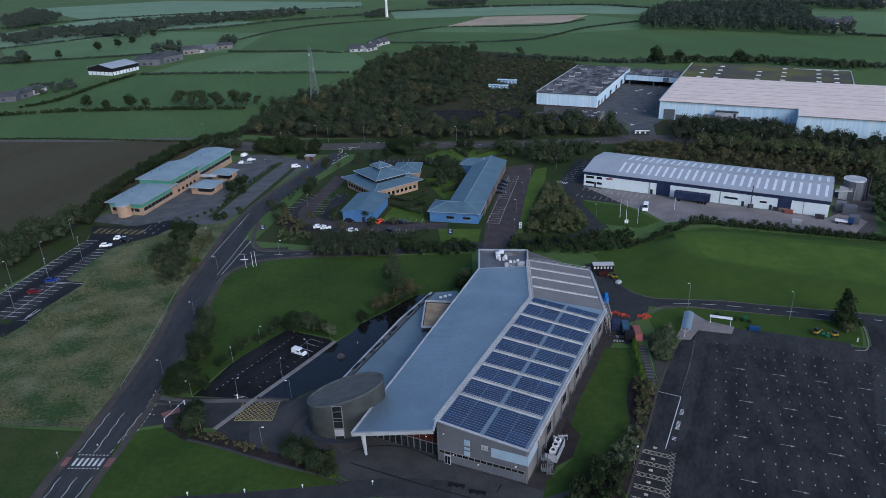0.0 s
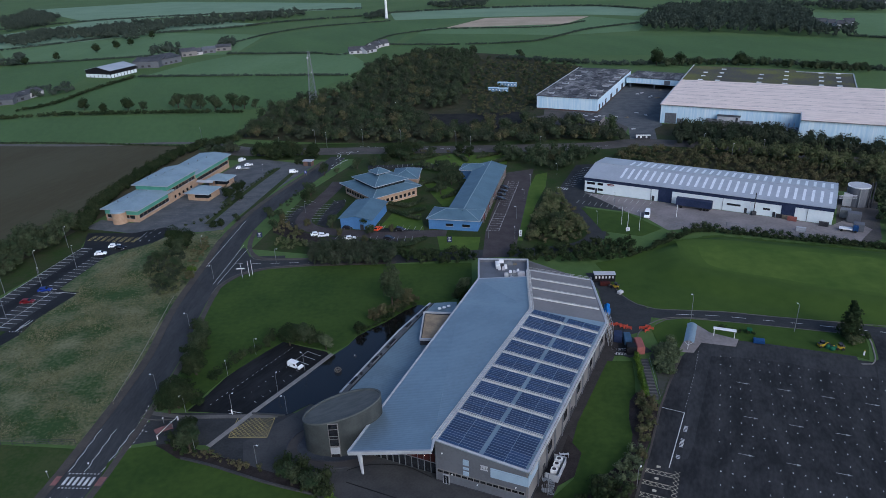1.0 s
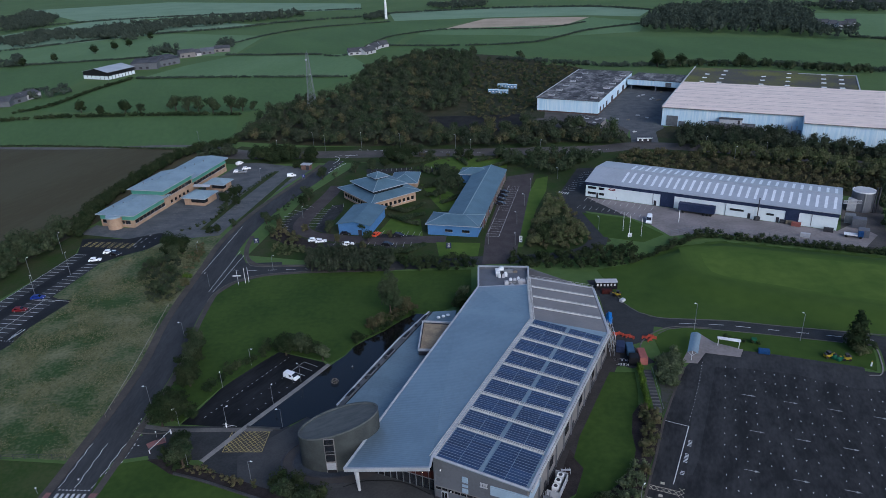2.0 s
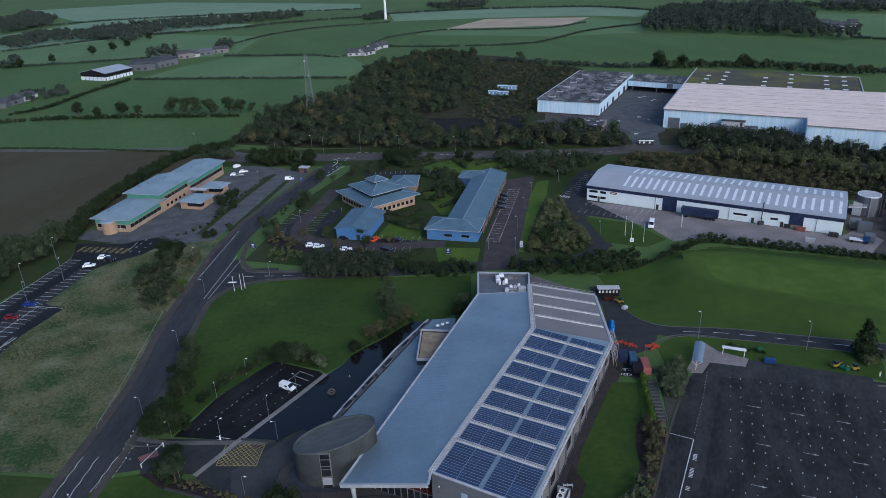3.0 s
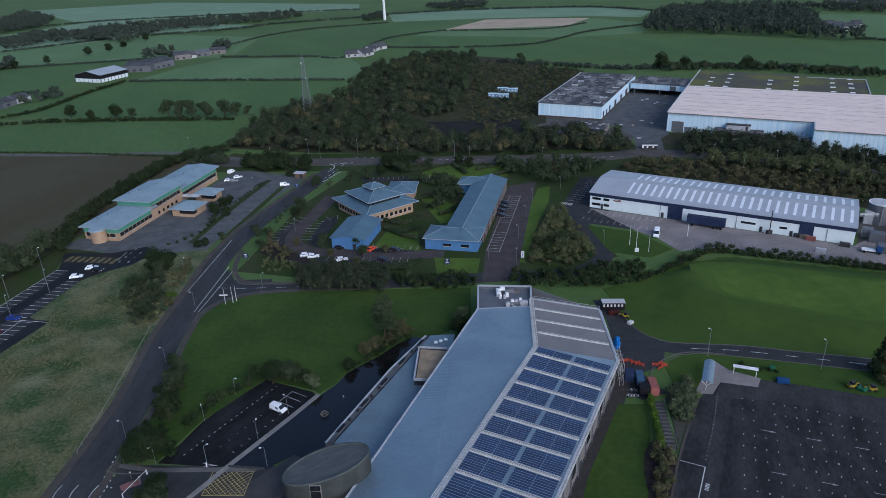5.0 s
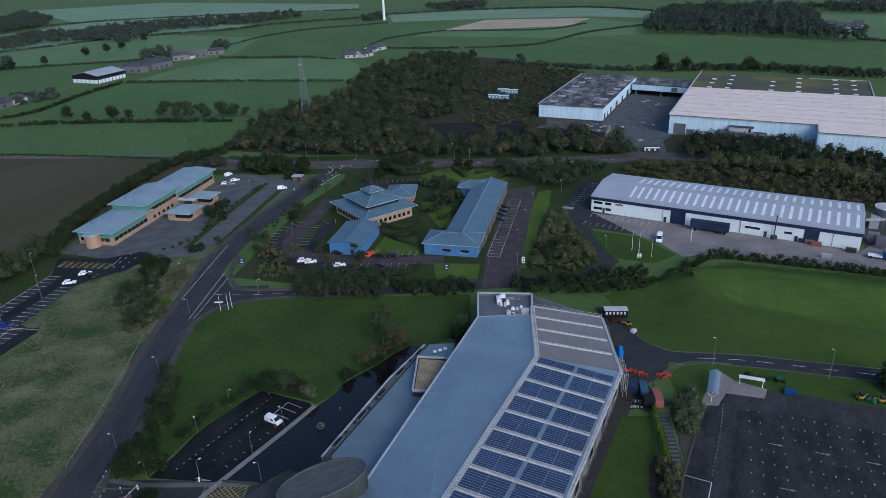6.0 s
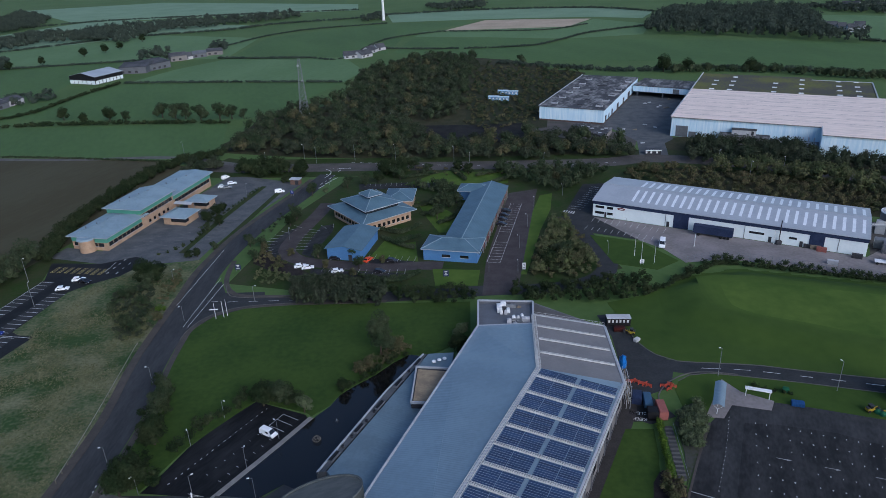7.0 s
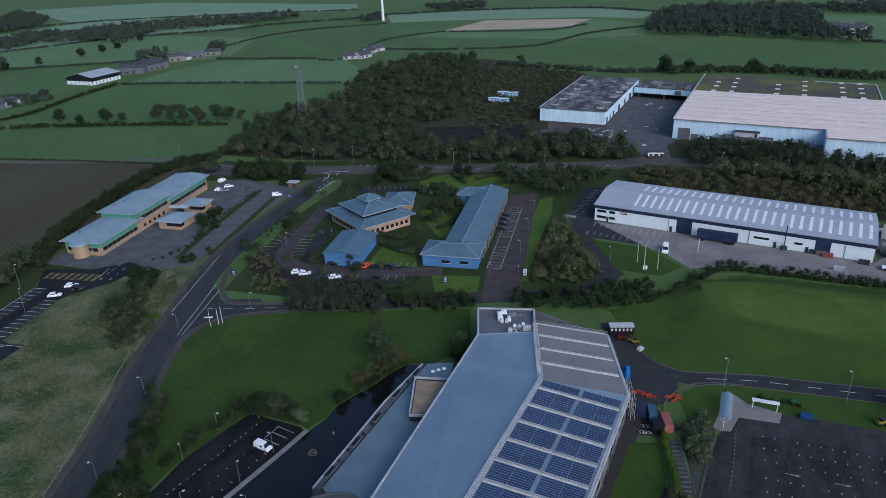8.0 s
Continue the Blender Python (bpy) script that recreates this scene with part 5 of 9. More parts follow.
ST = Frame(-138.0, 268.0, -121.5, 262.8)
for k, r in enumerate(((-4.0, 25.0, -6.5, 3.0), (12.0, 25.0, 3.0, 80.0))):
    structure("office_apron", solid(ST.rect(*r), -0.1, 0.0512 + 0.0004 * k), M_ASPHALT_PALE, "worn paved apron round the office", "yard")
O = Frame(*ST(-1.9, 1.7), *ST(-1.9 + math.cos(radians(4)), 1.7 + math.sin(radians(4))))
off = thing("office_block", "buff brick office with green cladding and hipped grey roofs", "building", "office")
for u0, u1, v0, v1, z, rise, gable in ((1.2, 16.3, 1.2, 25, 5.6, 1.9, False), (1.3, 16.4, 22.7, 45.3, 8.6, 1.7, True), (1.2, 16.2, 45.5, 76, 6.5, 0.9, True)):
    part("wall", solid(O.rect(u0, u1, v0, v1), -0.2, z - 2.4), M_BRICK, off, "buff brick wall")
    part("wall", solid(O.rect(u0 - 0.06, u1 + 0.06, v0 - 0.06, v1 + 0.06), z - 2.4, z - 0.2), M_GREEN, off, "green clad upper wall")
    hip(off, O, u0, u1, v0, v1, z, rise, M_OFFROOF, 1.2, "roof", "hipped grey-green roof", gable)
    part("fascia", solid(O.rect(u1 + 0.07, u1 + 0.3, v0, v1), z - 0.75, z - 0.28), M_DARK, off, "dark fascia strip under the eaves")
    window_row(off, O, "v", v0 + 1, v1 - 1, u1 + 0.1, z - 4.0, z - 2.6, 2.6, 0.4)
    window_row(off, O, "u", u0 + 1, u1 - 1, v0 - 0.1, z - 4.0, z - 2.6, 2.6, 0.4)
    for k in range(1, 5):
        c = O(u0 + 2.0 + k * 1.6, v0 + (v1 - v0) * k / 5.5, z + rise * 0.55)
        part("roof_vent", tube(BM(), (c[0], c[1], z), (c[0], c[1], c[2] + 0.9), 0.25, None, 8), M_GALV, off)
window_row(off, O, "v", 27, 44, 16.5, 1.2, 2.4, 3.2, 2.0)
sd = O(8.4, 0.2)
part("stair_drum", tube(BM(), (*sd, -0.2), (*sd, 4.9), 2.9, None, 24), M_BRICK, off, "round brick stair tower")
part("drum_roof", tube(BM(), (*sd, 4.9), (*sd, 5.5), 3.4, 3.1, 24), M_OFFROOF, off)
for c, w, d in ((Frame(*ST(17.6, 31), *ST(29.0, 31.5)), 11.2, 10.6), (Frame(*ST(16.0, 49.4), *ST(26.0, 49.8)), 10.2, 8.2)):
    pav = thing("office_pavilion", "small buff brick pavilion with hipped roof", "building", "office")
    part("wall", solid(c.rect(0.6, w - 0.6, 0.6, d - 0.6), -0.2, 3.4), M_BRICK, pav)
    part("wall_band", solid(c.rect(0.8 + w * 0.3, w - 0.54, 0.54, 3.0), 1.4, 2.9), M_GLASS, pav, "dark strip window")
    hip(pav, c, 0.6, w - 0.6, 0.6, d - 0.6, 3.5, 1.8, M_OFFROOF, 0.9)
link = thing("link_canopy", "pale curved canopy between office buildings", "canopy", "office")
for i in range(4):
    a0, a1 = i / 4, (i + 1) / 4
    part("roof_panel", slab(BM(), [ST(12.2, 46.5 + 3 * a0, 3.0 + 0.6 * math.sin(math.pi * a0)), ST(20.5, 47.2 + 3 * a0, 3.0 + 0.6 * math.sin(math.pi * a0)), ST(20.5, 47.2 + 3 * a1, 3.0 + 0.6 * math.sin(math.pi * a1)), ST(12.2, 46.5 + 3 * a1, 3.0 + 0.6 * math.sin(math.pi * a1))], 0.08), M_TRIM, link)
for u, v in ((13, 47), (20, 47.6), (13, 49), (20, 49.8)):
    part("post", tube(BM(), ST(u, v, 0), ST(u, v, 3.0), 0.1, None, 8), M_GALV, link)

# ---- blue pavilion and blue L-shaped offices ----
PV = Frame(-43.8, 293.9, -27.6, 271.7)
pv = thing("pavilion_office", "square brick pavilion with tiered blue slate roofs", "building", "blue campus")
part("wall", solid(PV.rect(1.6, 25.8, 1.6, 23), -0.2, 4.8), M_BRICK, pv)
hip(pv, PV, 1.2, 26.2, 1.2, 23.4, 4.9, 2.9, M_SLATE, 1.4, "roof", "lower blue slate roof tier")
part("clerestory", solid(PV.rect(5.2, 22.0, 5.0, 19.6), 5.2, 7.9), M_GLASS, pv, "dark clerestory band")
hip(pv, PV, 4.8, 22.4, 4.6, 20.0, 7.9, 2.6, M_SLATE, 0.8, "roof", "upper blue slate roof tier")
part("clerestory", solid(PV.rect(11, 16.2, 10, 14.6), 9.0, 10.9), M_GLASS, pv)
hip(pv, PV, 10.8, 16.4, 9.8, 14.8, 10.9, 1.5, M_SLATE, 0.8, "roof", "small lantern roof")
window_row(pv, PV, "v", 3, 22, 25.9, 1.2, 2.6, 2.2, 1.0)
window_row(pv, PV, "u", 3, 25, 1.5, 1.2, 2.6, 2.2, 1.0)
FW = Frame(-39.7, 252.0, -26.3, 248.8)
fw = thing("blue_wing", "low blue wing with shallow slate roof", "building", "blue campus")
part("wall", solid(FW.rect(0.7, 13.2, 0.7, 20.5), -0.2, 4.3), M_BLUE_WALL, fw)
part("roof", slab(BM(), [FW(0, 0, 4.5), FW(7, 0, 5.8), FW(7, 21, 5.8), FW(0, 21, 4.5)], 0.2), M_SLATE, fw)
part("roof", slab(BM(), [FW(7, 0, 5.8), FW(14, 0, 4.5), FW(14, 21, 4.5), FW(7, 21, 5.8)], 0.2), M_SLATE, fw)
part("gable", prism(BM(), [FW(0.8, 0.75), FW(7, 0.75), FW(13.2, 0.75), FW(13.2, 1.0), FW(7, 1.0), FW(0.8, 1.0)], 4.2, [4.45, 5.6, 4.45, 4.45, 5.6, 4.45]), M_BLUE_WALL, fw)
part("door", solid(FW.rect(8.6, 10, 0.6, 0.8), 0, 2.2), M_DARK, fw)
BWG = Frame(-21.5, 298.0, -9.9, 297.0)
bw = thing("blue_wing", "low rear wing with blue slate roof", "building", "blue campus")
part("wall", solid(BWG.rect(0.6, 11.4, 0.6, 14.5), -0.2, 4.3), M_BRICK, bw)
hip(bw, BWG, 0.6, 11.4, 0.6, 14.5, 4.5, 2.2, M_SLATE, 0.8)

LB = thing("l_shaped_office", "long blue single-storey office with slate roof", "building", "blue campus")
A0, A1, A2, A3, A4, A5 = (-5.8, 245.6), (14.2, 243.6), (31.2, 310.8), (10.7, 315.4), (9.5, 305.5), (3.6, 257.5)
LFr = Frame(14.2, 243.6, 31.2, 310.8)
LLEN = 69.3
part("wall", solid(LFr.rect(0.5, LLEN - 0.5, 0.5, 13.5), -0.2, 4.4), M_BLUE_WALL, LB, "blue rendered wall")
part("wall", solid(LFr.rect(0.5, 11.5, 13.6, 19.6), -0.2, 4.4), M_BLUE_WALL, LB)
part("wall", solid(LFr.rect(LLEN - 8, LLEN - 0.5, 13.6, 20.0), -0.2, 4.4), M_BLUE_WALL, LB)
for v0, v1, za, zb in ((-0.3, 7, 4.6, 6.6), (7, 14.3, 6.6, 4.6)):
    part("roof", slab(BM(), [LFr(6 if v0 < 0 else 5, v0, za), LFr(LLEN, v0, za), LFr(LLEN, v1, zb), LFr(6 if v0 < 0 else 5, v1, zb)], 0.2), M_SLATE, LB, "blue slate roof slope")
part("ridge_cap", bar(BM(), LFr(6, 7, 6.6), LFr(LLEN, 7, 6.6), 0.35, 0.1), M_OFFROOF, LB)
hip(LB, LFr, 0.2, 11.8, 0.2, 19.6, 4.6, 2.0, M_SLATE, 0.6)
hip(LB, LFr, LLEN - 9, LLEN - 0.4, 6.0, 20.0, 4.6, 1.9, M_SLATE, 0.5)
window_row(LB, LFr, "u", 8, LLEN - 4, 0.45, 1.0, 2.6, 3.0, 1.2)
window_row(LB, LFr, "v", 3.5, 18, 0.45, 1.6, 2.6, 6.5, 3.6)
for k in range(20):
    u = 9.5 + k * 3.0
    part("column", solid(LFr.rect(u, u + 0.25, -0.28, 0.0), 0, 4.3), M_CLAD_LIGHT, LB, "white porch column")
    if k % 3 != 2:
        part("door", solid(LFr.rect(u + 1.4, u + 2.4, 0.25, 0.48), 0, 2.2), M_CARR, LB, "dark red door")


# ---- woods and hedges ----
thicket("woodland", "dense dark mixed woodland in early autumn", M_LEAF_WOOD, [(-115.4, 394.1), (-114.2, 409.7), (-112.9, 467.6), (-90.6, 496.6), (-64.3, 515.9), (-60.0, 613.8), (-37.6, 661.6), (-20.0, 678.0), (14.0, 700.0), (37.0, 688.0), (41.2, 652.3), (25.2, 542.7), (17.0, 453.6), (-12.6, 442.1), (36.4, 418.4), (75.1, 402.0), (103.0, 380.2), (98.6, 356.7), (52.5, 360.0), (7.1, 364.2), (-68.8, 379.9)], 7.2, 4.0, 5.8, 6.5, 0.48)
thicket("woodland", "green broadleaf trees within the wood", M_LEAF, [(-115.4, 394.1), (-114.2, 409.7), (-112.9, 467.6), (-90.6, 496.6), (-64.3, 515.9), (-60.0, 613.8), (-37.6, 661.6), (-20.0, 678.0), (14.0, 700.0), (37.0, 688.0), (41.2, 652.3), (25.2, 542.7), (17.0, 453.6), (-12.6, 442.1), (36.4, 418.4), (75.1, 402.0), (103.0, 380.2), (98.6, 356.7), (52.5, 360.0), (7.1, 364.2), (-68.8, 379.9)], 12.5, 4.4, 7.0, 6.5, 0.48)
thicket("woodland", "taller mixed trees within the wood", M_LEAF, [(-115.4, 394.1), (-114.2, 409.7), (-112.9, 467.6), (-90.6, 496.6), (-64.3, 515.9), (-60.0, 613.8), (-37.6, 661.6), (-20.0, 678.0), (14.0, 700.0), (37.0, 688.0), (41.2, 652.3), (25.2, 542.7), (17.0, 453.6), (-12.6, 442.1), (36.4, 418.4), (75.1, 402.0), (103.0, 380.2), (98.6, 356.7), (52.5, 360.0), (7.1, 364.2), (-68.8, 379.9)], 18, 4.2, 7.4, 6.5, 0.48)
thicket("woodland", "taller autumn trees among the wood", M_LEAF_AUT, [(-111.5, 398.7), (-104.9, 466.3), (-88.8, 484.9), (-57.8, 536.4), (-26.7, 652.3), (12.0, 674.0), (23.1, 595.0), (6.0, 464.2), (-12.6, 442.1), (35.5, 408.4), (89.9, 378.4), (86.3, 362.0), (7.2, 368.8), (-69.6, 384.9)], 18, 4.2, 7.4, 6.0, 0.5)
thicket("scrub", "low brown and green scrub in a clearing", M_LEAF_AUT, [(24.1, 520.1), (40.3, 639.3), (110.8, 603.7), (123.6, 594.8), (70.6, 489.9), (63.3, 437.2), (29.5, 419.6), (18.5, 444.9)], 5.2, 2.0, 1.6, 7, 0.36, "scrub")
thicket("scrub", "dark green bushes in a clearing", M_LEAF, [(25.2, 542.7), (41.2, 652.3), (111.9, 609.5), (123.6, 594.8), (70.6, 489.9), (56.2, 438.4), (34.1, 434.1), (18.5, 444.9)], 10, 2.4, 3.2, 7, 0.4, "scrub")
thicket("woodland", "autumn-tinted trees along the road", M_LEAF_AUT, [(-68.8, 379.9), (7.1, 364.2), (91.1, 356.6), (93.8, 367.9), (66.4, 389.8), (7.8, 391.0), (-64.8, 396.8)], 9.0, 3.0, 6.0, 7, 0.45)
thicket("woodland", "dense mixed woodland beside the sheds", M_LEAF_WOOD, [(119.9, 346.0), (126.5, 368.0), (140.0, 374.5), (162.0, 366.0), (180.0, 355.0), (184.0, 344.0), (205.0, 331.0), (232.0, 318.0), (209.8, 302.2), (194.3, 318.9), (149.9, 336.3)], 5.0, 3.2, 6.5, 9, 0.42)
thicket("woodland", "mixed tree belt behind the warehouse", M_LEAF_OLIVE, [(120.1, 335.2), (135.1, 337.2), (170.9, 322.2), (204.8, 301.8), (204.8, 273.4), (184.3, 242.2), (176.9, 255.6), (179.6, 269.0), (186.5, 287.2), (176.9, 292.5), (144.1, 323.9)], 5.5, 3.4, 6.5, 7, 0.46)
thicket("woodland", "mixed trees at the warehouse corner", M_LEAF, [(30.2, 347.7), (81.5, 340.6), (76.6, 331.0), (59.8, 316.2), (53.1, 308.1), (46.3, 316.1), (29.0, 334.5)], 5.0, 2.8, 5.0, 9, 0.4)
thicket("tree_belt", "row of garden trees behind the pavilion", M_LEAF, [(-12.0, 325.4), (-9.4, 334.7), (10.3, 327.3), (9.8, 316.3), (3.0, 314.4)], 4.0, 1.7, 2.6, 12, 0.3)
thicket("tree_belt", "rounded trees on the campus corner", M_LEAF_DARK, [(-27.3, 349.3), (-26.6, 363.3), (-15.9, 365.2), (-9.6, 353.2), (-13.8, 343.3), (-22.5, 341.4)], 5.0, 2.4, 3.8, 11, 0.34)
thicket("tree_belt", "mixed low trees beside the blue office car park", M_LEAF_OLIVE, [(32.3, 234.0), (37.6, 256.7), (44.3, 276.1), (50.2, 282.7), (52.2, 273.1), (52.1, 253.3), (52.6, 234.1), (44.3, 228.6)], 5.2, 2.2, 3.9, 12, 0.32)
thicket("shrubbery", "brown bushes beside the blue office car park", M_LEAF_AUT, [(30.5, 232.6), (34.7, 249.0), (41.2, 270.8), (47.5, 280.8), (53.3, 266.1), (54.0, 235.6), (48.5, 229.2)], 6.0, 1.5, 2.2, 14, 0.28)
thicket("tree_belt", "dark hedge trees along the service road", M_LEAF_DARK, [(22.5, 215.9), (23.4, 224.5), (35.5, 224.3), (56.9, 230.0), (68.9, 228.8), (65.7, 216.6), (58.8, 212.5), (41.6, 213.2)], 4.0, 2.0, 3.4, 12, 0.32)
thicket("shrubbery", "dark clipped hedge beside the lawn", M_LEAF_WOOD, [(-45.2, 218.3), (-46.6, 231.1), (-34.1, 233.6), (-17.2, 229.4), (-15.7, 220.3), (-18.4, 215.0)], 3.0, 1.9, 4.2, 12, 0.32)
thicket("shrubbery", "dark low hedge along the side road", M_LEAF_DARK, [(-16.7, 220.4), (-16.0, 226.2), (11.3, 223.6), (12.4, 215.8), (-0.9, 215.7)], 3.4, 1.7, 2.6, 12, 0.3)
hedgerow("dark hedge beside the mown lawn", M_LEAF_DARK, [(63.8, 216.8), (80.9, 227.6), (93.8, 235.5), (107.1, 231.9), (124.5, 224.9), (152.0, 214.2)], 1.1, 1.3, 1.9, 16, 0.25)
hedgerow("brown-green bushes at the yard edge", M_LEAF, [(82.5, 232.8), (95.4, 239.8), (106.8, 236.4), (126.2, 228.4), (142.0, 220.1), (153.1, 216.0)], 2.2, 1.2, 1.9, 14, 0.27, gaps=0.2)
thicket("tree_belt", "tall dark belt of trees beside the ploughed field", M_LEAF, [(-154.5, 218.0), (-166.1, 238.3), (-160.2, 251.3), (-149.8, 262.0), (-142.1, 255.3), (-141.2, 243.9), (-149.9, 231.7), (-147.8, 213.0)], 5.5, 3.6, 7.5, 9, 0.42)
for dx in (0.0, 3.0):
    hedgerow("dark hedge trees behind the office", M_LEAF_DARK, [(p[0] - dx, p[1] + dx * 0.3) for p in [(-141.7, 259.4), (-145.6, 284.6), (-145.4, 315.4), (-140.5, 348.0), (-134.3, 370.6), (-114.1, 388.9)]], 2.4, 2.3, 4.4, 9, 0.36)
thicket("woodland", "olive scrub trees behind the warehouse", M_LEAF_AUT, [(102.6, 343.9), (145.6, 327.6), (181.2, 300.5), (194.0, 283.9), (194.0, 257.0), (180.7, 236.7), (176.9, 255.6), (167.1, 274.2), (122.0, 297.8), (85.6, 322.1), (89.4, 337.4)], 4.8, 2.2, 3.2, 9, 0.38)
thicket("woodland", "mixed trees beside the warehouse end", M_LEAF, [(183.6, 282.0), (188.8, 275.3), (188.1, 247.9), (170.6, 221.3), (156.0, 220.2), (157.2, 230.7), (172.8, 259.4)], 5.6, 2.8, 4.6, 8, 0.42)
hedgerow("dark scrub trees right behind the sheds", M_LEAF, [(175.3, 573.1), (216.5, 574.0), (259.5, 559.1), (286.7, 540.3), (319.4, 519.1)], 2.6, 2.8, 6.0, 7, 0.5, 0.8, gaps=0.12)
thicket("shrubbery", "rough bushes between road and campus", M_LEAF_AUT, [(-40.7, 351.1), (-5.1, 352.6), (53.2, 344.5), (81.5, 340.6), (73.8, 331.4), (62.1, 329.1), (35.1, 338.7), (6.4, 340.5), (-22.7, 346.6)], 7.0, 1.3, 1.6, 14, 0.27)
thicket("tree_belt", "trees beside the road junction", M_LEAF_DARK, [(-98.5, 354.5), (-97.0, 366.0), (-77.2, 368.3), (-71.5, 356.5), (-73.0, 348.4), (-85.5, 347.4)], 4.6, 3.0, 5.2, 11, 0.36)
thicket("tree_belt", "tall trees at the end of the office hedge", M_LEAF_WOOD, [(-126.0, 361.0), (-126.4, 372.5), (-110.0, 375.5), (-106.5, 366.0), (-113.8, 355.5)], 5.0, 2.8, 5.0, 10, 0.36)
thicket("shrubbery", "yellowing bushes beside the lane mouth", M_LEAF_OLIVE, [(-70.4, 361.4), (-63.6, 361.6), (-62.8, 355.6), (-70.4, 354.8)], 2.4, 1.5, 2.2, 14, 0.27)
thicket("shrubbery", "dark bush beside a brick hut", M_LEAF_DARK, [(-73.5, 345.0), (-71.0, 347.5), (-68.6, 344.6), (-69.6, 338.8), (-72.2, 339.6)], 1.8, 1.3, 2.0, 16, 0.25)
thicket("shrubbery", "low bushes between meadow and road", M_LEAF_WOOD, [(-105.5, 230.0), (-102.0, 236.3), (-93.5, 234.0), (-90.0, 222.0), (-85.2, 206.1), (-87.0, 200.0), (-92.6, 202.2), (-98.0, 211.4)], 3.6, 1.6, 1.7, 18, 0.25)
thicket("shrubbery", "rough autumn bushes along the road verge", M_LEAF_AUT, [(-89.1, 216.7), (-90.7, 231.2), (-91.1, 250.2), (-86.6, 251.4), (-85.8, 235.9), (-84.9, 212.8)], 5.5, 1.1, 1.3, 14, 0.27)
thicket("shrubbery", "bushes at the office car park corner", M_LEAF_AUT, [(-64.4, 249.8), (-63.2, 258.9), (-61.5, 260.3), (-52.7, 250.2), (-50.9, 244.2), (-56.1, 244.7)], 3.4, 1.3, 1.8, 16, 0.25)
patch("soil_bed", [(-65.4, 251.4), (-62.7, 262.8), (-57.5, 254.4), (-50.5, 248.5), (-43.3, 240.8), (-48.9, 239.9), (-58.1, 244.9)], 0.0515, M_GRAVEL_BED, "brown planting bed inside the car park curve", "planting bed")
thicket("shrubbery", "olive bushes on the grass corner", M_LEAF_OLIVE, [(-62.3, 238.3), (-61.1, 246.6), (-54.8, 244.6), (-48.0, 238.4), (-48.5, 234.4), (-57.5, 233.9)], 3.2, 1.2, 1.6, 16, 0.25)
thicket("shrubbery", "low planting beside the curved car park", M_LEAF, [(-46.7, 234.9), (-30.9, 236.7), (-25.9, 236.3), (-9.7, 234.5), (-7.2, 231.0), (-21.6, 229.0), (-32.8, 231.8)], 4.0, 1.1, 1.3, 16, 0.25)
thicket("shrubbery", "roadside planting by the side road", M_LEAF, [(-72.1, 275.1), (-65.9, 294.0), (-62.5, 312.2), (-57.7, 306.6), (-62.0, 286.0), (-65.4, 265.8)], 6.5, 1.2, 1.7, 12, 0.28)
hedgerow("planted strip in the office car park", M_LEAF, [(-94.2, 286.0), (-88.8, 304.6), (-81.4, 332.5)], 2.5, 0.9, 1.2, 6, 0.3)
hedgerow("planted strip in the office car park", M_LEAF_DARK, [(-102.4, 261.5), (-96.9, 265.9), (-92.5, 275.3), (-91.7, 285.8)], 3.0, 1.0, 1.4, 6, 0.3)
thicket("shrubbery", "dark bushes between car park and lawn", M_LEAF_DARK, [(-60.0, 151.0), (-57.5, 157.0), (-51.5, 166.5), (-46.0, 173.8), (-38.6, 174.0), (-32.2, 167.2), (-32.6, 164.8), (-45.3, 170.8), (-51.8, 163.2), (-57.2, 154.6)], 2.4, 1.9, 3.4, 18, 0.24)
thicket("shrubbery", "dark bushes along the main road", M_LEAF_DARK, [(-68.6, 140.8), (-69.1, 150.6), (-72.1, 172.0), (-72.7, 181.9), (-67.7, 176.5), (-64.9, 163.9), (-66.2, 152.9), (-58.7, 142.5), (-60.8, 138.1)], 3.6, 1.7, 3.0, 14, 0.28)
thicket("shrubbery", "brown low bushes behind a garden wall", M_LEAF_AUT, [(-57.0, 126.2), (-50.5, 123.6), (-40.0, 118.8), (-38.5, 116.6), (-51.0, 121.8), (-58.0, 124.4)], 2.0, 1.0, 1.3, 22, 0.2)
thicket("shrubbery", "dark bushes beside the entrance road", M_LEAF_DARK, [(-64.5, 127.8), (-62.0, 129.8), (-58.0, 128.2), (-55.0, 126.0), (-56.5, 123.2), (-61.0, 125.4)], 2.2, 1.3, 2.2, 20, 0.22)
thicket("shrubbery", "bushes by the forecourt", M_LEAF_DARK, [(-36.7, 116.8), (-35.7, 121.2), (-31.8, 120.1), (-25.0, 115.2), (-23.0, 109.3), (-27.7, 109.5)], 2.6, 1.6, 3.2, 16, 0.25)
thicket("shrubbery", "dark bushes on the pond bank", M_LEAF_DARK, [(-25.2, 172.0), (-22.0, 176.2), (-17.2, 181.0), (-12.6, 187.0), (-8.2, 190.5), (-8.0, 188.8), (-12.3, 184.6), (-16.8, 179.2), (-21.6, 174.8), (-24.6, 171.0)], 2.0, 1.2, 1.9, 22, 0.22)
thicket("shrubbery", "brown autumn brush round the pond end", M_LEAF_AUT, [(-21.4, 178.6), (-19.0, 184.6), (-16.4, 189.2), (-11.2, 192.4), (-7.4, 191.4), (-9.4, 189.6), (-13.6, 186.0), (-17.4, 181.0)], 1.9, 1.1, 1.5, 22, 0.22)
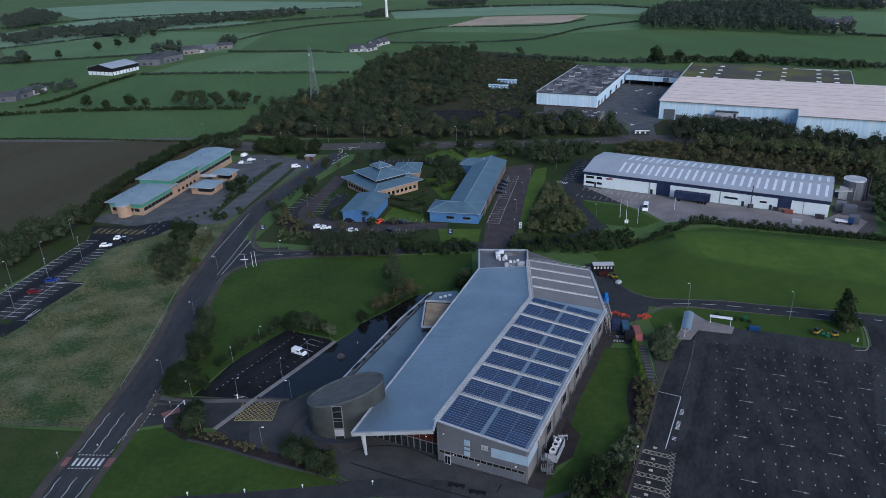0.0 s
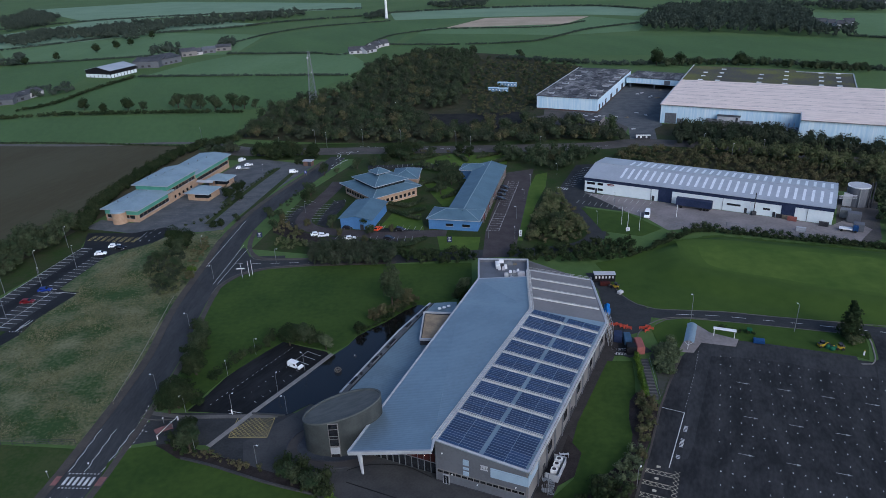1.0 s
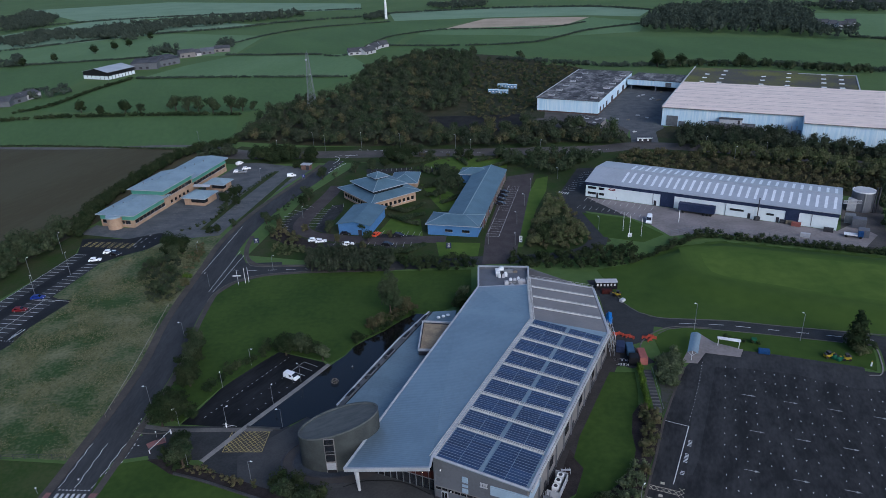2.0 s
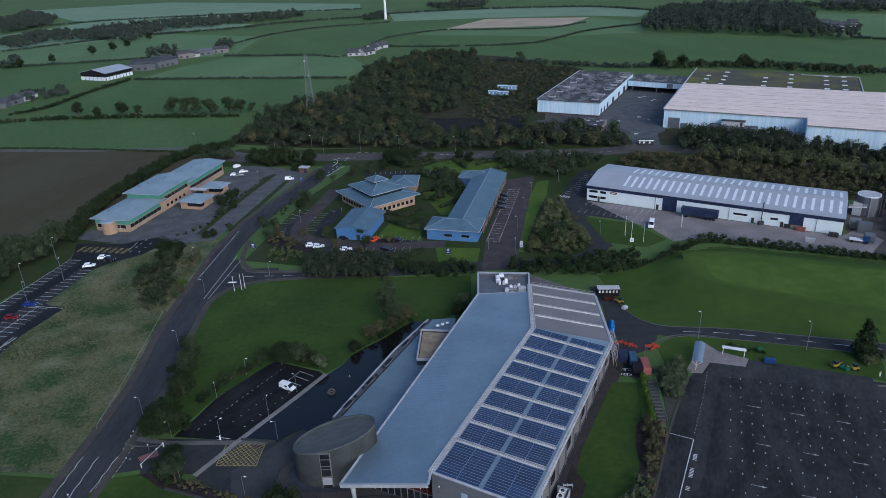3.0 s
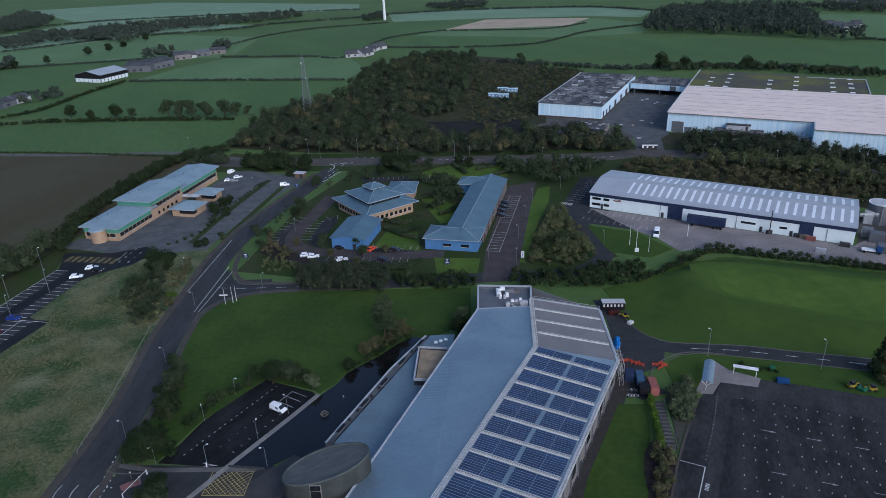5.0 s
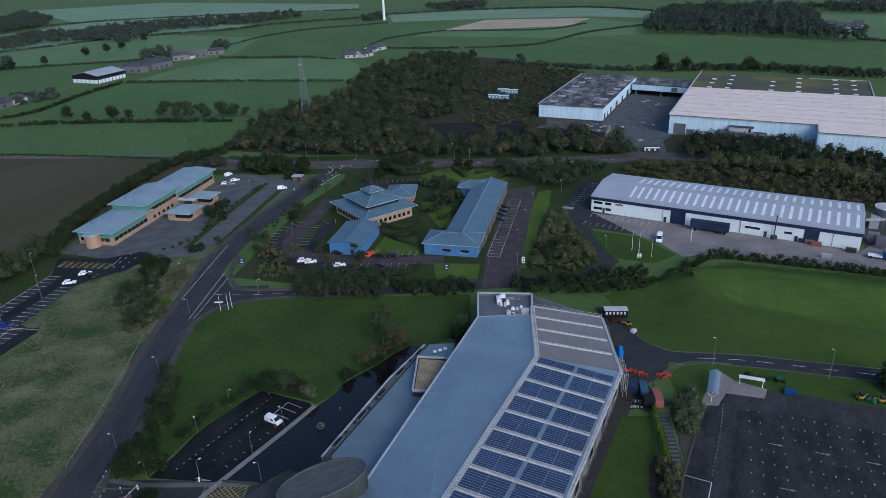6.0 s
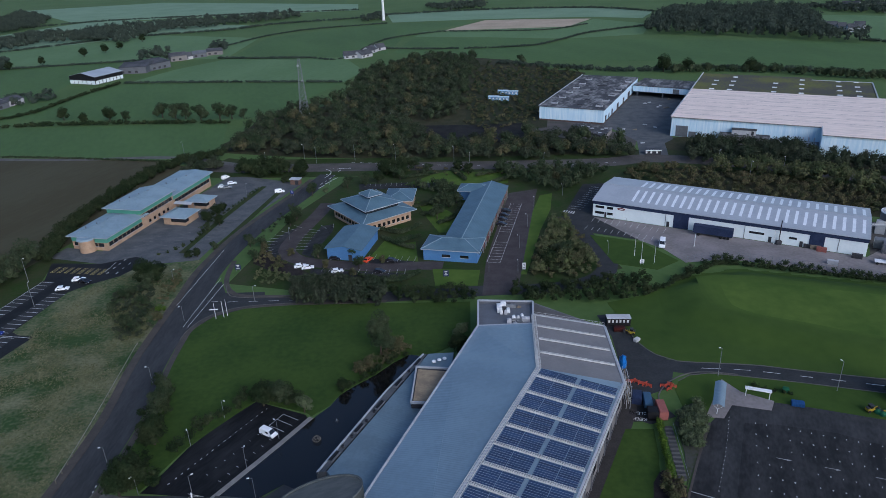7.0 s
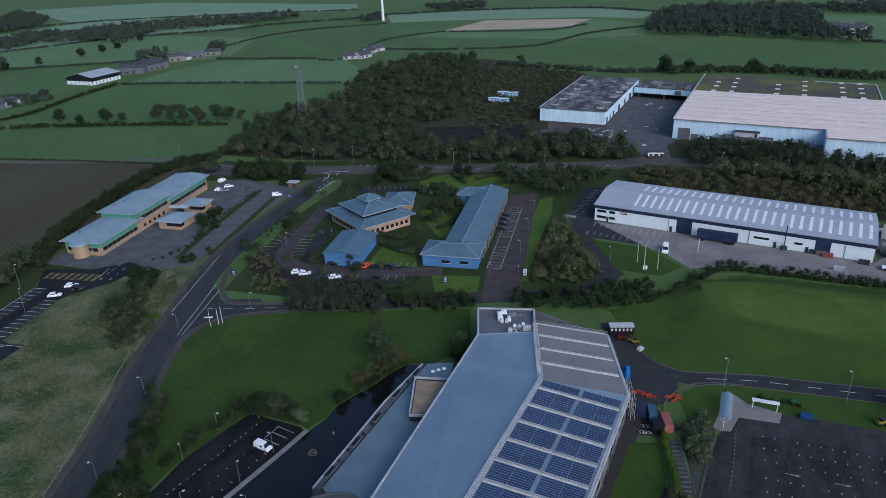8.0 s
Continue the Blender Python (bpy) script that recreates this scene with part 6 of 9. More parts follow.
thicket("shrubbery", "dark leafy bushes at the foot of the shrub bank", M_LEAF_DARK, [(22.5, 99.5), (24.1, 106.5), (29.6, 110.8), (35.0, 107.7), (33.0, 101.6), (28, 98)], 2.6, 1.7, 3.2, 20, 0.22)
thicket("shrubbery", "silvery grey-green bushes along the shrub bank", M_LEAF_PALE, [(29.2, 110.4), (34.7, 115.7), (38.6, 120.0), (41.2, 119.5), (38.5, 112.5), (35.6, 107.9)], 2.2, 1.4, 2.2, 22, 0.2)
thicket("shrubbery", "brown and green bushes between lawn and car park", M_LEAF_AUT, [(40.6, 121.0), (42.8, 128.0), (44.5, 136.5), (46.5, 139.5), (49.2, 135), (46.2, 128), (41.8, 119.8)], 2.3, 1.3, 2.0, 22, 0.2)
thicket("shrubbery", "pale grey-green bushes at the car park edge", M_LEAF_PALE, [(54.0, 156.6), (52.6, 147.0), (56.4, 146.8), (61.8, 159.0), (61.2, 162.6), (57.6, 160.8)], 1.8, 1.6, 2.1, 22, 0.2)
structure("lot_edging", ribbon(BM(), [(61.3, 155.4), (55.2, 145.0), (49.4, 134.2), (43.6, 121.5), (34.2, 102.3)], 0.5, -0.1, 0.2), M_FOOTWAY, "brown timber edging of the car park", "kerb")
hedgerow("bright green clipped hedge beside steps", M_LEAF_LIME, [(49.8, 156.4), (48.8, 150.0), (47.8, 143.3), (47.0, 138.4)], 0.9, 0.85, 2.0, 26, 0.2, 0.1)
hedgerow("low bushes on the grass verge", M_LEAF_DARK, [(76.6, 168.0), (80.5, 165.8), (84.6, 164.3)], 2.0, 1.0, 1.3, 6, 0.3)

# far hedgerows and tree lines
NEAR_HEDGES = [
    ([(-298.6, 470.2), (-262.9, 476.0), (-203.1, 472.8), (-131.1, 463.9)], 2.5, 3.0, 0.15, M_LEAF_DARK),
    ([(-300.4, 494.6), (-282.7, 515.9), (-276.5, 568.2), (-264.3, 619.0)], 2.4, 2.6, 0.1, M_LEAF_DARK),
    ([(-262.8, 621.5), (-182.2, 609.7), (-72.1, 588.6)], 2.0, 2.2, 0.35, M_LEAF_DARK),
    ([(-441.5, 720.3), (-372.8, 732.5), (-293.6, 746.9)], 2.2, 2.4, 0.1, M_LEAF_DARK),
    ([(-215.4, 742.6), (-168.6, 730.6), (-120.9, 722.2)], 2.4, 2.6, 0.1, M_LEAF_DARK),
    ([(-120.9, 722.2), (-85.4, 713.0), (-52.5, 837.6), (14.7, 895.1)], 1.8, 1.8, 0.3, M_LEAF_DARK),
]
MID_HEDGES = [
    ([(-234.5, 825.9), (-206.0, 906.8), (-157.9, 965.3), (-61.5, 1001.4)], 2.0, 2.0, 0.3, M_LEAF_DARK),
    ([(-510.2, 840.5), (-461.5, 890.0), (-418.4, 937.2)], 2.2, 2.4, 0.2, M_LEAF_DARK),
    ([(-375.1, 959.5), (-271.9, 996.8), (-218.5, 1042.6), (-108.0, 1081.1)], 2.6, 3.4, 0.2, M_LEAF_DARK),
    ([(-650.7, 1086.4), (-569.7, 1167.0), (-438.3, 1206.8), (-120.5, 1216.8)], 2.6, 3.0, 0.2, M_LEAF_DARK),
    ([(-48.5, 764.6), (17.6, 746.1), (94.6, 746.1), (128.6, 772.9), (177.2, 830.0), (255.3, 874.7)], 2.0, 2.2, 0.1, M_LEAF_DARK),
]
FAR_HEDGES = [
    ([(14.6, 889.1), (130.5, 868.5), (190.4, 910.9)], 1.8, 1.8, 0.2, M_LEAF_DARK),
    ([(56.5, 648.5), (129.4, 599.3), (164.2, 585.3), (211.5, 585.7), (283.0, 557.4), (335.8, 519.3)], 3.2, 4.5, 0.15, M_LEAF_DARK),
    ([(-67.9, 1117.5), (72.5, 1134.8), (234.0, 1104.3), (304.0, 1019.0)], 2.6, 3.4, 0.2, M_LEAF_DARK),
    ([(405.9, 698.3), (429.2, 674.2)], 2.4, 3.0, 0.1, M_LEAF_DARK),
    ([(-262.3, 406.7), (-218.7, 400.4), (-143.1, 383.4)], 0.9, 0.9, 0.2, M_LEAF),
]
# Hedges starting beyond y 560 take the foliage with haze in its colour.
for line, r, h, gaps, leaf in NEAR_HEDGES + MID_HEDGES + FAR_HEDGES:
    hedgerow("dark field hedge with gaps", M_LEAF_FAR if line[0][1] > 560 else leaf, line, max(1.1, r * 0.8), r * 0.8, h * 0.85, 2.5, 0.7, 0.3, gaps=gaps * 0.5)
HILL_WOODS = [
    ([(226.1, 797.9), (285.1, 953.8), (339.5, 1030.4), (476.6, 963.3), (446.1, 856.9), (397.6, 747.8), (410.6, 696.9), (393.8, 676.4), (339.4, 737.0)], 11, M_LEAF_DARK),
    ([(-494.3, 1022.4), (-443.2, 1075.8), (-404.2, 1108.3), (-308.6, 1139.9), (-207.7, 1173.2), (-198.1, 1115.4), (-285.9, 1051.3), (-369.7, 1008.9), (-370.4, 890.0), (-429.6, 929.2)], 8, M_LEAF_DARK),
    ([(-553.3, 915.9), (-556.0, 1003.1), (-537.8, 1029.7), (-426.9, 975.6), (-412.9, 924.2), (-485.0, 923.2), (-496.9, 865.0)], 8, M_LEAF_DARK),
]
FARM_WOODS = [
    ([(-716.7, 1201.9), (-761.8, 1393.8), (-645.4, 1266.2), (-590.5, 1118.2), (-616.0, 1054.4)], 9, M_LEAF_DARK),
    ([(-300.5, 744.7), (-305.0, 786.4), (-284.0, 798.2), (-263.2, 739.2)], 9, M_LEAF_DARK),
    ([(-241.6, 804.6), (-251.9, 865.9), (-232.9, 840.1), (-219.5, 780.8)], 9, M_LEAF_DARK),
    ([(-328.7, 571.4), (-303.1, 585.4), (-287.1, 563.3), (-308.3, 540.9)], 5, M_LEAF_DARK),
    ([(-446.1, 728.4), (-452.4, 782.8), (-415.1, 735.3), (-419.7, 701.7)], 6, M_LEAF_DARK),
    ([(-108.0, 1081.1), (-68.9, 1136.3), (-64.1, 1048.2), (-95.1, 1028.5)], 6, M_LEAF_DARK),
    ([(-16.8, 1236.3), (90.2, 1256.4), (82.5, 1150.3), (11.0, 1160.9)], 7, M_LEAF_DARK),
    ([(497.3, 1006.7), (627.4, 1003.2), (555.4, 883.7), (500.7, 936.8)], 7, M_LEAF_DARK),
]
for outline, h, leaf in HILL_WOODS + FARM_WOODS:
    thicket("far_wood", "distant stand of trees, haze put into its colour", M_LEAF_FAR, outline, 9.0, 5.2, h, 1.25, 1.15, "woodland")

for line in ([(-9.7, 300.1), (-3.6, 302.8), (1.4, 305.7)], [(-5.1, 290.9), (2.1, 293.3)], [(1.1, 281.0), (7.4, 286.5), (10.2, 299.1)], [(8.4, 348.1), (11.0, 341.0), (13.8, 333.0)], [(19.5, 337.9), (24.8, 341.3), (30.5, 343.5)], [(24.5, 325.5), (29.3, 329.5), (33.8, 333.4)], [(-13.8, 339.1), (-6.5, 342.2), (-1.9, 344.6)], [(-21.2, 277.0), (-13.8, 272.7), (-6.8, 279.3)], [(-19.9, 268.0), (-14.0, 261.6), (-8.5, 257.8)], [(-14.1, 264.1), (-6.6, 268.5)], [(-26.1, 237.9), (-18.2, 232.6), (-9.8, 235.2)], [(-20.0, 232.1), (-12.1, 232.7), (-6.1, 237.6)]):
    hedgerow("clipped hedge in the office court", M_LEAF, line, 0.9, 1.15, 1.9, 20, 0.22, 0.15)

# single trees
T_DARK = make_tree("bushy dark green broadleaf tree", M_LEAF_DARK, 3.4, 7.5, 11)
T_MID = make_tree("rounded green broadleaf tree turning autumn", M_LEAF, 3.0, 6.5, 12)
T_AUT = make_tree("small autumn-tinted broadleaf tree", M_LEAF_AUT, 2.0, 4.5, 13)
T_TALL = make_tree("tall slender green tree beside a pond", M_LEAF, 3.5, 14.0, 21, n=18)
T_PALE = make_tree("pale silvery willow beside a car park", M_LEAF_PALE, 2.2, 5.0, 14)
LAWN_TREES = [
    (T_MID, (-14.2, 189.6), 1.0), (T_AUT, (-10.6, 188.9), 0.9), (T_TALL, (-67.2, 170.6), 0.55), (T_AUT, (-20.6, 180.6), 0.9), (T_AUT, (-11.4, 190.9), 1.0), (T_AUT, (-18.6, 182.6), 0.9),
    (T_PALE, (6.4, 195.7), 1.0), (T_DARK, (5.4, 188.1), 0.8), (T_MID, (-67.9, 167.1), 1.0), (T_DARK, (-65.0, 155.5), 1.0), (T_DARK, (-65.0, 141.8), 1.25),
    (T_DARK, (-66.5, 139.6), 1.0), (T_MID, (-56.9, 125.3), 1.0), (T_DARK, (-58.7, 130.4), 0.8), (T_PALE, (-32.5, 165.1), 0.9), (T_MID, (-39.2, 169.5), 1.0),
    (T_DARK, (-43.0, 168.3), 0.9), (T_DARK, (-98.0, 238.2), 1.15), (T_DARK, (-94.6, 239.4), 1.1), (T_MID, (-95.4, 234.2), 0.9), (T_MID, (-93.1, 209.2), 0.7),
    (T_MID, (-89.1, 206.3), 0.6),
]
ROAD_TREES = [
    (T_MID, (-100.5, 226.2), 0.7), (T_MID, (-98.8, 229.0), 0.6), (T_MID, (-100.8, 217.8), 0.6), (T_AUT, (-84.9, 212.8), 0.8), (T_AUT, (-87.4, 236.1), 0.6),
    (T_MID, (-92.0, 220.7), 0.7), (T_MID, (0.7, 299.5), 1.0), (T_MID, (2.9, 307.5), 0.9), (T_AUT, (54.9, 329.1), 1.0), (T_AUT, (60.1, 333.3), 0.9),
    (T_DARK, (-93.3, 291.8), 0.75), (T_DARK, (-91.6, 299.3), 0.8), (T_DARK, (-90.2, 303.9), 0.6), (T_DARK, (-89.9, 257.7), 0.5), (T_DARK, (-87.2, 258.7), 0.5),
    (T_MID, (-32.5, 113.9), 0.8), (T_MID, (-28.0, 111.5), 0.85), (T_DARK, (-24.2, 173.2), 0.5), (T_MID, (44.0, 245.1), 1.1), (T_DARK, (37.4, 237.3), 1.0),
    (T_AUT, (46.2, 239.2), 1.0),
]
COURT_TREES = [
    (T_MID, (-29.3, 251.5), 0.8), (T_MID, (13.7, 247.1), 0.7), (T_DARK, (-63.8, 347.0), 1.1), (T_DARK, (-248.3, 491.0), 1.2), (T_DARK, (-229.0, 478.9), 0.9),
    (T_DARK, (-215.1, 485.3), 1.3), (T_MID, (-201.8, 479.5), 1.1), (T_MID, (-180.5, 486.5), 1.75), (T_MID, (-170.0, 481.5), 1.6), (T_MID, (-163.0, 480.5), 1.5), (T_MID, (-151.2, 474.3), 1.7),
    (T_MID, (-139.0, 474.7), 1.7), (T_MID, (-131.5, 475.7), 1.6), (T_MID, (-124.1, 476.6), 1.0), (T_DARK, (-393.5, 744.9), 1.1), (T_DARK, (-374.6, 796.1), 1.4), (T_DARK, (-362.1, 819.2), 1.3),
    (T_DARK, (-356.4, 845.6), 1.3), (T_DARK, (-413.0, 720.6), 1.2), (T_DARK, (-354.2, 906.8), 1.2), (T_MID, (76.7, 643.5), 1.3), (T_DARK, (181.9, 581.1), 1.8),
    (T_DARK, (201.0, 582.4), 1.5),
]
FIELD_TREES = [
    (T_DARK, (243.9, 566.6), 1.5), (T_DARK, (-87.5, 288.9), 0.6), (T_MID, (-90.8, 284.2), 0.5), (T_MID, (-82.5, 264.4), 0.5), (T_AUT, (40.5, 117.8), 0.6),
    (T_MID, (-56.9, 291.1), 0.75), (T_MID, (-42.5, 253.9), 0.75), (T_MID, (-29.9, 253.5), 0.75), (T_MID, (-69.6, 266.0), 0.75), (T_MID, (-64.8, 264.7), 0.75),
    (T_MID, (-26.9, 243.6), 0.75), (T_AUT, (-38.2, 244.6), 0.7), (T_AUT, (-28.3, 238.1), 0.7), (T_AUT, (-52.6, 256.3), 0.7), (T_AUT, (-19.2, 247.3), 0.7),
    (T_AUT, (-62.8, 257.2), 0.7), (T_MID, (0.4, 287.2), 0.9), (T_MID, (2.4, 319.0), 0.9), (T_MID, (5.4, 299.6), 0.9), (T_MID, (8.8, 303.8), 0.9),
    (T_MID, (-56.8, 293.0), 0.9), (T_MID, (-54.8, 320.4), 0.9), (T_MID, (-40.1, 329.0), 0.9), (T_MID, (-32.3, 330.8), 0.9), (T_MID, (-19.4, 341.8), 0.9),
    (T_MID, (-16.5, 337.2), 0.9), (T_MID, (-9.5, 353.9), 0.9), (T_MID, (-3.8, 344.2), 0.9), (T_DARK, (-66.9, 354.9), 0.8), (T_DARK, (-66.1, 361.0), 0.8),
    (T_DARK, (-26.4, 335.5), 0.8), (T_DARK, (-23.4, 346.6), 0.8), (T_DARK, (-17.8, 345.9), 0.8), (T_DARK, (15.6, 341.9), 0.8), (T_DARK, (11.2, 348.3), 0.8),
    (T_MID, (111.9, 159.8), 0.4),
]
for i, (kind_of, p, k) in enumerate(LAWN_TREES + ROAD_TREES + COURT_TREES + FIELD_TREES):
    t = copy_thing(kind_of, pose(p[0], p[1], 0.05, 0, 0, i * 67))
    t.scale = (k, k, k * (0.9 + 0.2 * ((i * 7) % 5) / 4))
for t in (T_DARK, T_MID, T_AUT, T_PALE):
    t.scale = (0.7, 0.7, 0.7)
T_TALL.location = (-15.6, 188.6, 0.05)
for t, p in zip((T_DARK, T_MID, T_AUT, T_PALE), [(-58.2, 285.6), (-65.2, 253.4), (-63.9, 263.7), (-48.9, 321.0)]):
    t.location = (*p, 0.05)

con = thing("conifer", "dark green conical cypress on the verge", "tree", "", (*(108.1, 161.3), 0.1))
con.scale = (1.6, 1.6, 1.3)
part("trunk", tube(BM(), (0, 0, -0.1), (0, 0, 3.0), 0.18, 0.1, 7), M_BARK, con)
crown = new("crown", leaf_mesh("crown", [(0.3 * math.sin(k * 2.3), 0.3 * math.cos(k * 1.7), 0.9 + 0.8 * k, 1.75 - 0.012 * k * k - 0.06 * k, 1.3) for k in range(9)], 34, 0.26, 0.75, 0.85))
crown.data.materials.append(M_LEAF_DARK)
crown.parent = con
thicket("shrubbery", "low olive bushes on the meadow edge", M_LEAF_OLIVE, [(-95.6, 203.5), (-100.6, 221.4), (-99.9, 231.1), (-84.9, 212.8), (-84.8, 203.4), (-88.8, 198.9)], 4.4, 1.5, 1.6, 14, 0.27)
thicket("shrubbery", "brown brambles beside the footway", M_LEAF_AUT, [(-90.9, 228.8), (-92.1, 239.2), (-88.4, 242.6), (-85.2, 235.9), (-86.7, 223.0)], 4.0, 1.2, 1.3, 14, 0.27)
bush = thing("bush", "round yellow-green shrub beside the path", "shrub", "", (*(-24.2, 109.7), 0.1))
crown = new("foliage", leaf_mesh("foliage", tree_blobs(0, 0, 1.3, 1.9, 6, 0.1, 5), 26, 0.22))
crown.data.materials.append(M_LEAF_LIME)
crown.parent = bush
bush = thing("bush", "wide olive shrub beside a conifer", "shrub", "", (*(107.9, 157.9), 0.1))
crown = new("foliage", leaf_mesh("foliage", tree_blobs(0, 0, 2.6, 2.6, 8, 0.1, 8), 26, 0.24))
crown.data.materials.append(M_LEAF_OLIVE)
crown.parent = bush
bush = thing("bush", "round yellow-green shrub beside the road", "shrub", "", (*(-86.4, 218.8), 0.1))
crown = new("foliage", leaf_mesh("foliage", tree_blobs(0, 0, 1.6, 2.0, 6, 0.1, 6), 22, 0.25))
crown.data.materials.append(M_LEAF_LIME)
crown.parent = bush


# ---- markings ----
def marking(name, bm, material, label):
    return structure(name, bm, material, label, "road marking")


road_dir = Frame(-79.0, 107.0, -78.0, 120.0)
bm = BM()
for i in range(6):
    prism(bm, road_dir.rect(9.4, 11.8, -3.3 + i * 1.16, -2.7 + i * 1.16), 0.05, 0.068)
marking("zebra_crossing", bm, M_WHITE, "white zebra crossing stripes")
bm = BM()
for k in (8.5, 12.7):
    for i in range(9):
        prism(bm, road_dir.rect(k, k + 0.25, -3.5 + i * 0.8, -3.1 + i * 0.8), 0.05, 0.067)
marking("crossing_studs", bm, M_WHITE, "white dotted crossing edge lines")
bm = BM()
for v0, v1 in ((-5.7, -4.2), (4.2, 5.4)):
    prism(bm, road_dir.rect(9.2, 11.9, v0, v1), 0.05, 0.16)
marking("tactile_paving", bm, M_RED_TARMAC, "red blister paving at the crossing")
bm = BM()
for v in (-3.5, 0.0, 3.5):
    for s0, s1 in ((13.4, 29.0), (-12.0, 8.0)):
        pts, k, side = [], s0, 1
        while k < s1:
            pts.append(road_dir(k, v + 0.16 * side + (k - 10) * (-0.03 if v < 0 else 0.02)))
            side = -side
            k += 2.0
        ribbon(bm, [Vector(p) for p in pts], 0.14, 0.05, 0.067)
marking("zigzag_lines", bm, M_WHITE, "white zigzag lines before a crossing")
bm = BM()
dashes(bm, [(-72.8, 143.0), (-72.5, 133.6), (-73.4, 124.0)], 0.22, 0.07, 0.8, 0.7)
dashes(bm, [(-71.0, 141.7), (-70.8, 132.6), (-71.9, 123.3)], 0.18, 0.07, 0.8, 0.7)
dashes(bm, [(-72.9, 133.8), (-69.3, 133.1)], 0.2, 0.07, 0.6, 0.4)
ribbon(bm, [(-73.6, 240.1), (-75.9, 208.1)], 0.14, 0.05, 0.068)
ribbon(bm, [(-71.2, 237.1), (-74.5, 208.0)], 0.14, 0.05, 0.068)
ribbon(bm, [(-79.0, 264.0), (-82.7, 218.4)], 0.14, 0.05, 0.068)
dashes(bm, [(-73.4, 224.2), (-65.0, 223.0), (-44.9, 222.5)], 0.16, 0.068, 4, 2.5)
dashes(bm, [(67, 177), (78, 175.3), (90, 171.9), (106, 167.2), (121, 162.5)], 0.16, 0.068, 5, 2.5)
marking("lane_lines", bm, M_WHITE, "white lane and give-way lines")
bm = BM()
for line in ([(-53.5, 335.6), (-48.0, 350.0)], [(-52.0, 359.1), (-41.5, 359.9)], [(-42.4, 369.0), (-5.1, 360.3), (24.8, 354.9)], [(54.1, 350.8), (90.1, 352.3)]):
    dashes(bm, line, 0.3, 0.075, 2.5, 1.5)
for line in ([(-53.6, 330.1), (-51.7, 334.1)], [(-51.6, 335.8), (-48.8, 340.4)], [(-49.7, 340.5), (-46.6, 345.0)], [(-48.8, 358.8), (-42.0, 358.6)], [(-53.0, 345.5), (-51.2, 350.0), (-51.3, 355.4), (-54.1, 358.6)], [(-47.7, 354.1), (-46.6, 357.0)]):
    ribbon(bm, smooth_line(line, 2), 0.35, 0.05, 0.075)
marking("lane_lines", bm, M_WHITE, "white junction lines")

# large car park: bay corner ticks, aisle arrows, walkway lines
LOT = Frame(54.5, 132.4, 54.5 + 0.93, 132.4 - 0.367)
OUT2 = [(72, 157), (105, 144.5), (112, 143), (90, 62), (42, 62), (54, 112)]
bm = BM()
for base in (27.0, 13.5, 0.0, -13.5, -27.0, -40.5):
    for dv in (0.0, -4.0, -8.0):
        for i in range(1, 32):
            u, v = 3.0 + i * 2.28 + (0.4 if base < -10 else 0.0), base + dv
            if inside(LOT(u, v), OUT2) and (i * 7 + int(base)) % 11:
                prism(bm, LOT.rect(u - 0.075, u + 0.075, v - 0.2, v + 0.2), 0.05, 0.064)
                if dv == -4.0:
                    prism(bm, LOT.rect(u - 0.15, u + 0.15, v - 0.06, v + 0.06), 0.05, 0.0645)
marking("bay_ticks", bm, M_WHITE, "small white bay corner ticks")
bm = BM()
for base in (16.2, 2.7, -10.7, -24.3, -38.0):
    for j in range(6):
        u = 10.0 + j * 9.2 + (base % 3)
        if inside(LOT(u, base), OUT2):
            prism(bm, LOT.rect(u, u + 2.2, base - 0.08, base + 0.08), 0.05, 0.064)
            c = LOT(u + 2.2, base - 0.3)
            prism(bm, [LOT(u + 2.1, base - 0.32), LOT(u + 3.1, base), LOT(u + 2.1, base + 0.32)], 0.05, 0.064)
marking("aisle_arrows", bm, M_WORN, "worn white aisle arrows")
bm = BM()
ribbon(bm, [(54.5, 132.4), (45.4, 114.8)], 0.18, 0.05, 0.066)
ribbon(bm, [(49.6, 134.9), (54.5, 132.4)], 0.14, 0.05, 0.066)
dashes(bm, [(66.5, 157.3), (61.7, 146.8), (55.2, 134.1)], 0.18, 0.066, 0.3, 1.1)
marking("walkway_line", bm, M_WHITE, "white edge line of a bus bay")
bm = BM()
edge = Frame(*(45.4, 114.8), *(54.5, 132.4))
for z in ((3.5, 4.6), (7.5, 10.2), (13.0, 15.0)):
    k = z[0]
    while k < z[1]:
        prism(bm, edge.rect(k, k + 0.22, -1.5, -0.7), 0.05, 0.0655)
        k += 0.45
marking("road_lettering", bm, M_WHITE, "worn white lettering on the asphalt")
# hatched accessible bays
bm = BM()
dis = Frame(*(34.3, 101.3), *(40.6, 115.9))
W0 = 6.0
for k in range(6):
    a = k * 3.6 - 4
    ribbon(bm, [Vector(dis(a, -0.2)), Vector(dis(a, -W0))], 0.1, 0.05, 0.066)
    ribbon(bm, [Vector(dis(a + 1.1, -0.2)), Vector(dis(a + 1.1, -W0))], 0.1, 0.05, 0.066)
    for j in range(5):
        ribbon(bm, [Vector(dis(a, -0.2 - j * 1.2)), Vector(dis(a + 1.1, -1.2 - j * 1.2))], 0.09, 0.05, 0.0665)
        ribbon(bm, [Vector(dis(a + 1.1, -0.2 - j * 1.2)), Vector(dis(a, -1.2 - j * 1.2))], 0.09, 0.05, 0.067)
    prism(bm, dis.rect(a + 2.0, a + 2.7, -3.2, -2.4), 0.05, 0.066)
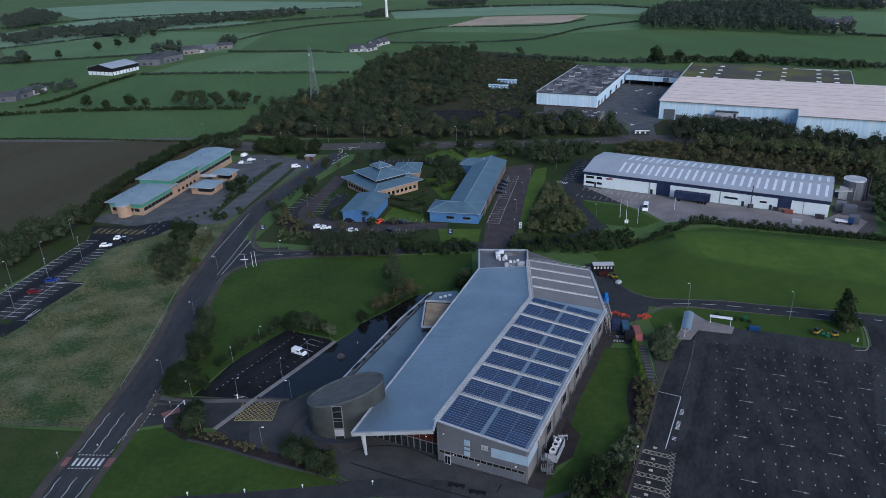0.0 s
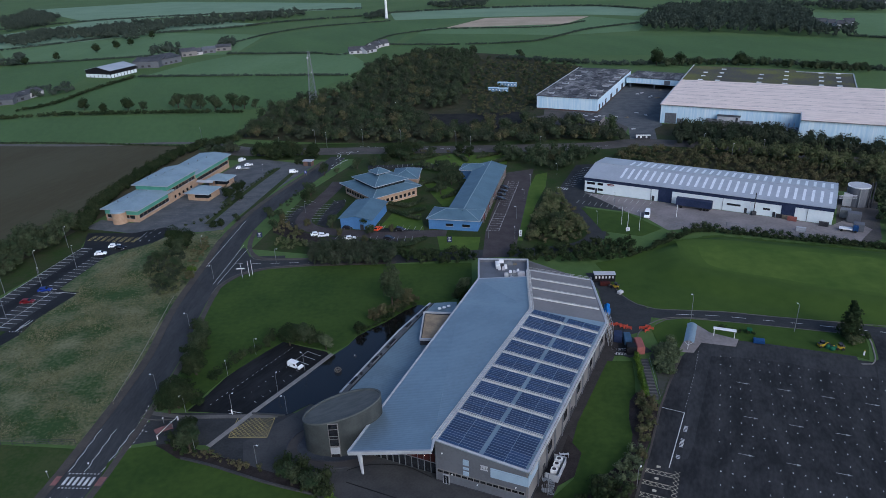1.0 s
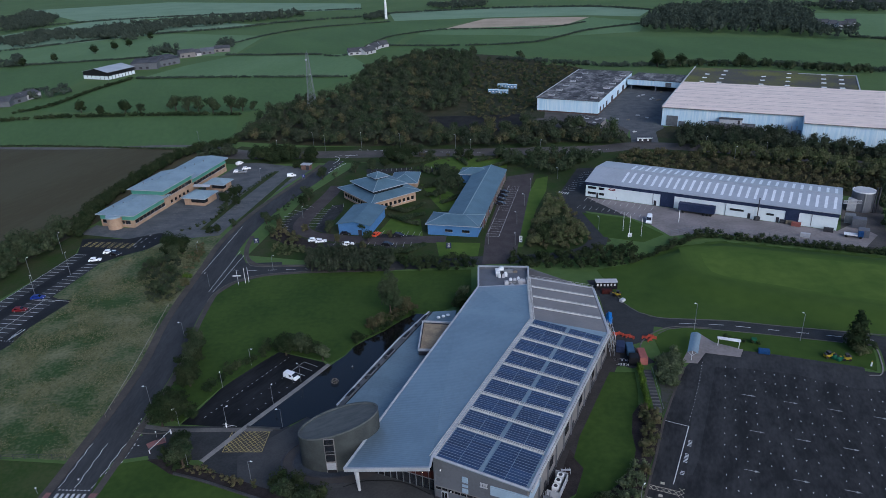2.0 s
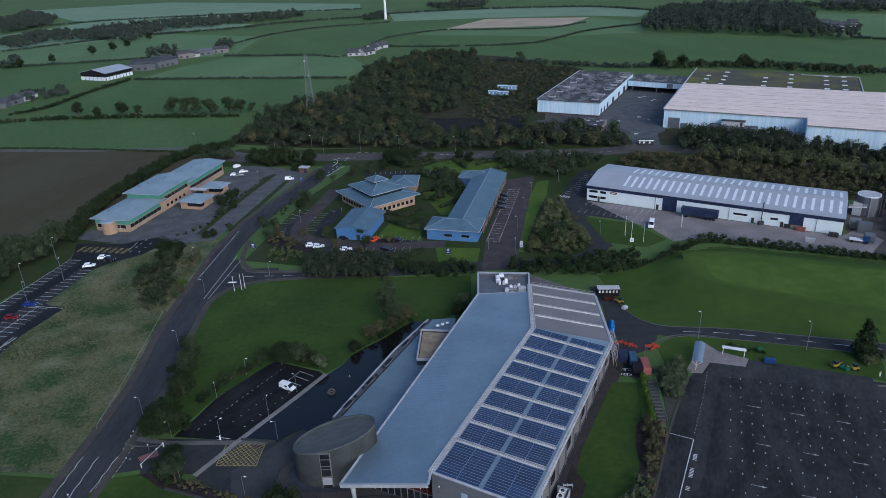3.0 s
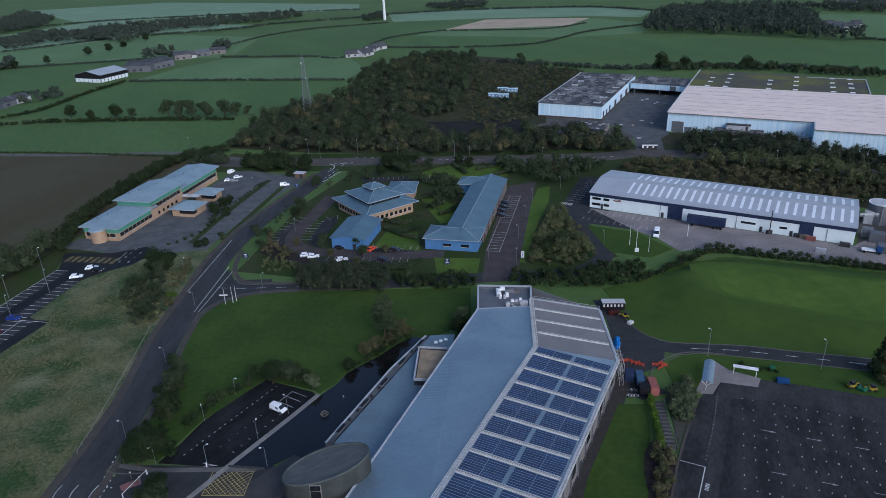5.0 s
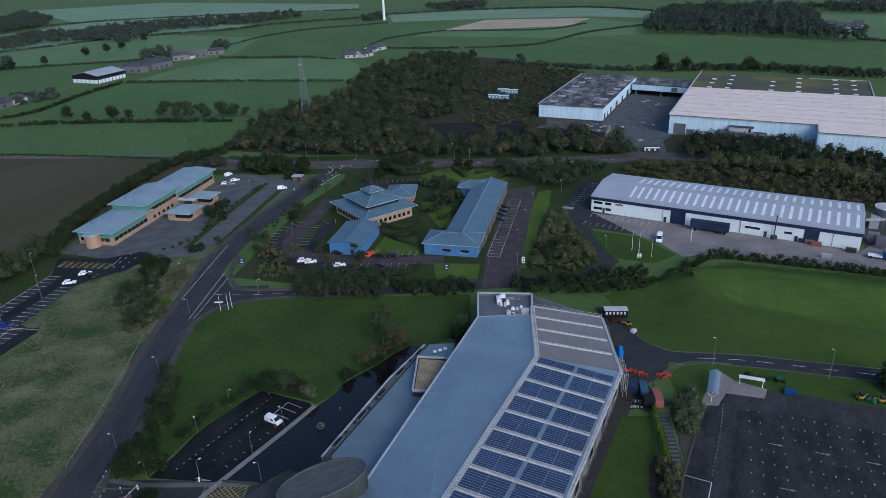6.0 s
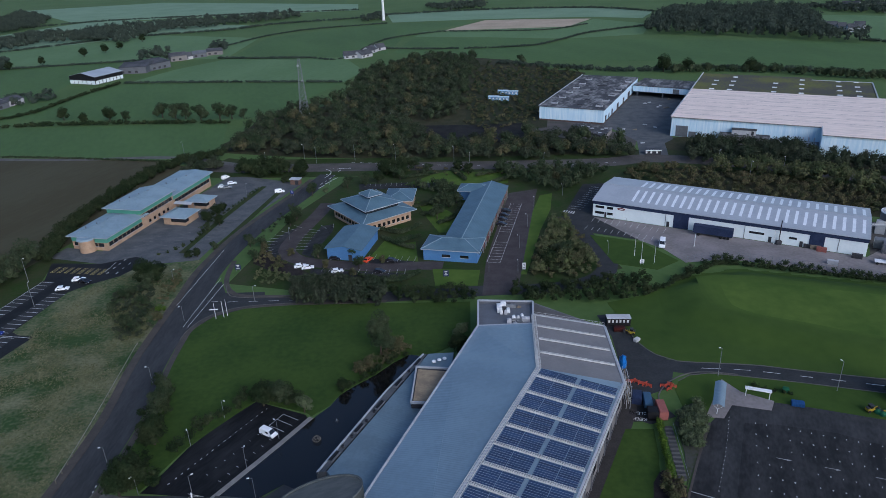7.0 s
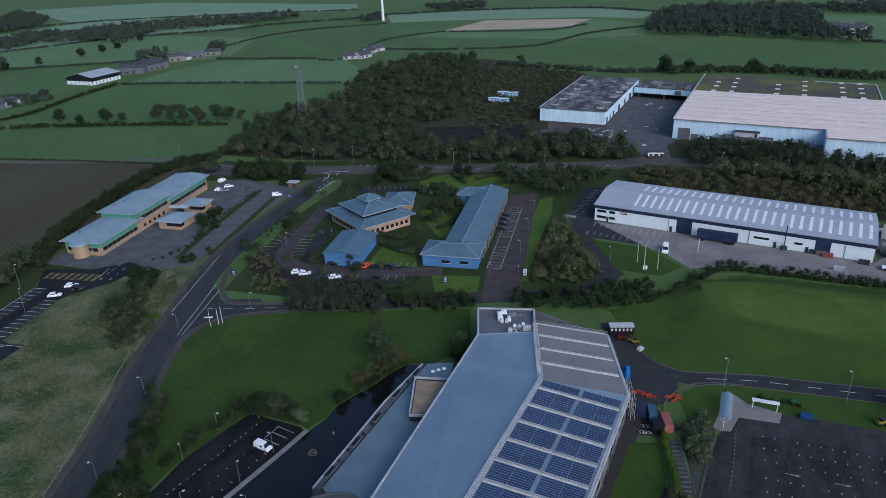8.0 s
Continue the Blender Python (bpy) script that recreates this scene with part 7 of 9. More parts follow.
for j in range(16):
    ribbon(bm, [Vector(dis(j * 1.2 - 3, -W0)), Vector(dis(j * 1.2 - 1.8, -W0 - 1.1))], 0.09, 0.05, 0.0665)
    ribbon(bm, [Vector(dis(j * 1.2 - 1.8, -W0)), Vector(dis(j * 1.2 - 3, -W0 - 1.1))], 0.09, 0.05, 0.067)
marking("hatched_bays", bm, mat("cream_marking", (0.5, 0.45, 0.34), (0.32, 0.29, 0.23), size=2, fine=0.3), "cream hatched accessible bays")

# yellow box by the drop-off
bm = BM()
box = Frame(*(-49.8, 129.9), *(-41.2, 129.4))
for j in range(10):
    for s in (1, -1):
        a, b = (j * 1.1 - 2.5, 0.0), (j * 1.1 - 2.5 + 7.0 * s, 7.0)
        if s < 0:
            a = (j * 1.1 + 2.0, 0.0)
            b = (j * 1.1 - 5.0, 7.0)
        n = 24
        seg = [(a[0] + (b[0] - a[0]) * q / n, a[1] + (b[1] - a[1]) * q / n) for q in range(n + 1)]
        seg = [p for p in seg if 0 <= p[0] <= 8.8]
        if len(seg) > 1:
            ribbon(bm, [Vector(box(*seg[0])), Vector(box(*seg[-1]))], 0.11, 0.05, 0.072 + 0.0005 * s)
for a, b in (((0, 0), (8.8, 0)), ((8.8, 0), (8.8, 7)), ((8.8, 7), (0, 7)), ((0, 7), (0, 0))):
    ribbon(bm, [Vector(box(*a)), Vector(box(*b))], 0.12, 0.05, 0.073)
marking("yellow_box", bm, M_YELLOW, "worn yellow criss-cross box marking")

# small car park lines
bm = BM()
dashes(bm, [(-57.6, 142.4), (-49.8, 154.8), (-41.9, 167.4)], 0.17, 0.07, 0.8, 0.9)
vl = Frame(*(-47.6, 138.6), *(-32.2, 163.0))
for i in range(7):
    prism(bm, vl.rect(4 + i * 2.5, 4.1 + i * 2.5, 1.2, 1.9), 0.05, 0.068)
    prism(bm, vl.rect(4 + i * 2.5, 4.1 + i * 2.5, 5.2, 5.6), 0.05, 0.068)
for k in (22.6, 25.2, 27.4):
    prism(bm, vl.rect(k, k + 0.12, 0.8, 5.4), 0.05, 0.068)
prism(bm, vl.rect(22.6, 27.5, 5.4, 5.52), 0.05, 0.0685)
marking("bay_lines", bm, M_WHITE, "worn white bay lines")

# left car park bays
bm = BM()
for i in range(26):
    u = -18 + i * 2.45
    prism(bm, LP.rect(u - 0.08, u + 0.08, -4.8, -0.2), 0.045, 0.0635)
    if -14.8 <= u <= 9.6:
        prism(bm, LP.rect(u - 0.08, u + 0.08, -18.2, -9.7), 0.045, 0.0635)
    elif 9.6 < u < 36:
        prism(bm, LP.rect(u - 0.08, u + 0.08, -14.6, -9.7), 0.045, 0.0635)
prism(bm, LP.rect(-14.8, 9.6, -14.25, -14.1), 0.045, 0.064)
prism(bm, LP.rect(-18, 43.5, -0.3, -0.15), 0.045, 0.064)
prism(bm, LP.rect(9.6, 9.8, -23.2, -9.7), 0.045, 0.064)
for v in (-20.4, -21.4):
    prism(bm, LP.rect(-12.6, -8.0, v - 0.1, v + 0.1), 0.045, 0.064)
dashes(bm, [LP(-14.6, -23.0), LP(-14.9, -18.6)], 0.25, 0.0645, 0.5, 0.4)
prism(bm, LP.rect(-14.2, -11.0, -21.1, -20.7), 0.045, 0.0642)
marking("bay_lines", bm, M_WHITE, "white parking bay lines")
bm = BM()
hb = Frame(*(-135.1, 252.2), *(-121.1, 249.7))
for i in range(8):
    u = i * 2.6 - 1.0
    for s0, s1 in ((0, 1.1), (1.1, 0)):
        for j in range(4):
            ribbon(bm, [Vector(hb(u + s0, -2.4 + j * 1.2)), Vector(hb(u + s1, -1.2 + j * 1.2))], 0.13, 0.045, 0.0635 + 0.0004 * s0)
    ribbon(bm, [Vector(hb(u, -2.4)), Vector(hb(u, 2.4))], 0.13, 0.045, 0.0645)
    ribbon(bm, [Vector(hb(u + 1.1, -2.4)), Vector(hb(u + 1.1, 2.4))], 0.13, 0.045, 0.0645)
marking("hatched_bays", bm, M_YELLOW, "pale yellow hatched accessible bays")
bm = BM()
ribbon(bm, [(-116.6, 248.7), (-116.1, 256.8)], 0.16, 0.045, 0.0635)
dashes(bm, [(-115.5, 247.5), (-113.4, 260.1)], 0.3, 0.064, 2.0, 1.5)
dashes(bm, [(-112.1, 247.1), (-109.9, 258.6)], 0.3, 0.064, 2.0, 1.5)
marking("lane_lines", bm, M_WHITE, "white lane arrows and lines")

# bays beside the blue office, round the pavilion and at the warehouse
bm = BM()
for k in list(range(8)) + list(range(11, 24)):
    prism(bm, LFr.rect(2 + k * 2.5, 2.1 + k * 2.5, -7.2, -2.6), 0.055, 0.07)
ribbon(bm, [Vector(LFr(2, -2.6)), Vector(LFr(60, -2.6))], 0.1, 0.055, 0.071)
ribbon(bm, [Vector(LFr(2, -7.2)), Vector(LFr(60, -7.2))], 0.1, 0.055, 0.071)
marking("bay_lines", bm, M_WHITE, "white parking bay lines beside offices")
bm = BM()
for line, depth in (([(-53.2, 283.0), (-58.6, 275.3), (-60.6, 267.6), (-60.3, 262.6), (-57.3, 256.8)], 4.6), ([(-40.5, 281.7), (-45.7, 279.5), (-47.7, 267.3), (-48.0, 259.1)], 4.4), ([(-8.2, 247.3), (-27.3, 251.3)], 4.4), ([(-11.1, 238.0), (-29.4, 239.9), (-42.4, 242.8)], 4.0), ([(-1.0, 329.8), (-34.9, 329.8)], 4.2)):
    L = smooth_line(line, 2.4)
    for p, q in zip(L, L[1:]):
        d = (q - p).normalized()
        n2 = Vector((-d.y, d.x))
        ribbon(bm, [p, p - n2 * depth], 0.14, 0.045, 0.068)
marking("bay_lines", bm, M_WORN, "worn parking bay lines round the pavilion")
bm = BM()
for i in range(12):
    prism(bm, W.rect(1.5 + i * 2.5, 1.62 + i * 2.5, -6.5, -2.2), 0.045, 0.0635)
    prism(bm, W.rect(1.5 + i * 2.5, 1.62 + i * 2.5, -15.0, -11.5), 0.045, 0.0635)
for i in range(12):
    prism(bm, W.rect(-11, -6, 4 + i * 2.6, 4.12 + i * 2.6), 0.045, 0.0635)
for i in range(5):
    prism(bm, W.rect(-12 + i * 1.0, -11.5 + i * 1.0, -1.5, 1.0), 0.045, 0.0635)
marking("bay_lines", bm, M_WHITE, "white parking bay lines at the warehouse")
bm = BM()
op = Frame(-121.5, 262.8, -110, 310)
for i in range(16):
    for v in (-9.0, -20.0, -31.0):
        prism(bm, op.rect(4 + i * 2.6, 4.12 + i * 2.6, v, v + 4.5), 0.045, 0.062)
marking("bay_lines", bm, M_FADED, "faded parking bay lines")

# kerbs
bm = BM()
for line in (smooth_line([(-74.4, 201), (-73.6, 207.5), (-69.2, 215.0), (-60.4, 219.4), (-46, 220.6)], 2), smooth_line([(53.4, 197), (54.6, 190), (57.5, 184), (62, 180.6), (70.4, 179.1), (82, 177.1), (91.4, 174.2), (108, 169.7), (124, 165.4)], 3),
             smooth_line([(59.5, 171.8), (63, 174.1), (68, 174.6), (75, 173.0), (88, 169.4), (104.7, 164.3), (112.8, 161.8)], 3), smooth_line([(-70.1, 234.4), (-68.1, 229.1), (-63.6, 225.7), (-45.3, 225.5)], 2), smooth_line([(-72.2, 141.1), (-73.0, 138.4), (-68.8, 137.2), (-63.3, 137.3)], 2)):
    ribbon(bm, line, 0.25, -0.1, 0.16)
ribbon(bm, smooth_line([(52.5, 163.5), (53.0, 166.5), (55.5, 170.0), (59.0, 173.0), (63.0, 174.9), (68.0, 175.2), (75.0, 173.6)], 1.5), 0.3, -0.1, 0.17)
structure("kerb", bm, M_KERB_DULL, "weathered concrete kerb", "kerb")
structure("pavement_3", ribbon(BM(), smooth_line([(-73.6, 196), (-73.0, 206), (-68.8, 214.3), (-60.2, 218.6), (-46, 219.8), (-16, 219.4)], 2), 1.5, -0.1, 0.15), M_FOOTWAY, "brownish asphalt footway round the lawn corner", "pavement")
bm = BM()
for a, b in ((13.0, 8.6), (10.6, 6.6)):
    ring2 = [oval(k, 48, a, b) for k in range(14, 37)]
    ribbon(bm, [Vector(p) for p in ring2], 0.35, -0.1, 0.2)
structure("kerb", bm, M_DARK, "dark curved kerb round the rotunda", "kerb")
bm = prism(BM(), [oval(k, 48, 10.5, 6.5) for k in range(48)], -0.1, 0.075)
structure("paving", bm, mat("blue_grey_setts", (0.03, 0.036, 0.045), (0.045, 0.05, 0.06), size=2, fine=0.3), "dark setts round the rotunda", "paving")
bm = prism(BM(), [oval(k, 48, 13.0, 8.6) for k in range(48)], -0.1, 0.0715)
structure("paving", bm, mat("brown_setts", (0.06, 0.055, 0.052), (0.05, 0.046, 0.044), size=2, fine=0.3), "paved ring round the rotunda", "paving")


# ---- lamps, poles and signs ----
def make_lamp(label, h, arm=0.9, r=0.07):
    ob = thing("street_lamp", label, "street lamp", "street lamps")
    part("pole", tube(BM(), (0, 0, -0.1), (0, 0, h), r * 1.3, r, 8), M_GALV, ob)
    part("arm", tube(BM(), (0, 0, h), (-arm, 0, h + 0.15), r * 0.8, r * 0.7, 6), M_GALV, ob)
    b = BM()
    block(b, -arm - 0.35, -arm + 0.15, -0.12, 0.12, h + 0.06, h + 0.24, 0.05)
    part("lantern", b, M_LANTERN, ob)
    return ob


LAMP_TALL = make_lamp("tall galvanised street lamp with pale lantern", 8.3, 0.5, 0.065)
LAMP = make_lamp("slim galvanised lamp post with small lantern", 5.0, 0.7, 0.05)
LAMP_TALL.location, LAMP.location = (*(69.9, 173.1), 0.1), (*(-72.8, 148.8), 0.1)
for p in [(95.6, 165.3), (-67.6, 376.1), (-60.4, 369.3), (-41.1, 372.3), (9.5, 361.6), (16.7, 349.6), (132.4, 337.6), (156.6, 324.1), (139.6, 319.6), (51.8, 344.7), (-144.2, 207.2), (-140.9, 222.3), (-140.9, 243.9), (-133.6, 189.4), (-132.2, 208.3), (-128.9, 225.0), (-134.7, 390.7), (-84.7, 363.7), (-20.0, 368.1), (197.6, 298.4)]:
    copy_thing(LAMP_TALL, pose(*p, 0.1, 0, 0, (p[0] * 37) % 360))
for i, p in enumerate([(-74.4, 179.6), (-76.8, 212.1), (-56.5, 154.4), (-51.5, 164.1), (-51.3, 139.1), (-42.0, 146.7), (-36.8, 155.7), (-38.0, 137.8), (-62.7, 139.8), (-56.0, 125.6), (-41.2, 120.6), (37.2, 109.3), (40.1, 293.2), (35.1, 275.0), (29.8, 255.7), (26.9, 235.6), (-55.9, 271.3), (-58.1, 223.3), (-88.3, 237.2), (59.5, 246.5), (71.1, 267.5), (-49.2, 335.0), (-39.3, 294.7), (-85.5, 325.6), (-27.7, 452.9), (17.4, 237.6), (54.4, 308.0)]):
    copy_thing(LAMP, pose(*p, 0.1, 0, 0, (i * 53) % 360))

for p, h in zip([(-67.3, 212.6), (-65.1, 213.3), (-64.2, 214.1), (68.3, 245.0), (70.0, 242.4), (73.3, 238.7)], (5.2, 5.4, 5.4, 7.4, 7.4, 7.2)):
    fp = thing("flagpole", "bare slender white flagpole standing on grass", "flagpole", "flagpoles", (*p, 0.1))
    part("pole", tube(BM(), (0, 0, -0.1), (0, 0, h), 0.09, 0.05, 8), M_LANTERN, fp)
    part("finial", tube(BM(), (0, 0, h), (0, 0, h + 0.12), 0.09, 0.02, 8), M_LANTERN, fp)


def make_sign(p, w, h, z, material, label, turn=0, bars=True):
    ob = thing("sign_board", label, "sign", "", (*p, 0.05), turn)
    for x in (-w * 0.35, w * 0.35):
        part("post", tube(BM(), (x, 0, -0.1), (x, 0, z + h * 0.5), 0.05, None, 6), M_GALV, ob)
    part("panel", block(BM(), -w / 2, w / 2, -0.1, -0.04, z, z + h, 0.01), material, ob)
    if bars:
        for k, (bw, bz) in enumerate(((0.5, 0.72), (0.3, 0.48), (0.6, 0.2))):
            part("lettering_bar", solid([(-w * bw / 2, -0.115), (w * bw / 2, -0.115), (w * bw / 2, -0.1), (-w * bw / 2, -0.1)], z + h * bz, z + h * (bz + 0.12)), M_WHITE if material is not M_LANTERN else M_NAVY, ob)


make_sign((-68.9, 245.7), 2.0, 2.0, 0.5, M_NAVY, "navy blue estate sign board on grass")
make_sign((2.9, 234.2), 1.8, 2.2, 0.5, M_NAVY, "navy blue estate sign board on grass")
make_sign((29.1, 237.0), 1.1, 2.4, 0.6, M_LANTERN, "white upright sign board on grass")
make_sign((68.9, 238.0), 1.4, 1.4, 0.6, M_LANTERN, "small white sign board beneath flagpoles")
make_sign((-64.0, 321.1), 1.4, 1.4, 1.2, M_CARBL, "small blue road sign")
fg = thing("finger_post", "white road sign arms on a post", "sign", "", (*(-67.1, 211.7), 0.1))
part("arm", bar(BM(), (-1.4, 0, 3.4), (1.2, 0, 3.4), 0.12, 0.35), M_LANTERN, fg)
part("post", tube(BM(), (0, 0.1, -0.1), (0, 0.1, 3.8), 0.05, None, 6), M_GALV, fg)
for p in [(-85.2, 119.1), (-77.3, 121.2), (-66.5, 135.8), (-64.0, 134.3)]:
    bb = thing("beacon_post", "slim crossing post with pale globe", "beacon", "crossing posts", (*p, 0.1))
    part("post", tube(BM(), (0, 0, -0.1), (0, 0, 1.4), 0.05, None, 6), M_GALV, bb)
    b = BM()
    bmesh.ops.create_uvsphere(b, u_segments=10, v_segments=6, radius=0.18, matrix=Matrix.Translation((0, 0, 1.55)))
    part("globe", b, M_LANTERN, bb)
red = structure("red_surfacing", ribbon(BM(), [(-67.6, 132.8), (-66.2, 133.8), (-64.1, 134.8)], 2.0, -0.1, 0.075), M_RED_TARMAC, "red tarmac strip at the entrance", "road marking")
gate = thing("barrier_arm", "white rising barrier across the entrance", "barrier", "", (0, 0, 0))
part("arm", bar(BM(), (*(-66.0, 130.2), 1.0), (*(-63.6, 136.9), 1.0), 0.08, 0.1), M_LANTERN, gate)
part("post", tube(BM(), (*(-63.6, 136.9), 0), (*(-63.6, 136.9), 1.2), 0.18, None, 8), M_LANTERN, gate)
part("post", tube(BM(), (*(-66.0, 130.2), 0), (*(-66.0, 130.2), 1.1), 0.1, None, 8), M_LANTERN, gate)
gate = thing("barrier_arm", "white metal car park barrier frame", "barrier", "", (0, 0, 0))
part("arm", bar(BM(), (*(-52.0, 138.6), 0.9), (*(-48.6, 138.0), 0.5), 0.07, 0.09), M_WORN, gate)
part("brace", bar(BM(), (*(-52.0, 138.5), 0.1), (*(-49.4, 138.2), 0.55), 0.06, 0.06), M_WORN, gate)
part("post", tube(BM(), (*(-51.2, 138.4), 0), (*(-51.2, 138.4), 1.3), 0.14, None, 8), M_LANTERN, gate)

# wire fence on the meadow side of the road
fence = thing("fence", "pale timber post and rail fence by the meadow", "fence")
FL = smooth_line([(-85.6, 198.7), (-82.8, 162.9), (-81.8, 144.0)], 3.0)
for p in FL:
    part("post", block(BM(), p.x - 0.06, p.x + 0.06, p.y - 0.06, p.y + 0.06, 0, 1.15), M_TIMBER, fence)
for p, q in zip(FL, FL[1:]):
    part("rail", bar(BM(), (p.x, p.y, 0.95), (q.x, q.y, 0.95), 0.06, 0.12), mat("pale_timber", (0.30, 0.29, 0.25)) if p is FL[0] else bpy.data.materials["pale_timber"], fence)
fence = thing("fence", "dark metal railing across the grass", "fence")
FL = smooth_line([(-104.5, 130.5), (-93.7, 130.1), (-84.4, 129.7)], 2.6)
for p in FL:
    part("post", block(BM(), p.x - 0.04, p.x + 0.04, p.y - 0.04, p.y + 0.04, 0, 1.4), M_DARK, fence)
for p, q in zip(FL, FL[1:]):
    for z in (0.3, 0.8, 1.3):
        part("rail", bar(BM(), (p.x, p.y, z), (q.x, q.y, z), 0.04, 0.05), M_DARK, fence)


# ---- vehicles ----
def make_car(paint, label, L=4.2, w=1.75, h=1.45, kind_of="car", cab=(0.26, 0.92), name="car"):
    ob = thing(name, label, kind_of, "parked vehicles")
    b = BM()
    if name == "van":
        prof = [(-L / 2, 0.3), (L / 2, 0.3), (L / 2, 0.8), (L / 2 - 0.6, 1.02), (L / 2 - 1.3, h - 0.1), (L / 2 - 1.7, h), (-L / 2 + 0.3, h), (-L / 2, h - 0.35)]
    else:
        prof = [(-L / 2, 0.3), (L / 2, 0.3), (L / 2, 0.72), (L / 2 - 1.0, 0.88), (L / 2 - 1.75, h), (-L / 2 + 0.75, h), (-L / 2 + 0.08, 0.95), (-L / 2, 0.8)]
    lo = [b.verts.new((x, -w / 2 * (1 - 0.2 * max(0.0, z - 0.7)), z)) for x, z in prof]
    hi = [b.verts.new((x, w / 2 * (1 - 0.2 * max(0.0, z - 0.7)), z)) for x, z in prof]
    b.faces.new(lo)
    b.faces.new(hi[::-1])
    n = len(prof)
    for i in range(n):
        b.faces.new((lo[(i + 1) % n], lo[i], hi[i], hi[(i + 1) % n]))
    bmesh.ops.recalc_face_normals(b, faces=b.faces[:])
    bmesh.ops.bevel(b, geom=b.edges[:], offset=0.1, segments=3, affect="EDGES", profile=0.5)
    part("body", b, paint, ob)
    if name == "van":
        part("windscreen", slab(BM(), [(L / 2 - 1.26, -w * 0.36, h - 0.1), (L / 2 - 0.62, -w * 0.42, 1.06), (L / 2 - 0.62, w * 0.42, 1.06), (L / 2 - 1.26, w * 0.36, h - 0.1)], 0.03), M_GLASS, ob)
        for s in (-1, 1):
            part("side_window", block(BM(), L / 2 - 2.2, L / 2 - 1.45, s * w * 0.47 - 0.03, s * w * 0.47 + 0.03, 1.1, h - 0.3), M_GLASS, ob)
    else:
        part("windscreen", slab(BM(), [(L / 2 - 1.72, -w * 0.36, h - 0.01), (L / 2 - 1.08, -w * 0.42, 0.94), (L / 2 - 1.08, w * 0.42, 0.94), (L / 2 - 1.72, w * 0.36, h - 0.01)], 0.02), M_GLASS, ob)
        part("rear_window", slab(BM(), [(-L / 2 + 0.2, -w * 0.4, 1.06), (-L / 2 + 0.68, -w * 0.36, h - 0.01), (-L / 2 + 0.68, w * 0.36, h - 0.01), (-L / 2 + 0.2, w * 0.4, 1.06)], 0.02), M_GLASS, ob)
        for s in (-1, 1):
            part("side_window", block(BM(), -L / 2 + 0.8, L / 2 - 1.6, s * w * 0.45 - 0.02, s * w * 0.45 + 0.02, 0.98, h - 0.16), M_GLASS, ob)
    for x in (-L * 0.31, L * 0.31):
        for s in (-1, 1):
            wl = part("wheel", tube(BM(), (x, s * (w / 2 - 0.2), 0.32), (x, s * (w / 2 + 0.01), 0.32), 0.32, None, 14), M_RUBBER, ob)
            part("rim", tube(BM(), (x, s * (w / 2 - 0.05), 0.32), (x, s * (w / 2 + 0.025), 0.32), 0.2, None, 12), M_GALV, wl)
    for s in (-1, 1):
        part("headlight", block(BM(), L / 2 - 0.12, L / 2 + 0.01, s * w * 0.36 - 0.16, s * w * 0.36 + 0.16, 0.58, 0.74), M_LANTERN, ob)
    return ob


CARS = {"white": make_car(M_CARW, "white parked hatchback on asphalt"), "black": make_car(M_CARB, "black parked car on asphalt"), "silver": make_car(M_CARS, "silver parked car on asphalt"),
        "red": make_car(M_CARR, "dark red parked car in a bay"), "blue": make_car(M_CARBL, "bright blue parked car in a bay"), "orange": make_car(mat("orange_car_paint", (0.6, 0.08, 0.03), rough=0.3), "orange-red parked car in a bay"),
        "van": make_car(M_CARW, "white panel van parked on asphalt", 4.3, 1.75, 1.8, "van", name="van")}
SPOTS = {"white": [(-125.2, 236.0), (-122.9, 242.7), (-47.6, 246.5), (-44.7, 245.1), (-34.1, 241.4), (-96.2, 341.2), (-99.4, 336.7)], "black": [(-120.0, 240.8), (25.5, 277.5), (26.2, 282.6), (27.3, 286.9), (28.5, 291.4), (-36.1, 251.8), (-15.7, 248.1), (-19.5, 239.8), (-97.9, 250.8)], "silver": [(-96.8, 335.5)], "red": (-132.7, 199.8), "blue": (-131.2, 207.8), "orange": (-24.2, 249.6), "van": [(-39.5, 157.3), (-70.7, 326.5), (80.3, 252.8), (-101.8, 350.0)]}
TURN = {"white": 10, "black": -14, "silver": 10, "red": 2, "blue": 2, "orange": 60, "van": -30}
VT = {0: -32, 1: 12, 2: 250, 3: 65}
for k, spots in SPOTS.items():
    spots = spots if isinstance(spots, list) else [spots]
    for i, p in enumerate(spots):
        m = pose(*p, 0.07, 0, 0, VT[i] if k == "van" else TURN[k] + (i % 3) * 3)
        if i == 0:
            CARS[k].matrix_basis = m
        else:
            c = copy_thing(CARS[k], m)
            if k == "van" and i == 2:
                c.scale = (1.45, 1.25, 1.35)

tr = thing("lorry_trailer", "long navy box trailer beside the warehouse", "trailer")
tf = Frame(*W(39.0, -4.2), *W(53.0, -4.0))
part("box", prism(BM(), tf.rect(0, 13.6, 0, 2.5), 1.1, 3.9), M_NAVY, tr)
part("chassis", prism(BM(), tf.rect(0.5, 13.2, 0.4, 2.1), 0.7, 1.1), M_DARK, tr)
for u in (9.6, 10.9, 12.2, 2.0):
    for v in (0.1, 2.4):
        p, q = tf(u, v - 0.15, 0.5), tf(u, v + 0.15, 0.5)
        part("wheel", tube(BM(), p, q, 0.5, None, 14), M_RUBBER, tr)


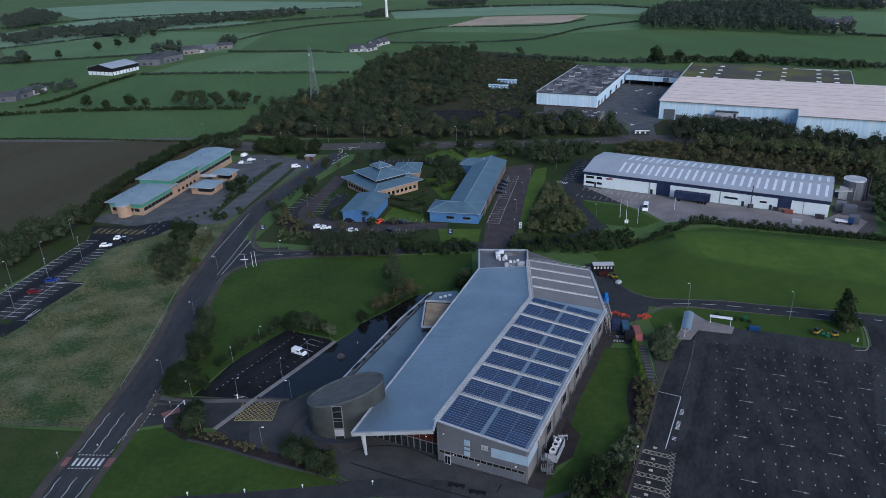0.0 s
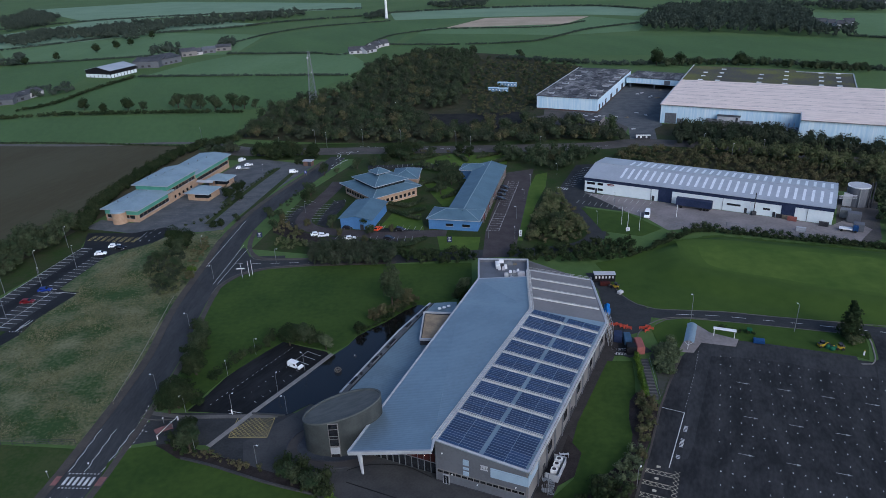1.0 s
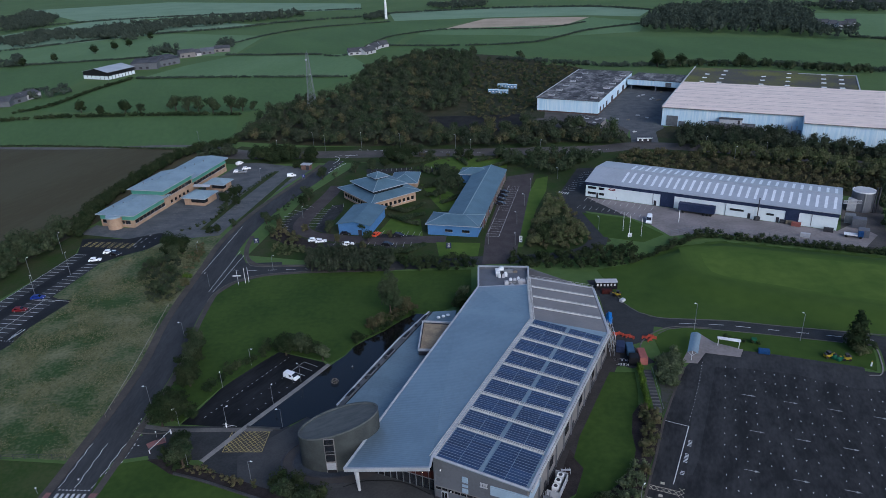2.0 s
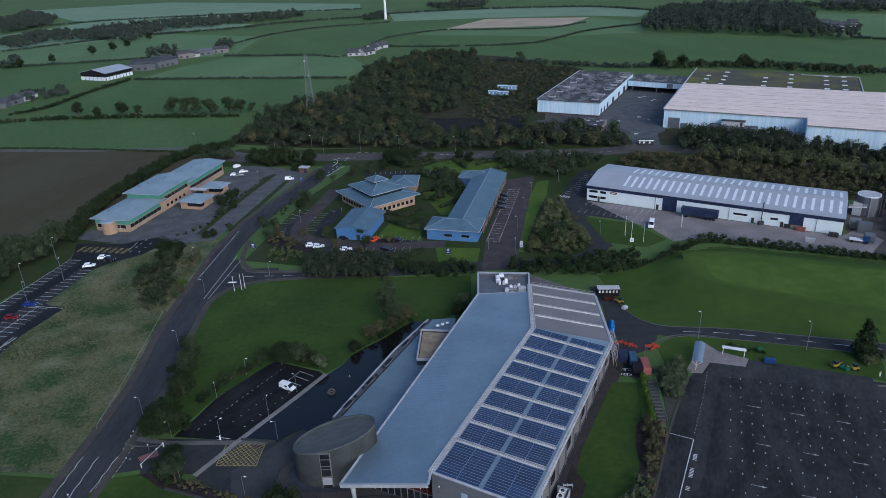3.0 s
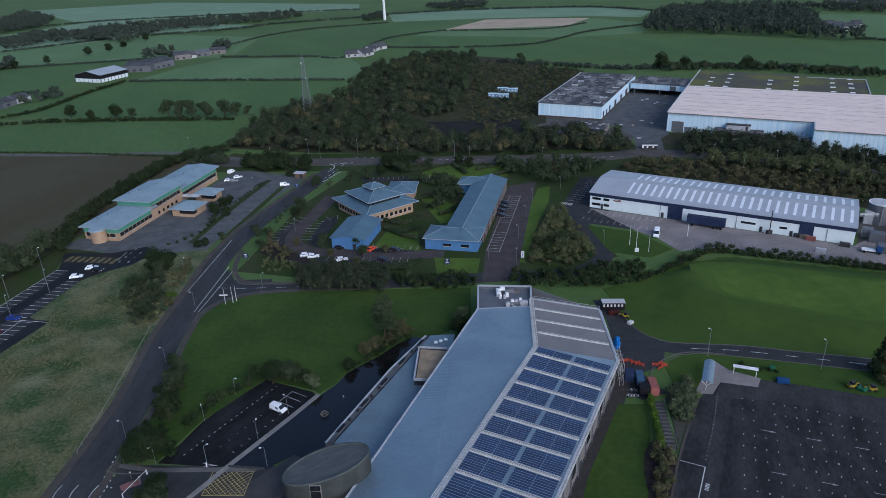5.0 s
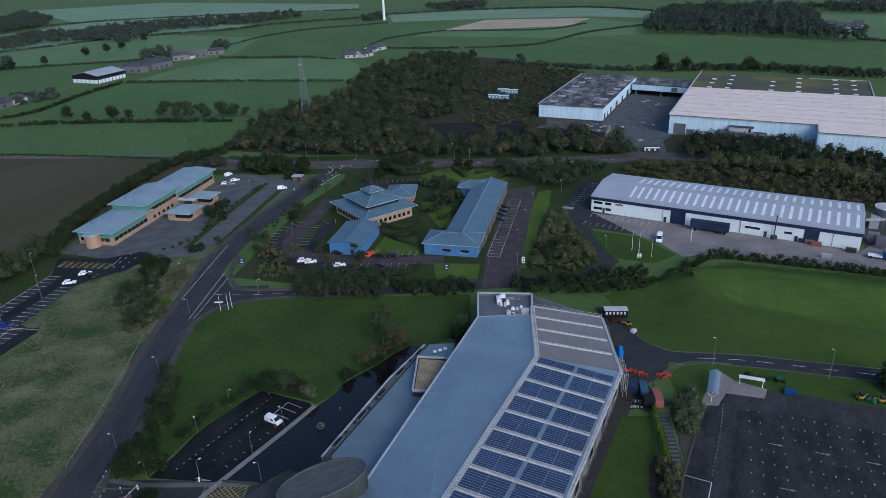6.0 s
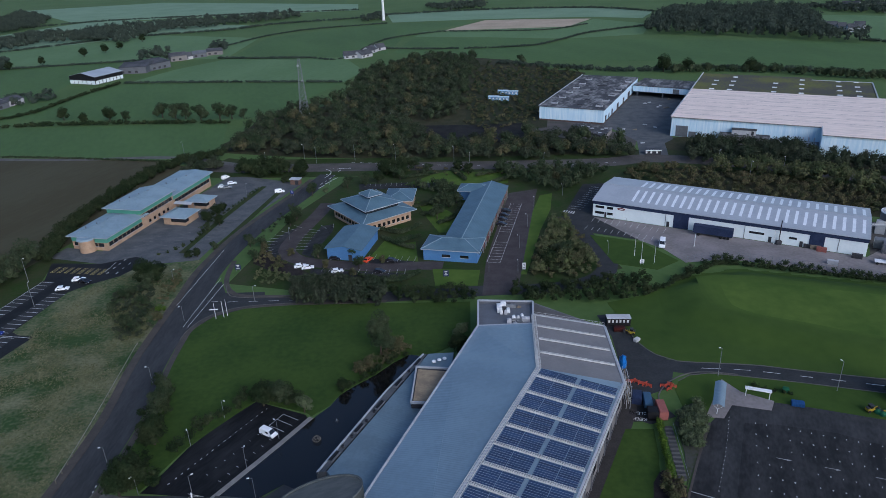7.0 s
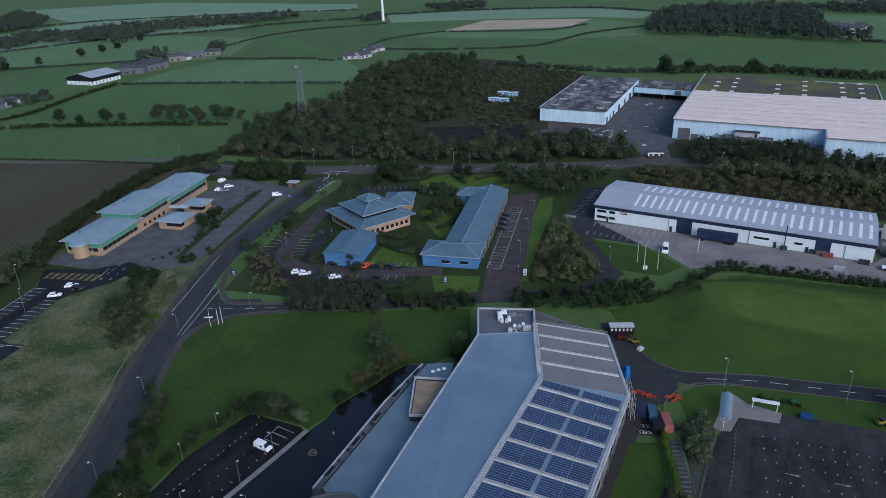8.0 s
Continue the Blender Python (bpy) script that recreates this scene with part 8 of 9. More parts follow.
# ---- hall: end wall, side wall and forecourt things ----
M_GLOW = bpy.data.materials.new("lit_lamp")
M_GLOW.use_nodes = True
M_GLOW.node_tree.nodes["Principled BSDF"].inputs["Emission Color"].default_value = (1.0, 0.8, 0.55, 1)
M_GLOW.node_tree.nodes["Principled BSDF"].inputs["Emission Strength"].default_value = 2.5
ew = Frame(RN[0], RN[1], EN[0], EN[1])          # along the end wall from ridge to eave, its outside towards -v
EL = (Vector(EN[:2]) - Vector(RN[:2])).length


def on_end(name, u0, u1, z0, z1, material, label="", out=0.12):
    return part(name, solid(ew.rect(u0, u1, -out + 0.1, 0.2), z0, z1), material, hall, label)


for i in range(14):
    u = 0.5 + i * 1.32
    on_end("window", u, u + 1.12, 2.75, 3.3, M_GLASS, "", 0.16)
on_end("window_band", 0.3, EL - 0.6, 2.6, 3.45, M_CLAD_LIGHT, "pale frame of a strip window", 0.13)
on_end("door", 1.6, 3.0, 0.0, 2.4, M_TRIM, "pale framed glass door", 0.16)
on_end("door_glass", 1.75, 2.25, 0.2, 2.2, M_GLASS, "", 0.19)
on_end("door_glass", 2.35, 2.85, 0.2, 2.2, M_GLASS, "", 0.19)
for z0, z1 in ((6.2, 7.5), (5.1, 5.6), (3.6, 4.6)):
    on_end("pale_panel", 6.1, 7.3, z0, z1, mat("pale_blue_glass", (0.30, 0.38, 0.46), (0.26, 0.34, 0.42), rough=0.3) if z0 == 6.2 else bpy.data.materials["pale_blue_glass"], "pale blue wall panel", 0.17)
on_end("wall_panel", 11.9, EL + 0.05, 5.0, 7.2, bpy.data.materials["pale_blue_glass"], "pale blue corner panel", 0.16)
for k, (u, z, w, h) in enumerate(((9.8, 7.1, 1.5, 0.18), (9.9, 6.6, 0.3, 0.4), (10.4, 6.6, 0.3, 0.4), (10.9, 6.6, 0.3, 0.4), (9.8, 6.2, 1.5, 0.18))):
    on_end("wall_lettering", u, u + w, z, z + h, M_TRIM, "pale wall lettering, worn", 0.18)
for u, z in ((1.5, 7.6), (9.0, 2.0), (17.0, 4.0), (3.6, 2.9)):
    on_end("wall_lamp", u, u + 0.22, z, z + 0.16, M_LANTERN, "small pale wall lamp", 0.35)
on_end("plinth", 0.0, EL, 0.0, 0.5, M_DARK, "dark plinth", 0.14)
sw = Frame(EN[0], EN[1], EB[0], EB[1])
SL = (Vector(EB[:2]) - Vector(EN[:2])).length


def on_side(name, u0, u1, z0, z1, material, label="", out=0.16):
    return part(name, solid(sw.rect(u0, u1, -out + 0.1, 0.2), z0, z1), material, hall, label)


on_side("wall_panel", 0.0, 7.0, 4.9, 7.6, bpy.data.materials["pale_blue_glass"], "pale blue corner panel")
for i in range(10):
    u = 6 + i * 5.6
    on_side("wall_post", u, u + 0.25, 0, 7.0 - i * 0.04, M_CLAD, "grey wall post", 0.3)
    if i % 2:
        on_side("window", u + 1.2, u + 3.6, 3.0, 5.0, M_GLASS)
for u in (9.5, 30, 47):
    on_side("door", u, u + 1.2, 0, 2.2, M_DARK)
on_side("plinth", 0.0, SL, 0.0, 0.6, M_DARK, "dark plinth", 0.14)
# glazed front under the canopy
gf = Frame(LW0[0], LW0[1], RW0[0], RW0[1])
GL = (Vector(RW0[:2]) - Vector(LW0[:2])).length
for i in range(12):
    u = 0.5 + i * (GL - 1) / 11
    part("mullion", solid(gf.rect(u - 0.06, u + 0.06, -0.05, 0.1), 0, 6.2), M_GALV, hall)
part("transom", solid(gf.rect(0.2, GL - 0.2, -0.08, 0.1), 2.9, 3.1), M_GALV, hall, "grey transom")
part("entrance_panel", solid(gf.rect(GL * 0.5, GL - 0.3, -0.04, 0.1), 3.1, 5.2), M_DARK_RED, hall, "dark red panel over the entrance")
for k in (0.62, 0.82):
    b2 = BM()
    bmesh.ops.create_uvsphere(b2, u_segments=8, v_segments=6, radius=0.08, matrix=Matrix.Translation(gf(GL * k, -0.5, 4.6)))
    part("downlight", b2, M_GLOW, hall, "lit warm white lamp")
# spiral stair and cooling plant on the side path
sp = sw(4.5, -2.6)
stair = thing("spiral_stair", "galvanised spiral fire stair beside the hall", "staircase", "", (*sp, 0.07))
part("newel", tube(BM(), (0, 0, 0), (0, 0, 5.2), 0.1, None, 8), M_GALV, stair)
for k in range(24):
    a = k * 0.42
    q = [(0.08 * math.cos(a), 0.08 * math.sin(a)), (1.25 * math.cos(a), 1.25 * math.sin(a)), (1.25 * math.cos(a + 0.4), 1.25 * math.sin(a + 0.4)), (0.08 * math.cos(a + 0.4), 0.08 * math.sin(a + 0.4))]
    part("tread", solid(q, 0.18 * k, 0.18 * k + 0.05), M_GALV, stair)
    part("baluster", tube(BM(), (1.22 * math.cos(a), 1.22 * math.sin(a), 0.18 * k), (1.22 * math.cos(a), 1.22 * math.sin(a), 0.18 * k + 1.05), 0.025, None, 5), M_TRIM, stair)
plant = thing("cooling_unit", "white cooling units inside a pale screen", "air conditioner", "", (0, 0, 0))
pf = Frame(*sw(8.5, -3.4), *sw(14.5, -3.4))
for a, b in (((0, 0), (6, 0)), ((6, 0), (6, 2.6)), ((0, 0), (0, 2.6))):
    part("screen", bar(BM(), pf(*a, 0.1), pf(*b, 0.1), 0.1, 1.8), M_TRIM, plant)
for u in (1.0, 2.8, 4.4):
    part("unit", solid(pf.rect(u, u + 1.1, 0.6, 1.9), 0.1, 2.0), M_LANTERN, plant)
    part("fan", tube(BM(), pf(u + 0.55, 1.25, 2.0), pf(u + 0.55, 1.25, 2.08), 0.4, None, 14), M_DARK, plant)
pic = thing("picnic_table", "pale folded metal table frame on paving", "table", "", (*sw(16.5, -2.4), 0.07))
for x in (-0.9, 0, 0.9):
    part("frame_bar", bar(BM(), (x, -0.6, 0.1), (x, 0.6, 0.7), 0.06, 0.06), M_TRIM, pic)
part("top", bar(BM(), (-1.0, 0, 0.7), (1.0, 0, 0.7), 0.5, 0.05), M_TRIM, pic)
for p in [(0.9, 106.1), (5.0, 104.0)]:
    bn = thing("bench", "dark slatted bench on the forecourt", "bench", "forecourt benches", (*p, 0.07), -14)
    for y in (-0.35, -0.12, 0.12, 0.35):
        part("slat", block(BM(), -1.7, 1.7, y - 0.09, y + 0.09, 0.42, 0.48), M_BLACK, bn)
    for x in (-1.3, 0, 1.3):
        part("leg", block(BM(), x - 0.08, x + 0.08, -0.4, 0.4, 0, 0.42), M_BLACK, bn)
bm = BM()
for line in ([(-21.6, 117.7), (-16.9, 119.2), (-9.5, 118.4), (-3.6, 114.6)], [(-21.3, 114.2), (-4.6, 106.4), (10.6, 99.9)], [(9.9, 106.2), (8.8, 104.1)]):
    ribbon(bm, smooth_line(line, 2), 0.25, -0.1, 0.085)
structure("drain_channel", bm, M_BLACK, "dark slot drain in the paving", "drain")
bm = ribbon(BM(), smooth_line([(-58.4, 123.3), (-51.5, 120.8), (-37.7, 114.7), (-28.0, 111.1), (-22.0, 108.4)], 3), 0.45, -0.1, 0.55)
structure("garden_wall", bm, M_PAVE_DARK, "low dark retaining wall", "wall")
bm = ribbon(BM(), smooth_line([(-61.9, 105.1), (-41.8, 105.5), (-27.2, 106.0), (-11.4, 106.7), (-0.1, 105.2)], 3), 5.0, -0.2, 0.068)
structure("road_7", bm, M_ASPHALT, "asphalt road in front of the hall", "road")
bm = BM()
for p in [(-53.0, 106.4), (-41.6, 106.6), (-30.1, 107.3), (-16.0, 107.6)]:
    bmesh.ops.create_uvsphere(bm, u_segments=8, v_segments=5, radius=0.22, matrix=Matrix.Translation((*p, 0.9)))
    tube(bm, (*p, 0), (*p, 0.8), 0.06, None, 6)
tagged(mesh_ob("bollard_lights", bm, M_LANTERN), "row of small pale globe bollards", "bollard", "", "stuff")

# annex: planters on the pond edge, rail
edgef = Frame(-24.7, 141.0, -3.5, 183.8)
for p in [(-22.6, 145.3), (-18.2, 154.2), (-14.1, 162.4), (-10.0, 171.0), (-5.4, 179.6)]:
    pl = thing("planter", "dark timber planter on the terrace edge", "planter", "terrace planters", (*p, 3.1), math.degrees(math.atan2(edgef.u.y, edgef.u.x)))
    part("box", block(BM(), -1.7, 1.7, -0.5, 0.5, 0.0, 0.5, 0.03), M_CLAD, pl)
    part("soil", block(BM(), -1.6, 1.6, -0.4, 0.4, 0.42, 0.52), M_BLACK, pl)
for p in [(-21.1, 148.4), (-19.5, 151.6), (-16.7, 156.8), (-15.2, 160.2), (-7.6, 175.9)]:
    pl = thing("plant_pot", "small round dark pot on the terrace", "pot", "terrace pots", (*p, 3.1))
    part("pot", tube(BM(), (0, 0, 0), (0, 0, 0.5), 0.28, 0.38, 12), M_DARK, pl)
    part("soil", tube(BM(), (0, 0, 0.48), (0, 0, 0.52), 0.32, None, 12), M_BLACK, pl)
ft = thing("fountain", "round wire fountain frame standing in the pond", "fountain", "", (-28.0, 154.6, 0.07))
def hoop(r, z, thick, n=20):
    """A closed bent tube."""
    b = BM()
    rows = [[b.verts.new(((r + thick * math.cos(j * math.pi / 3)) * math.cos(i * 2 * math.pi / n), (r + thick * math.cos(j * math.pi / 3)) * math.sin(i * 2 * math.pi / n), z + thick * math.sin(j * math.pi / 3))) for j in range(6)] for i in range(n)]
    for i in range(n):
        for j in range(6):
            b.faces.new((rows[i][j], rows[(i + 1) % n][j], rows[(i + 1) % n][(j + 1) % 6], rows[i][(j + 1) % 6]))
    return b


for z, r in ((0.05, 0.6), (0.5, 0.95), (0.95, 0.6)):
    part("ring", hoop(r, z, 0.05), M_TIMBER, ft)
for k in range(8):
    a0 = k * math.pi / 4
    b = BM()
    for z0, z1, r0, r1 in ((0.05, 0.5, 0.6, 0.95), (0.5, 0.95, 0.95, 0.6)):
        tube(b, (r0 * math.cos(a0), r0 * math.sin(a0), z0), (r1 * math.cos(a0), r1 * math.sin(a0), z1), 0.04, None, 5)
    part("stay", b, M_TIMBER, ft)
ft = thing("fountain", "small dark pond fountain head", "fountain", "", (-24.3, 161.4, 0.07))
part("float", tube(BM(), (0, 0, 0), (0, 0, 0.15), 0.4, 0.3, 14), M_DARK, ft)
part("spout", tube(BM(), (0, 0, 0.1), (0, 0, 0.6), 0.1, 0.05, 8), M_LANTERN, ft)
for u, v in ((11, 9), (12.5, 9.3), (14, 9.1)):
    sk = thing("rooflight_dome", "white rooflight dome on the flat roof", "rooflight", "annex domes", (*Frame(-4.8, 180.2, 4, 184)(u - 8, -2.0), 3.6))
    b = BM()
    bmesh.ops.create_uvsphere(b, u_segments=12, v_segments=6, radius=0.55, matrix=Matrix.Diagonal((1, 1, 0.6, 1)))
    part("dome", b, M_SKYLIGHT, sk)

# ---- service yard ----
yard = [(49.0, 204.5), (56.8, 200.4), (55.5, 191.6), (60.8, 179.3), (57.1, 169.5), (50.8, 166.8), (54.6, 158.2), (48.0, 155.8), (43.4, 159.0), (46.9, 177.6)]
structure("service_yard", solid(yard, -0.2, 0.063), M_ASPHALT, "dark asphalt service yard", "yard")
for i, p in enumerate([(47.3, 172.2), (48.3, 172.2), (49.2, 171.8), (50.0, 171.0), (50.8, 170.7), (51.6, 170.0), (55.1, 169.7), (56.1, 169.9), (57.0, 170.2), (57.4, 169.2), (56.1, 168.3)]):
    br = thing("road_barrier", "orange-red plastic road barrier", "barrier", "orange barriers", (*p, 0.07), (-10, 25, -30)[i % 3])
    br.scale = (0.8, 0.8, 0.8)
    for x in (-0.8, 0.8):
        part("foot", block(BM(), x - 0.12, x + 0.12, -0.35, 0.35, 0, 0.15, 0.02), M_ORANGE, br)
    b = BM()
    for z in (0.2, 0.55, 0.9):
        block(b, -0.95, 0.95, -0.04, 0.04, z, z + 0.2)
    for x in (-0.9, -0.3, 0.3, 0.9):
        block(b, x - 0.06, x + 0.06, -0.04, 0.04, 0.15, 1.1)
    part("frame", b, M_ORANGE, br)


def make_skip(p, turn, L, w, h, material, label, name="container"):
    ob = thing(name, label, "container", "yard containers", (*p, 0.07), turn)
    part("body", block(BM(), -L / 2, L / 2, -w / 2, w / 2, 0.1, h, 0.05), material, ob)
    for i in range(int(L / 0.6)):
        x = -L / 2 + 0.3 + i * 0.6
        part("rib", block(BM(), x - 0.06, x + 0.06, -w / 2 - 0.05, w / 2 + 0.05, 0.1, h - 0.1), material, ob)
    part("lid", block(BM(), -L / 2 + 0.1, L / 2 - 0.1, -w / 2 + 0.1, w / 2 - 0.1, h, h + 0.12, 0.03), material, ob)


make_skip((51.4, 159.3), 86, 5.0, 2.0, 2.2, M_RUST, "rust-red steel storage container")
make_skip((49.1, 158.5), 82, 2.6, 2.5, 2.0, M_BLACK, "black steel container beside a hedge")
make_skip((49.4, 163.6), 82, 4.6, 1.9, 1.5, mat("dull_blue_steel", (0.05, 0.10, 0.17), (0.04, 0.08, 0.13), rough=0.6), "dull blue steel skip on asphalt")
make_skip((47.1, 164.7), 75, 3.6, 2.2, 1.8, M_NAVY, "dark blue plant container")
make_skip((50.9, 196.6), -4, 3.0, 1.4, 1.2, M_DARK_RED, "dark red steel skip beside the cabin")
make_skip((54.3, 190.9), 40, 1.8, 1.2, 0.8, M_RENDER, "small white trailer box on asphalt")
tarp = thing("tarpaulin_load", "bright blue tarpaulin over a load by the wall", "tarpaulin", "", (47.6, 179.6, 0.07), 80)
b = BM()
bmesh.ops.create_icosphere(b, subdivisions=3, radius=1.0, matrix=Matrix.Diagonal((2.0, 1.0, 2.6, 1)))
for v in b.verts:
    v.co *= 1 + 0.10 * math.sin(v.co.x * 3 + v.co.z * 4) + 0.05 * math.sin(v.co.y * 9)
    v.co.z = max(v.co.z + 0.6, 0.0)
part("sheet", b, mat("blue_tarpaulin", (0.02, 0.14, 0.42), (0.015, 0.10, 0.32), size=1, fine=0.2, rough=0.5), tarp)
scaf = thing("scaffold", "galvanised tube scaffold against the hall wall", "scaffold", "", (0, 0, 0))
sfr = Frame(EB[0] + 0.75, EB[1] - 0.5, EF[0] + 0.75, EF[1])
for i in range(5):
    for v in (-0.1, -1.0):
        part("standard", tube(BM(), sfr(i * 2.0, v, 0.05), sfr(i * 2.0, v, 6.6), 0.05, None, 5), M_TRIM, scaf)
for z in (2.0, 4.0, 6.0):
    for v in (-0.1, -1.0):
        part("ledger", tube(BM(), sfr(0, v, z), sfr(8.0, v, z), 0.04, None, 5), M_TRIM, scaf)
    part("board", prism(BM(), sfr.rect(0, 8.0, -0.6, -0.35), z - 0.12, z - 0.07), M_TIMBER, scaf)
for i in range(4):
    part("brace", tube(BM(), sfr(i * 2.0, -1.05, 0.3 if i % 2 else 3.9), sfr(i * 2.0 + 2.0, -1.05, 3.9 if i % 2 else 0.3), 0.04, None, 5), M_TRIM, scaf)
structure("black_box_marking", solid([(44.6, 162.8), (49.3, 162.5), (50.2, 156.8), (44.3, 157.0)], -0.1, 0.0655), M_LOT_NEW, "black painted keep-clear area", "road marking")
make_skip((83.7, 160.4), -18, 2.8, 1.5, 1.0, M_BLUE, "blue open skip on the verge")
make_skip((83.3, 165.6), -18, 1.4, 1.0, 1.3, mat("green_plastic", (0.02, 0.10, 0.05)), "dark green wheeled bin")
cab = thing("site_cabin", "dark site cabin with white roof and windows", "cabin", "", (*(51.5, 200.2), 0.07), -4)
part("body", block(BM(), -3.3, 3.3, -1.2, 1.2, 0, 2.4, 0.04), M_BLACK, cab)
part("roof", block(BM(), -3.4, 3.4, -1.3, 1.3, 2.4, 2.55, 0.03), M_RENDER, cab)
for i in range(6):
    part("window", block(BM(), -3.0 + i * 1.05, -2.5 + i * 1.05, -1.26, -1.18, 1.2, 2.0), M_RENDER, cab)


def make_machine(p, turn, label):
    ob = thing("site_machine", label, "machine", "", (*p, 0.07), turn)
    ob.scale = (0.75, 0.75, 0.75)
    part("body", block(BM(), -1.4, 1.0, -0.8, 0.8, 0.5, 1.4, 0.1), M_YPAINT, ob)
    part("cab", block(BM(), -0.6, 0.5, -0.65, 0.65, 1.4, 2.4, 0.08), M_GLASS, ob)
    part("roof", block(BM(), -0.7, 0.6, -0.7, 0.7, 2.4, 2.5, 0.03), M_DARK, ob)
    part("engine_cover", block(BM(), -1.45, -0.7, -0.6, 0.6, 1.4, 1.75, 0.08), M_DARK, ob)
    for x in (-0.9, 0.9):
        for y in (-0.8, 0.8):
            part("wheel", tube(BM(), (x, y - 0.15, 0.5), (x, y + 0.15, 0.5), 0.5, None, 14), M_RUBBER, ob)
    part("boom", bar(BM(), (1.0, 0, 0.8), (2.4, 0, 1.4), 0.2, 0.25), M_YPAINT, ob)
    part("bucket", block(BM(), 2.2, 2.9, -0.7, 0.7, 0.6, 1.2, 0.08), M_DARK, ob)


make_machine((98.9, 157.3), 10, "yellow site machine with dark cab on asphalt")
make_machine((102.8, 155.8), 170, "yellow site machine with green load on asphalt")
make_machine((53.8, 194.6), 160, "yellow site machine in the service yard")
for p in [(100.2, 156.6), (100.8, 155.7), (102.0, 156.2)]:
    rb = thing("rubble_bag", "dark green sack of cuttings on asphalt", "sack", "sacks", (*p, 0.07))
    b = BM()
    bmesh.ops.create_icosphere(b, subdivisions=2, radius=0.8, matrix=Matrix.Diagonal((1, 1, 0.75, 1)))
    for v in b.verts:
        v.co *= 1 + 0.12 * math.sin(v.co.x * 7 + v.co.y * 5)
        v.co.z = max(v.co.z + 0.4, 0.0)
    part("sack", b, bpy.data.materials["green_plastic"], rb)

# smoking shelter, ticket frame, paved strip
structure("paving_strip", solid([(61.3, 157.7), (70.3, 171.8), (72.9, 166.4), (79.1, 162.3), (77.0, 158.9), (68.8, 161.5), (65.1, 156.8)], -0.2, 0.13), M_YARD, "pale concrete standing by the shelter", "pavement")
sh = thing("shelter", "curved translucent shelter on white frame", "shelter", "", (0, 0, 0))
sf = Frame(*(62.86, 158.73), *(66.91, 167.78))
SHL = 9.9
for i in range(8):
    a0, a1 = i / 8, (i + 1) / 8
    za, zb = 2.5 + 0.55 * math.sin(math.pi * a0), 2.5 + 0.55 * math.sin(math.pi * a1)
    part("roof_panel", slab(BM(), [sf(0, -2.6 * a1, zb), sf(SHL, -2.6 * a1, zb), sf(SHL, -2.6 * a0, za), sf(0, -2.6 * a0, za)], 0.06), M_ROOF, sh)
for u in (0.2, SHL * 0.34, SHL * 0.67, SHL - 0.2):
    part("post", tube(BM(), sf(u, -1.2, 0), sf(u, -1.2, 1.6), 0.07, None, 8), M_LANTERN, sh)
    for v in (-0.1, -2.3):
        part("brace", tube(BM(), sf(u, -1.2, 1.5), sf(u, v, 2.5), 0.05, None, 6), M_LANTERN, sh)
fr = thing("ticket_canopy", "white flat canopy on two posts", "canopy", "", (0, 0, 0))
cf = Frame(*(73.2, 164.8), *(77.8, 163.0))
part("canopy", solid(cf.rect(-0.2, 5.6, -0.4, 0.6), 2.3, 2.6), M_LANTERN, fr)
for u in (0.1, 5.3):
    part("post", tube(BM(), cf(u, 0.1, 0), cf(u, 0.1, 2.3), 0.08, None, 8), M_LANTERN, fr)
structure("lot_kerb", ribbon(BM(), smooth_line([(104.6, 148.8), (107.2, 148.6), (109.4, 151.0), (111.4, 155.4), (113.0, 159.4), (113.4, 162.2)], 1.5), 0.3, -0.1, 0.16), M_KERB, "pale concrete kerb of the car park", "kerb")
structure("lot_margin", ribbon(BM(), smooth_line([(78.0, 160.9), (84.6, 158.7), (95.0, 155.0), (105.0, 151.3)], 2), 3.0, -0.1, 0.0615), M_LOT_WORN, "pale worn margin of the car park", "pavement")
bol = thing("bollard", "white and yellow bollard on the verge", "bollard", "", (*(107.4, 152.7), 0.1))
part("post", tube(BM(), (0, 0, -0.1), (0, 0, 1.2), 0.2, 0.16, 10), M_LANTERN, bol)
part("cap", tube(BM(), (0, 0, 1.2), (0, 0, 1.5), 0.22, 0.1, 10), M_YPAINT, bol)

# steps between hedge and car park
st = thing("garden_steps", "long flight of pale steps beside a hedge", "steps", "", (0, 0, 0))
pf2 = Frame(*(49.4, 137.7), *(51.6, 154.9))
SLN = (Vector((49.4, 137.7)) - Vector((51.6, 154.9))).length
for i in range(26):
    u = i * SLN / 26
    part("step", solid(pf2.rect(u, u + SLN / 26 - 0.06, -0.9, 0.9), -0.1, 0.12 + 0.05 * (i % 2)), (M_PAVE, M_PAVE_DARK)[i % 2], st)
for v in (-1.05,):
    part("handrail", bar(BM(), pf2(0, v, 1.0), pf2(SLN, v, 1.0), 0.06, 0.06), M_GALV, st)

# painted words in the yard
for word, p in (("KEEP", (46.2, 158.2)), ("CLEAR", (46.4, 160.4))):
    cu = bpy.data.curves.new("lettering", "FONT")
    cu.body, cu.size, cu.align_x, cu.extrude = word, 1.45, "CENTER", 0.002
    tx = new("road_lettering", cu)
    tx.matrix_basis = pose(*p, 0.068, 0, 0, 170)
    cu.materials.append(M_WHITE)
    dg = bpy.context.evaluated_depsgraph_get()
    me = bpy.data.meshes.new_from_object(tx.evaluated_get(dg))
    ob2 = new("road_lettering", me)
    ob2.matrix_basis = tx.matrix_basis
    bpy.data.objects.remove(tx)
    tagged(ob2, "white painted words on dark asphalt", "road marking", "", "structure")

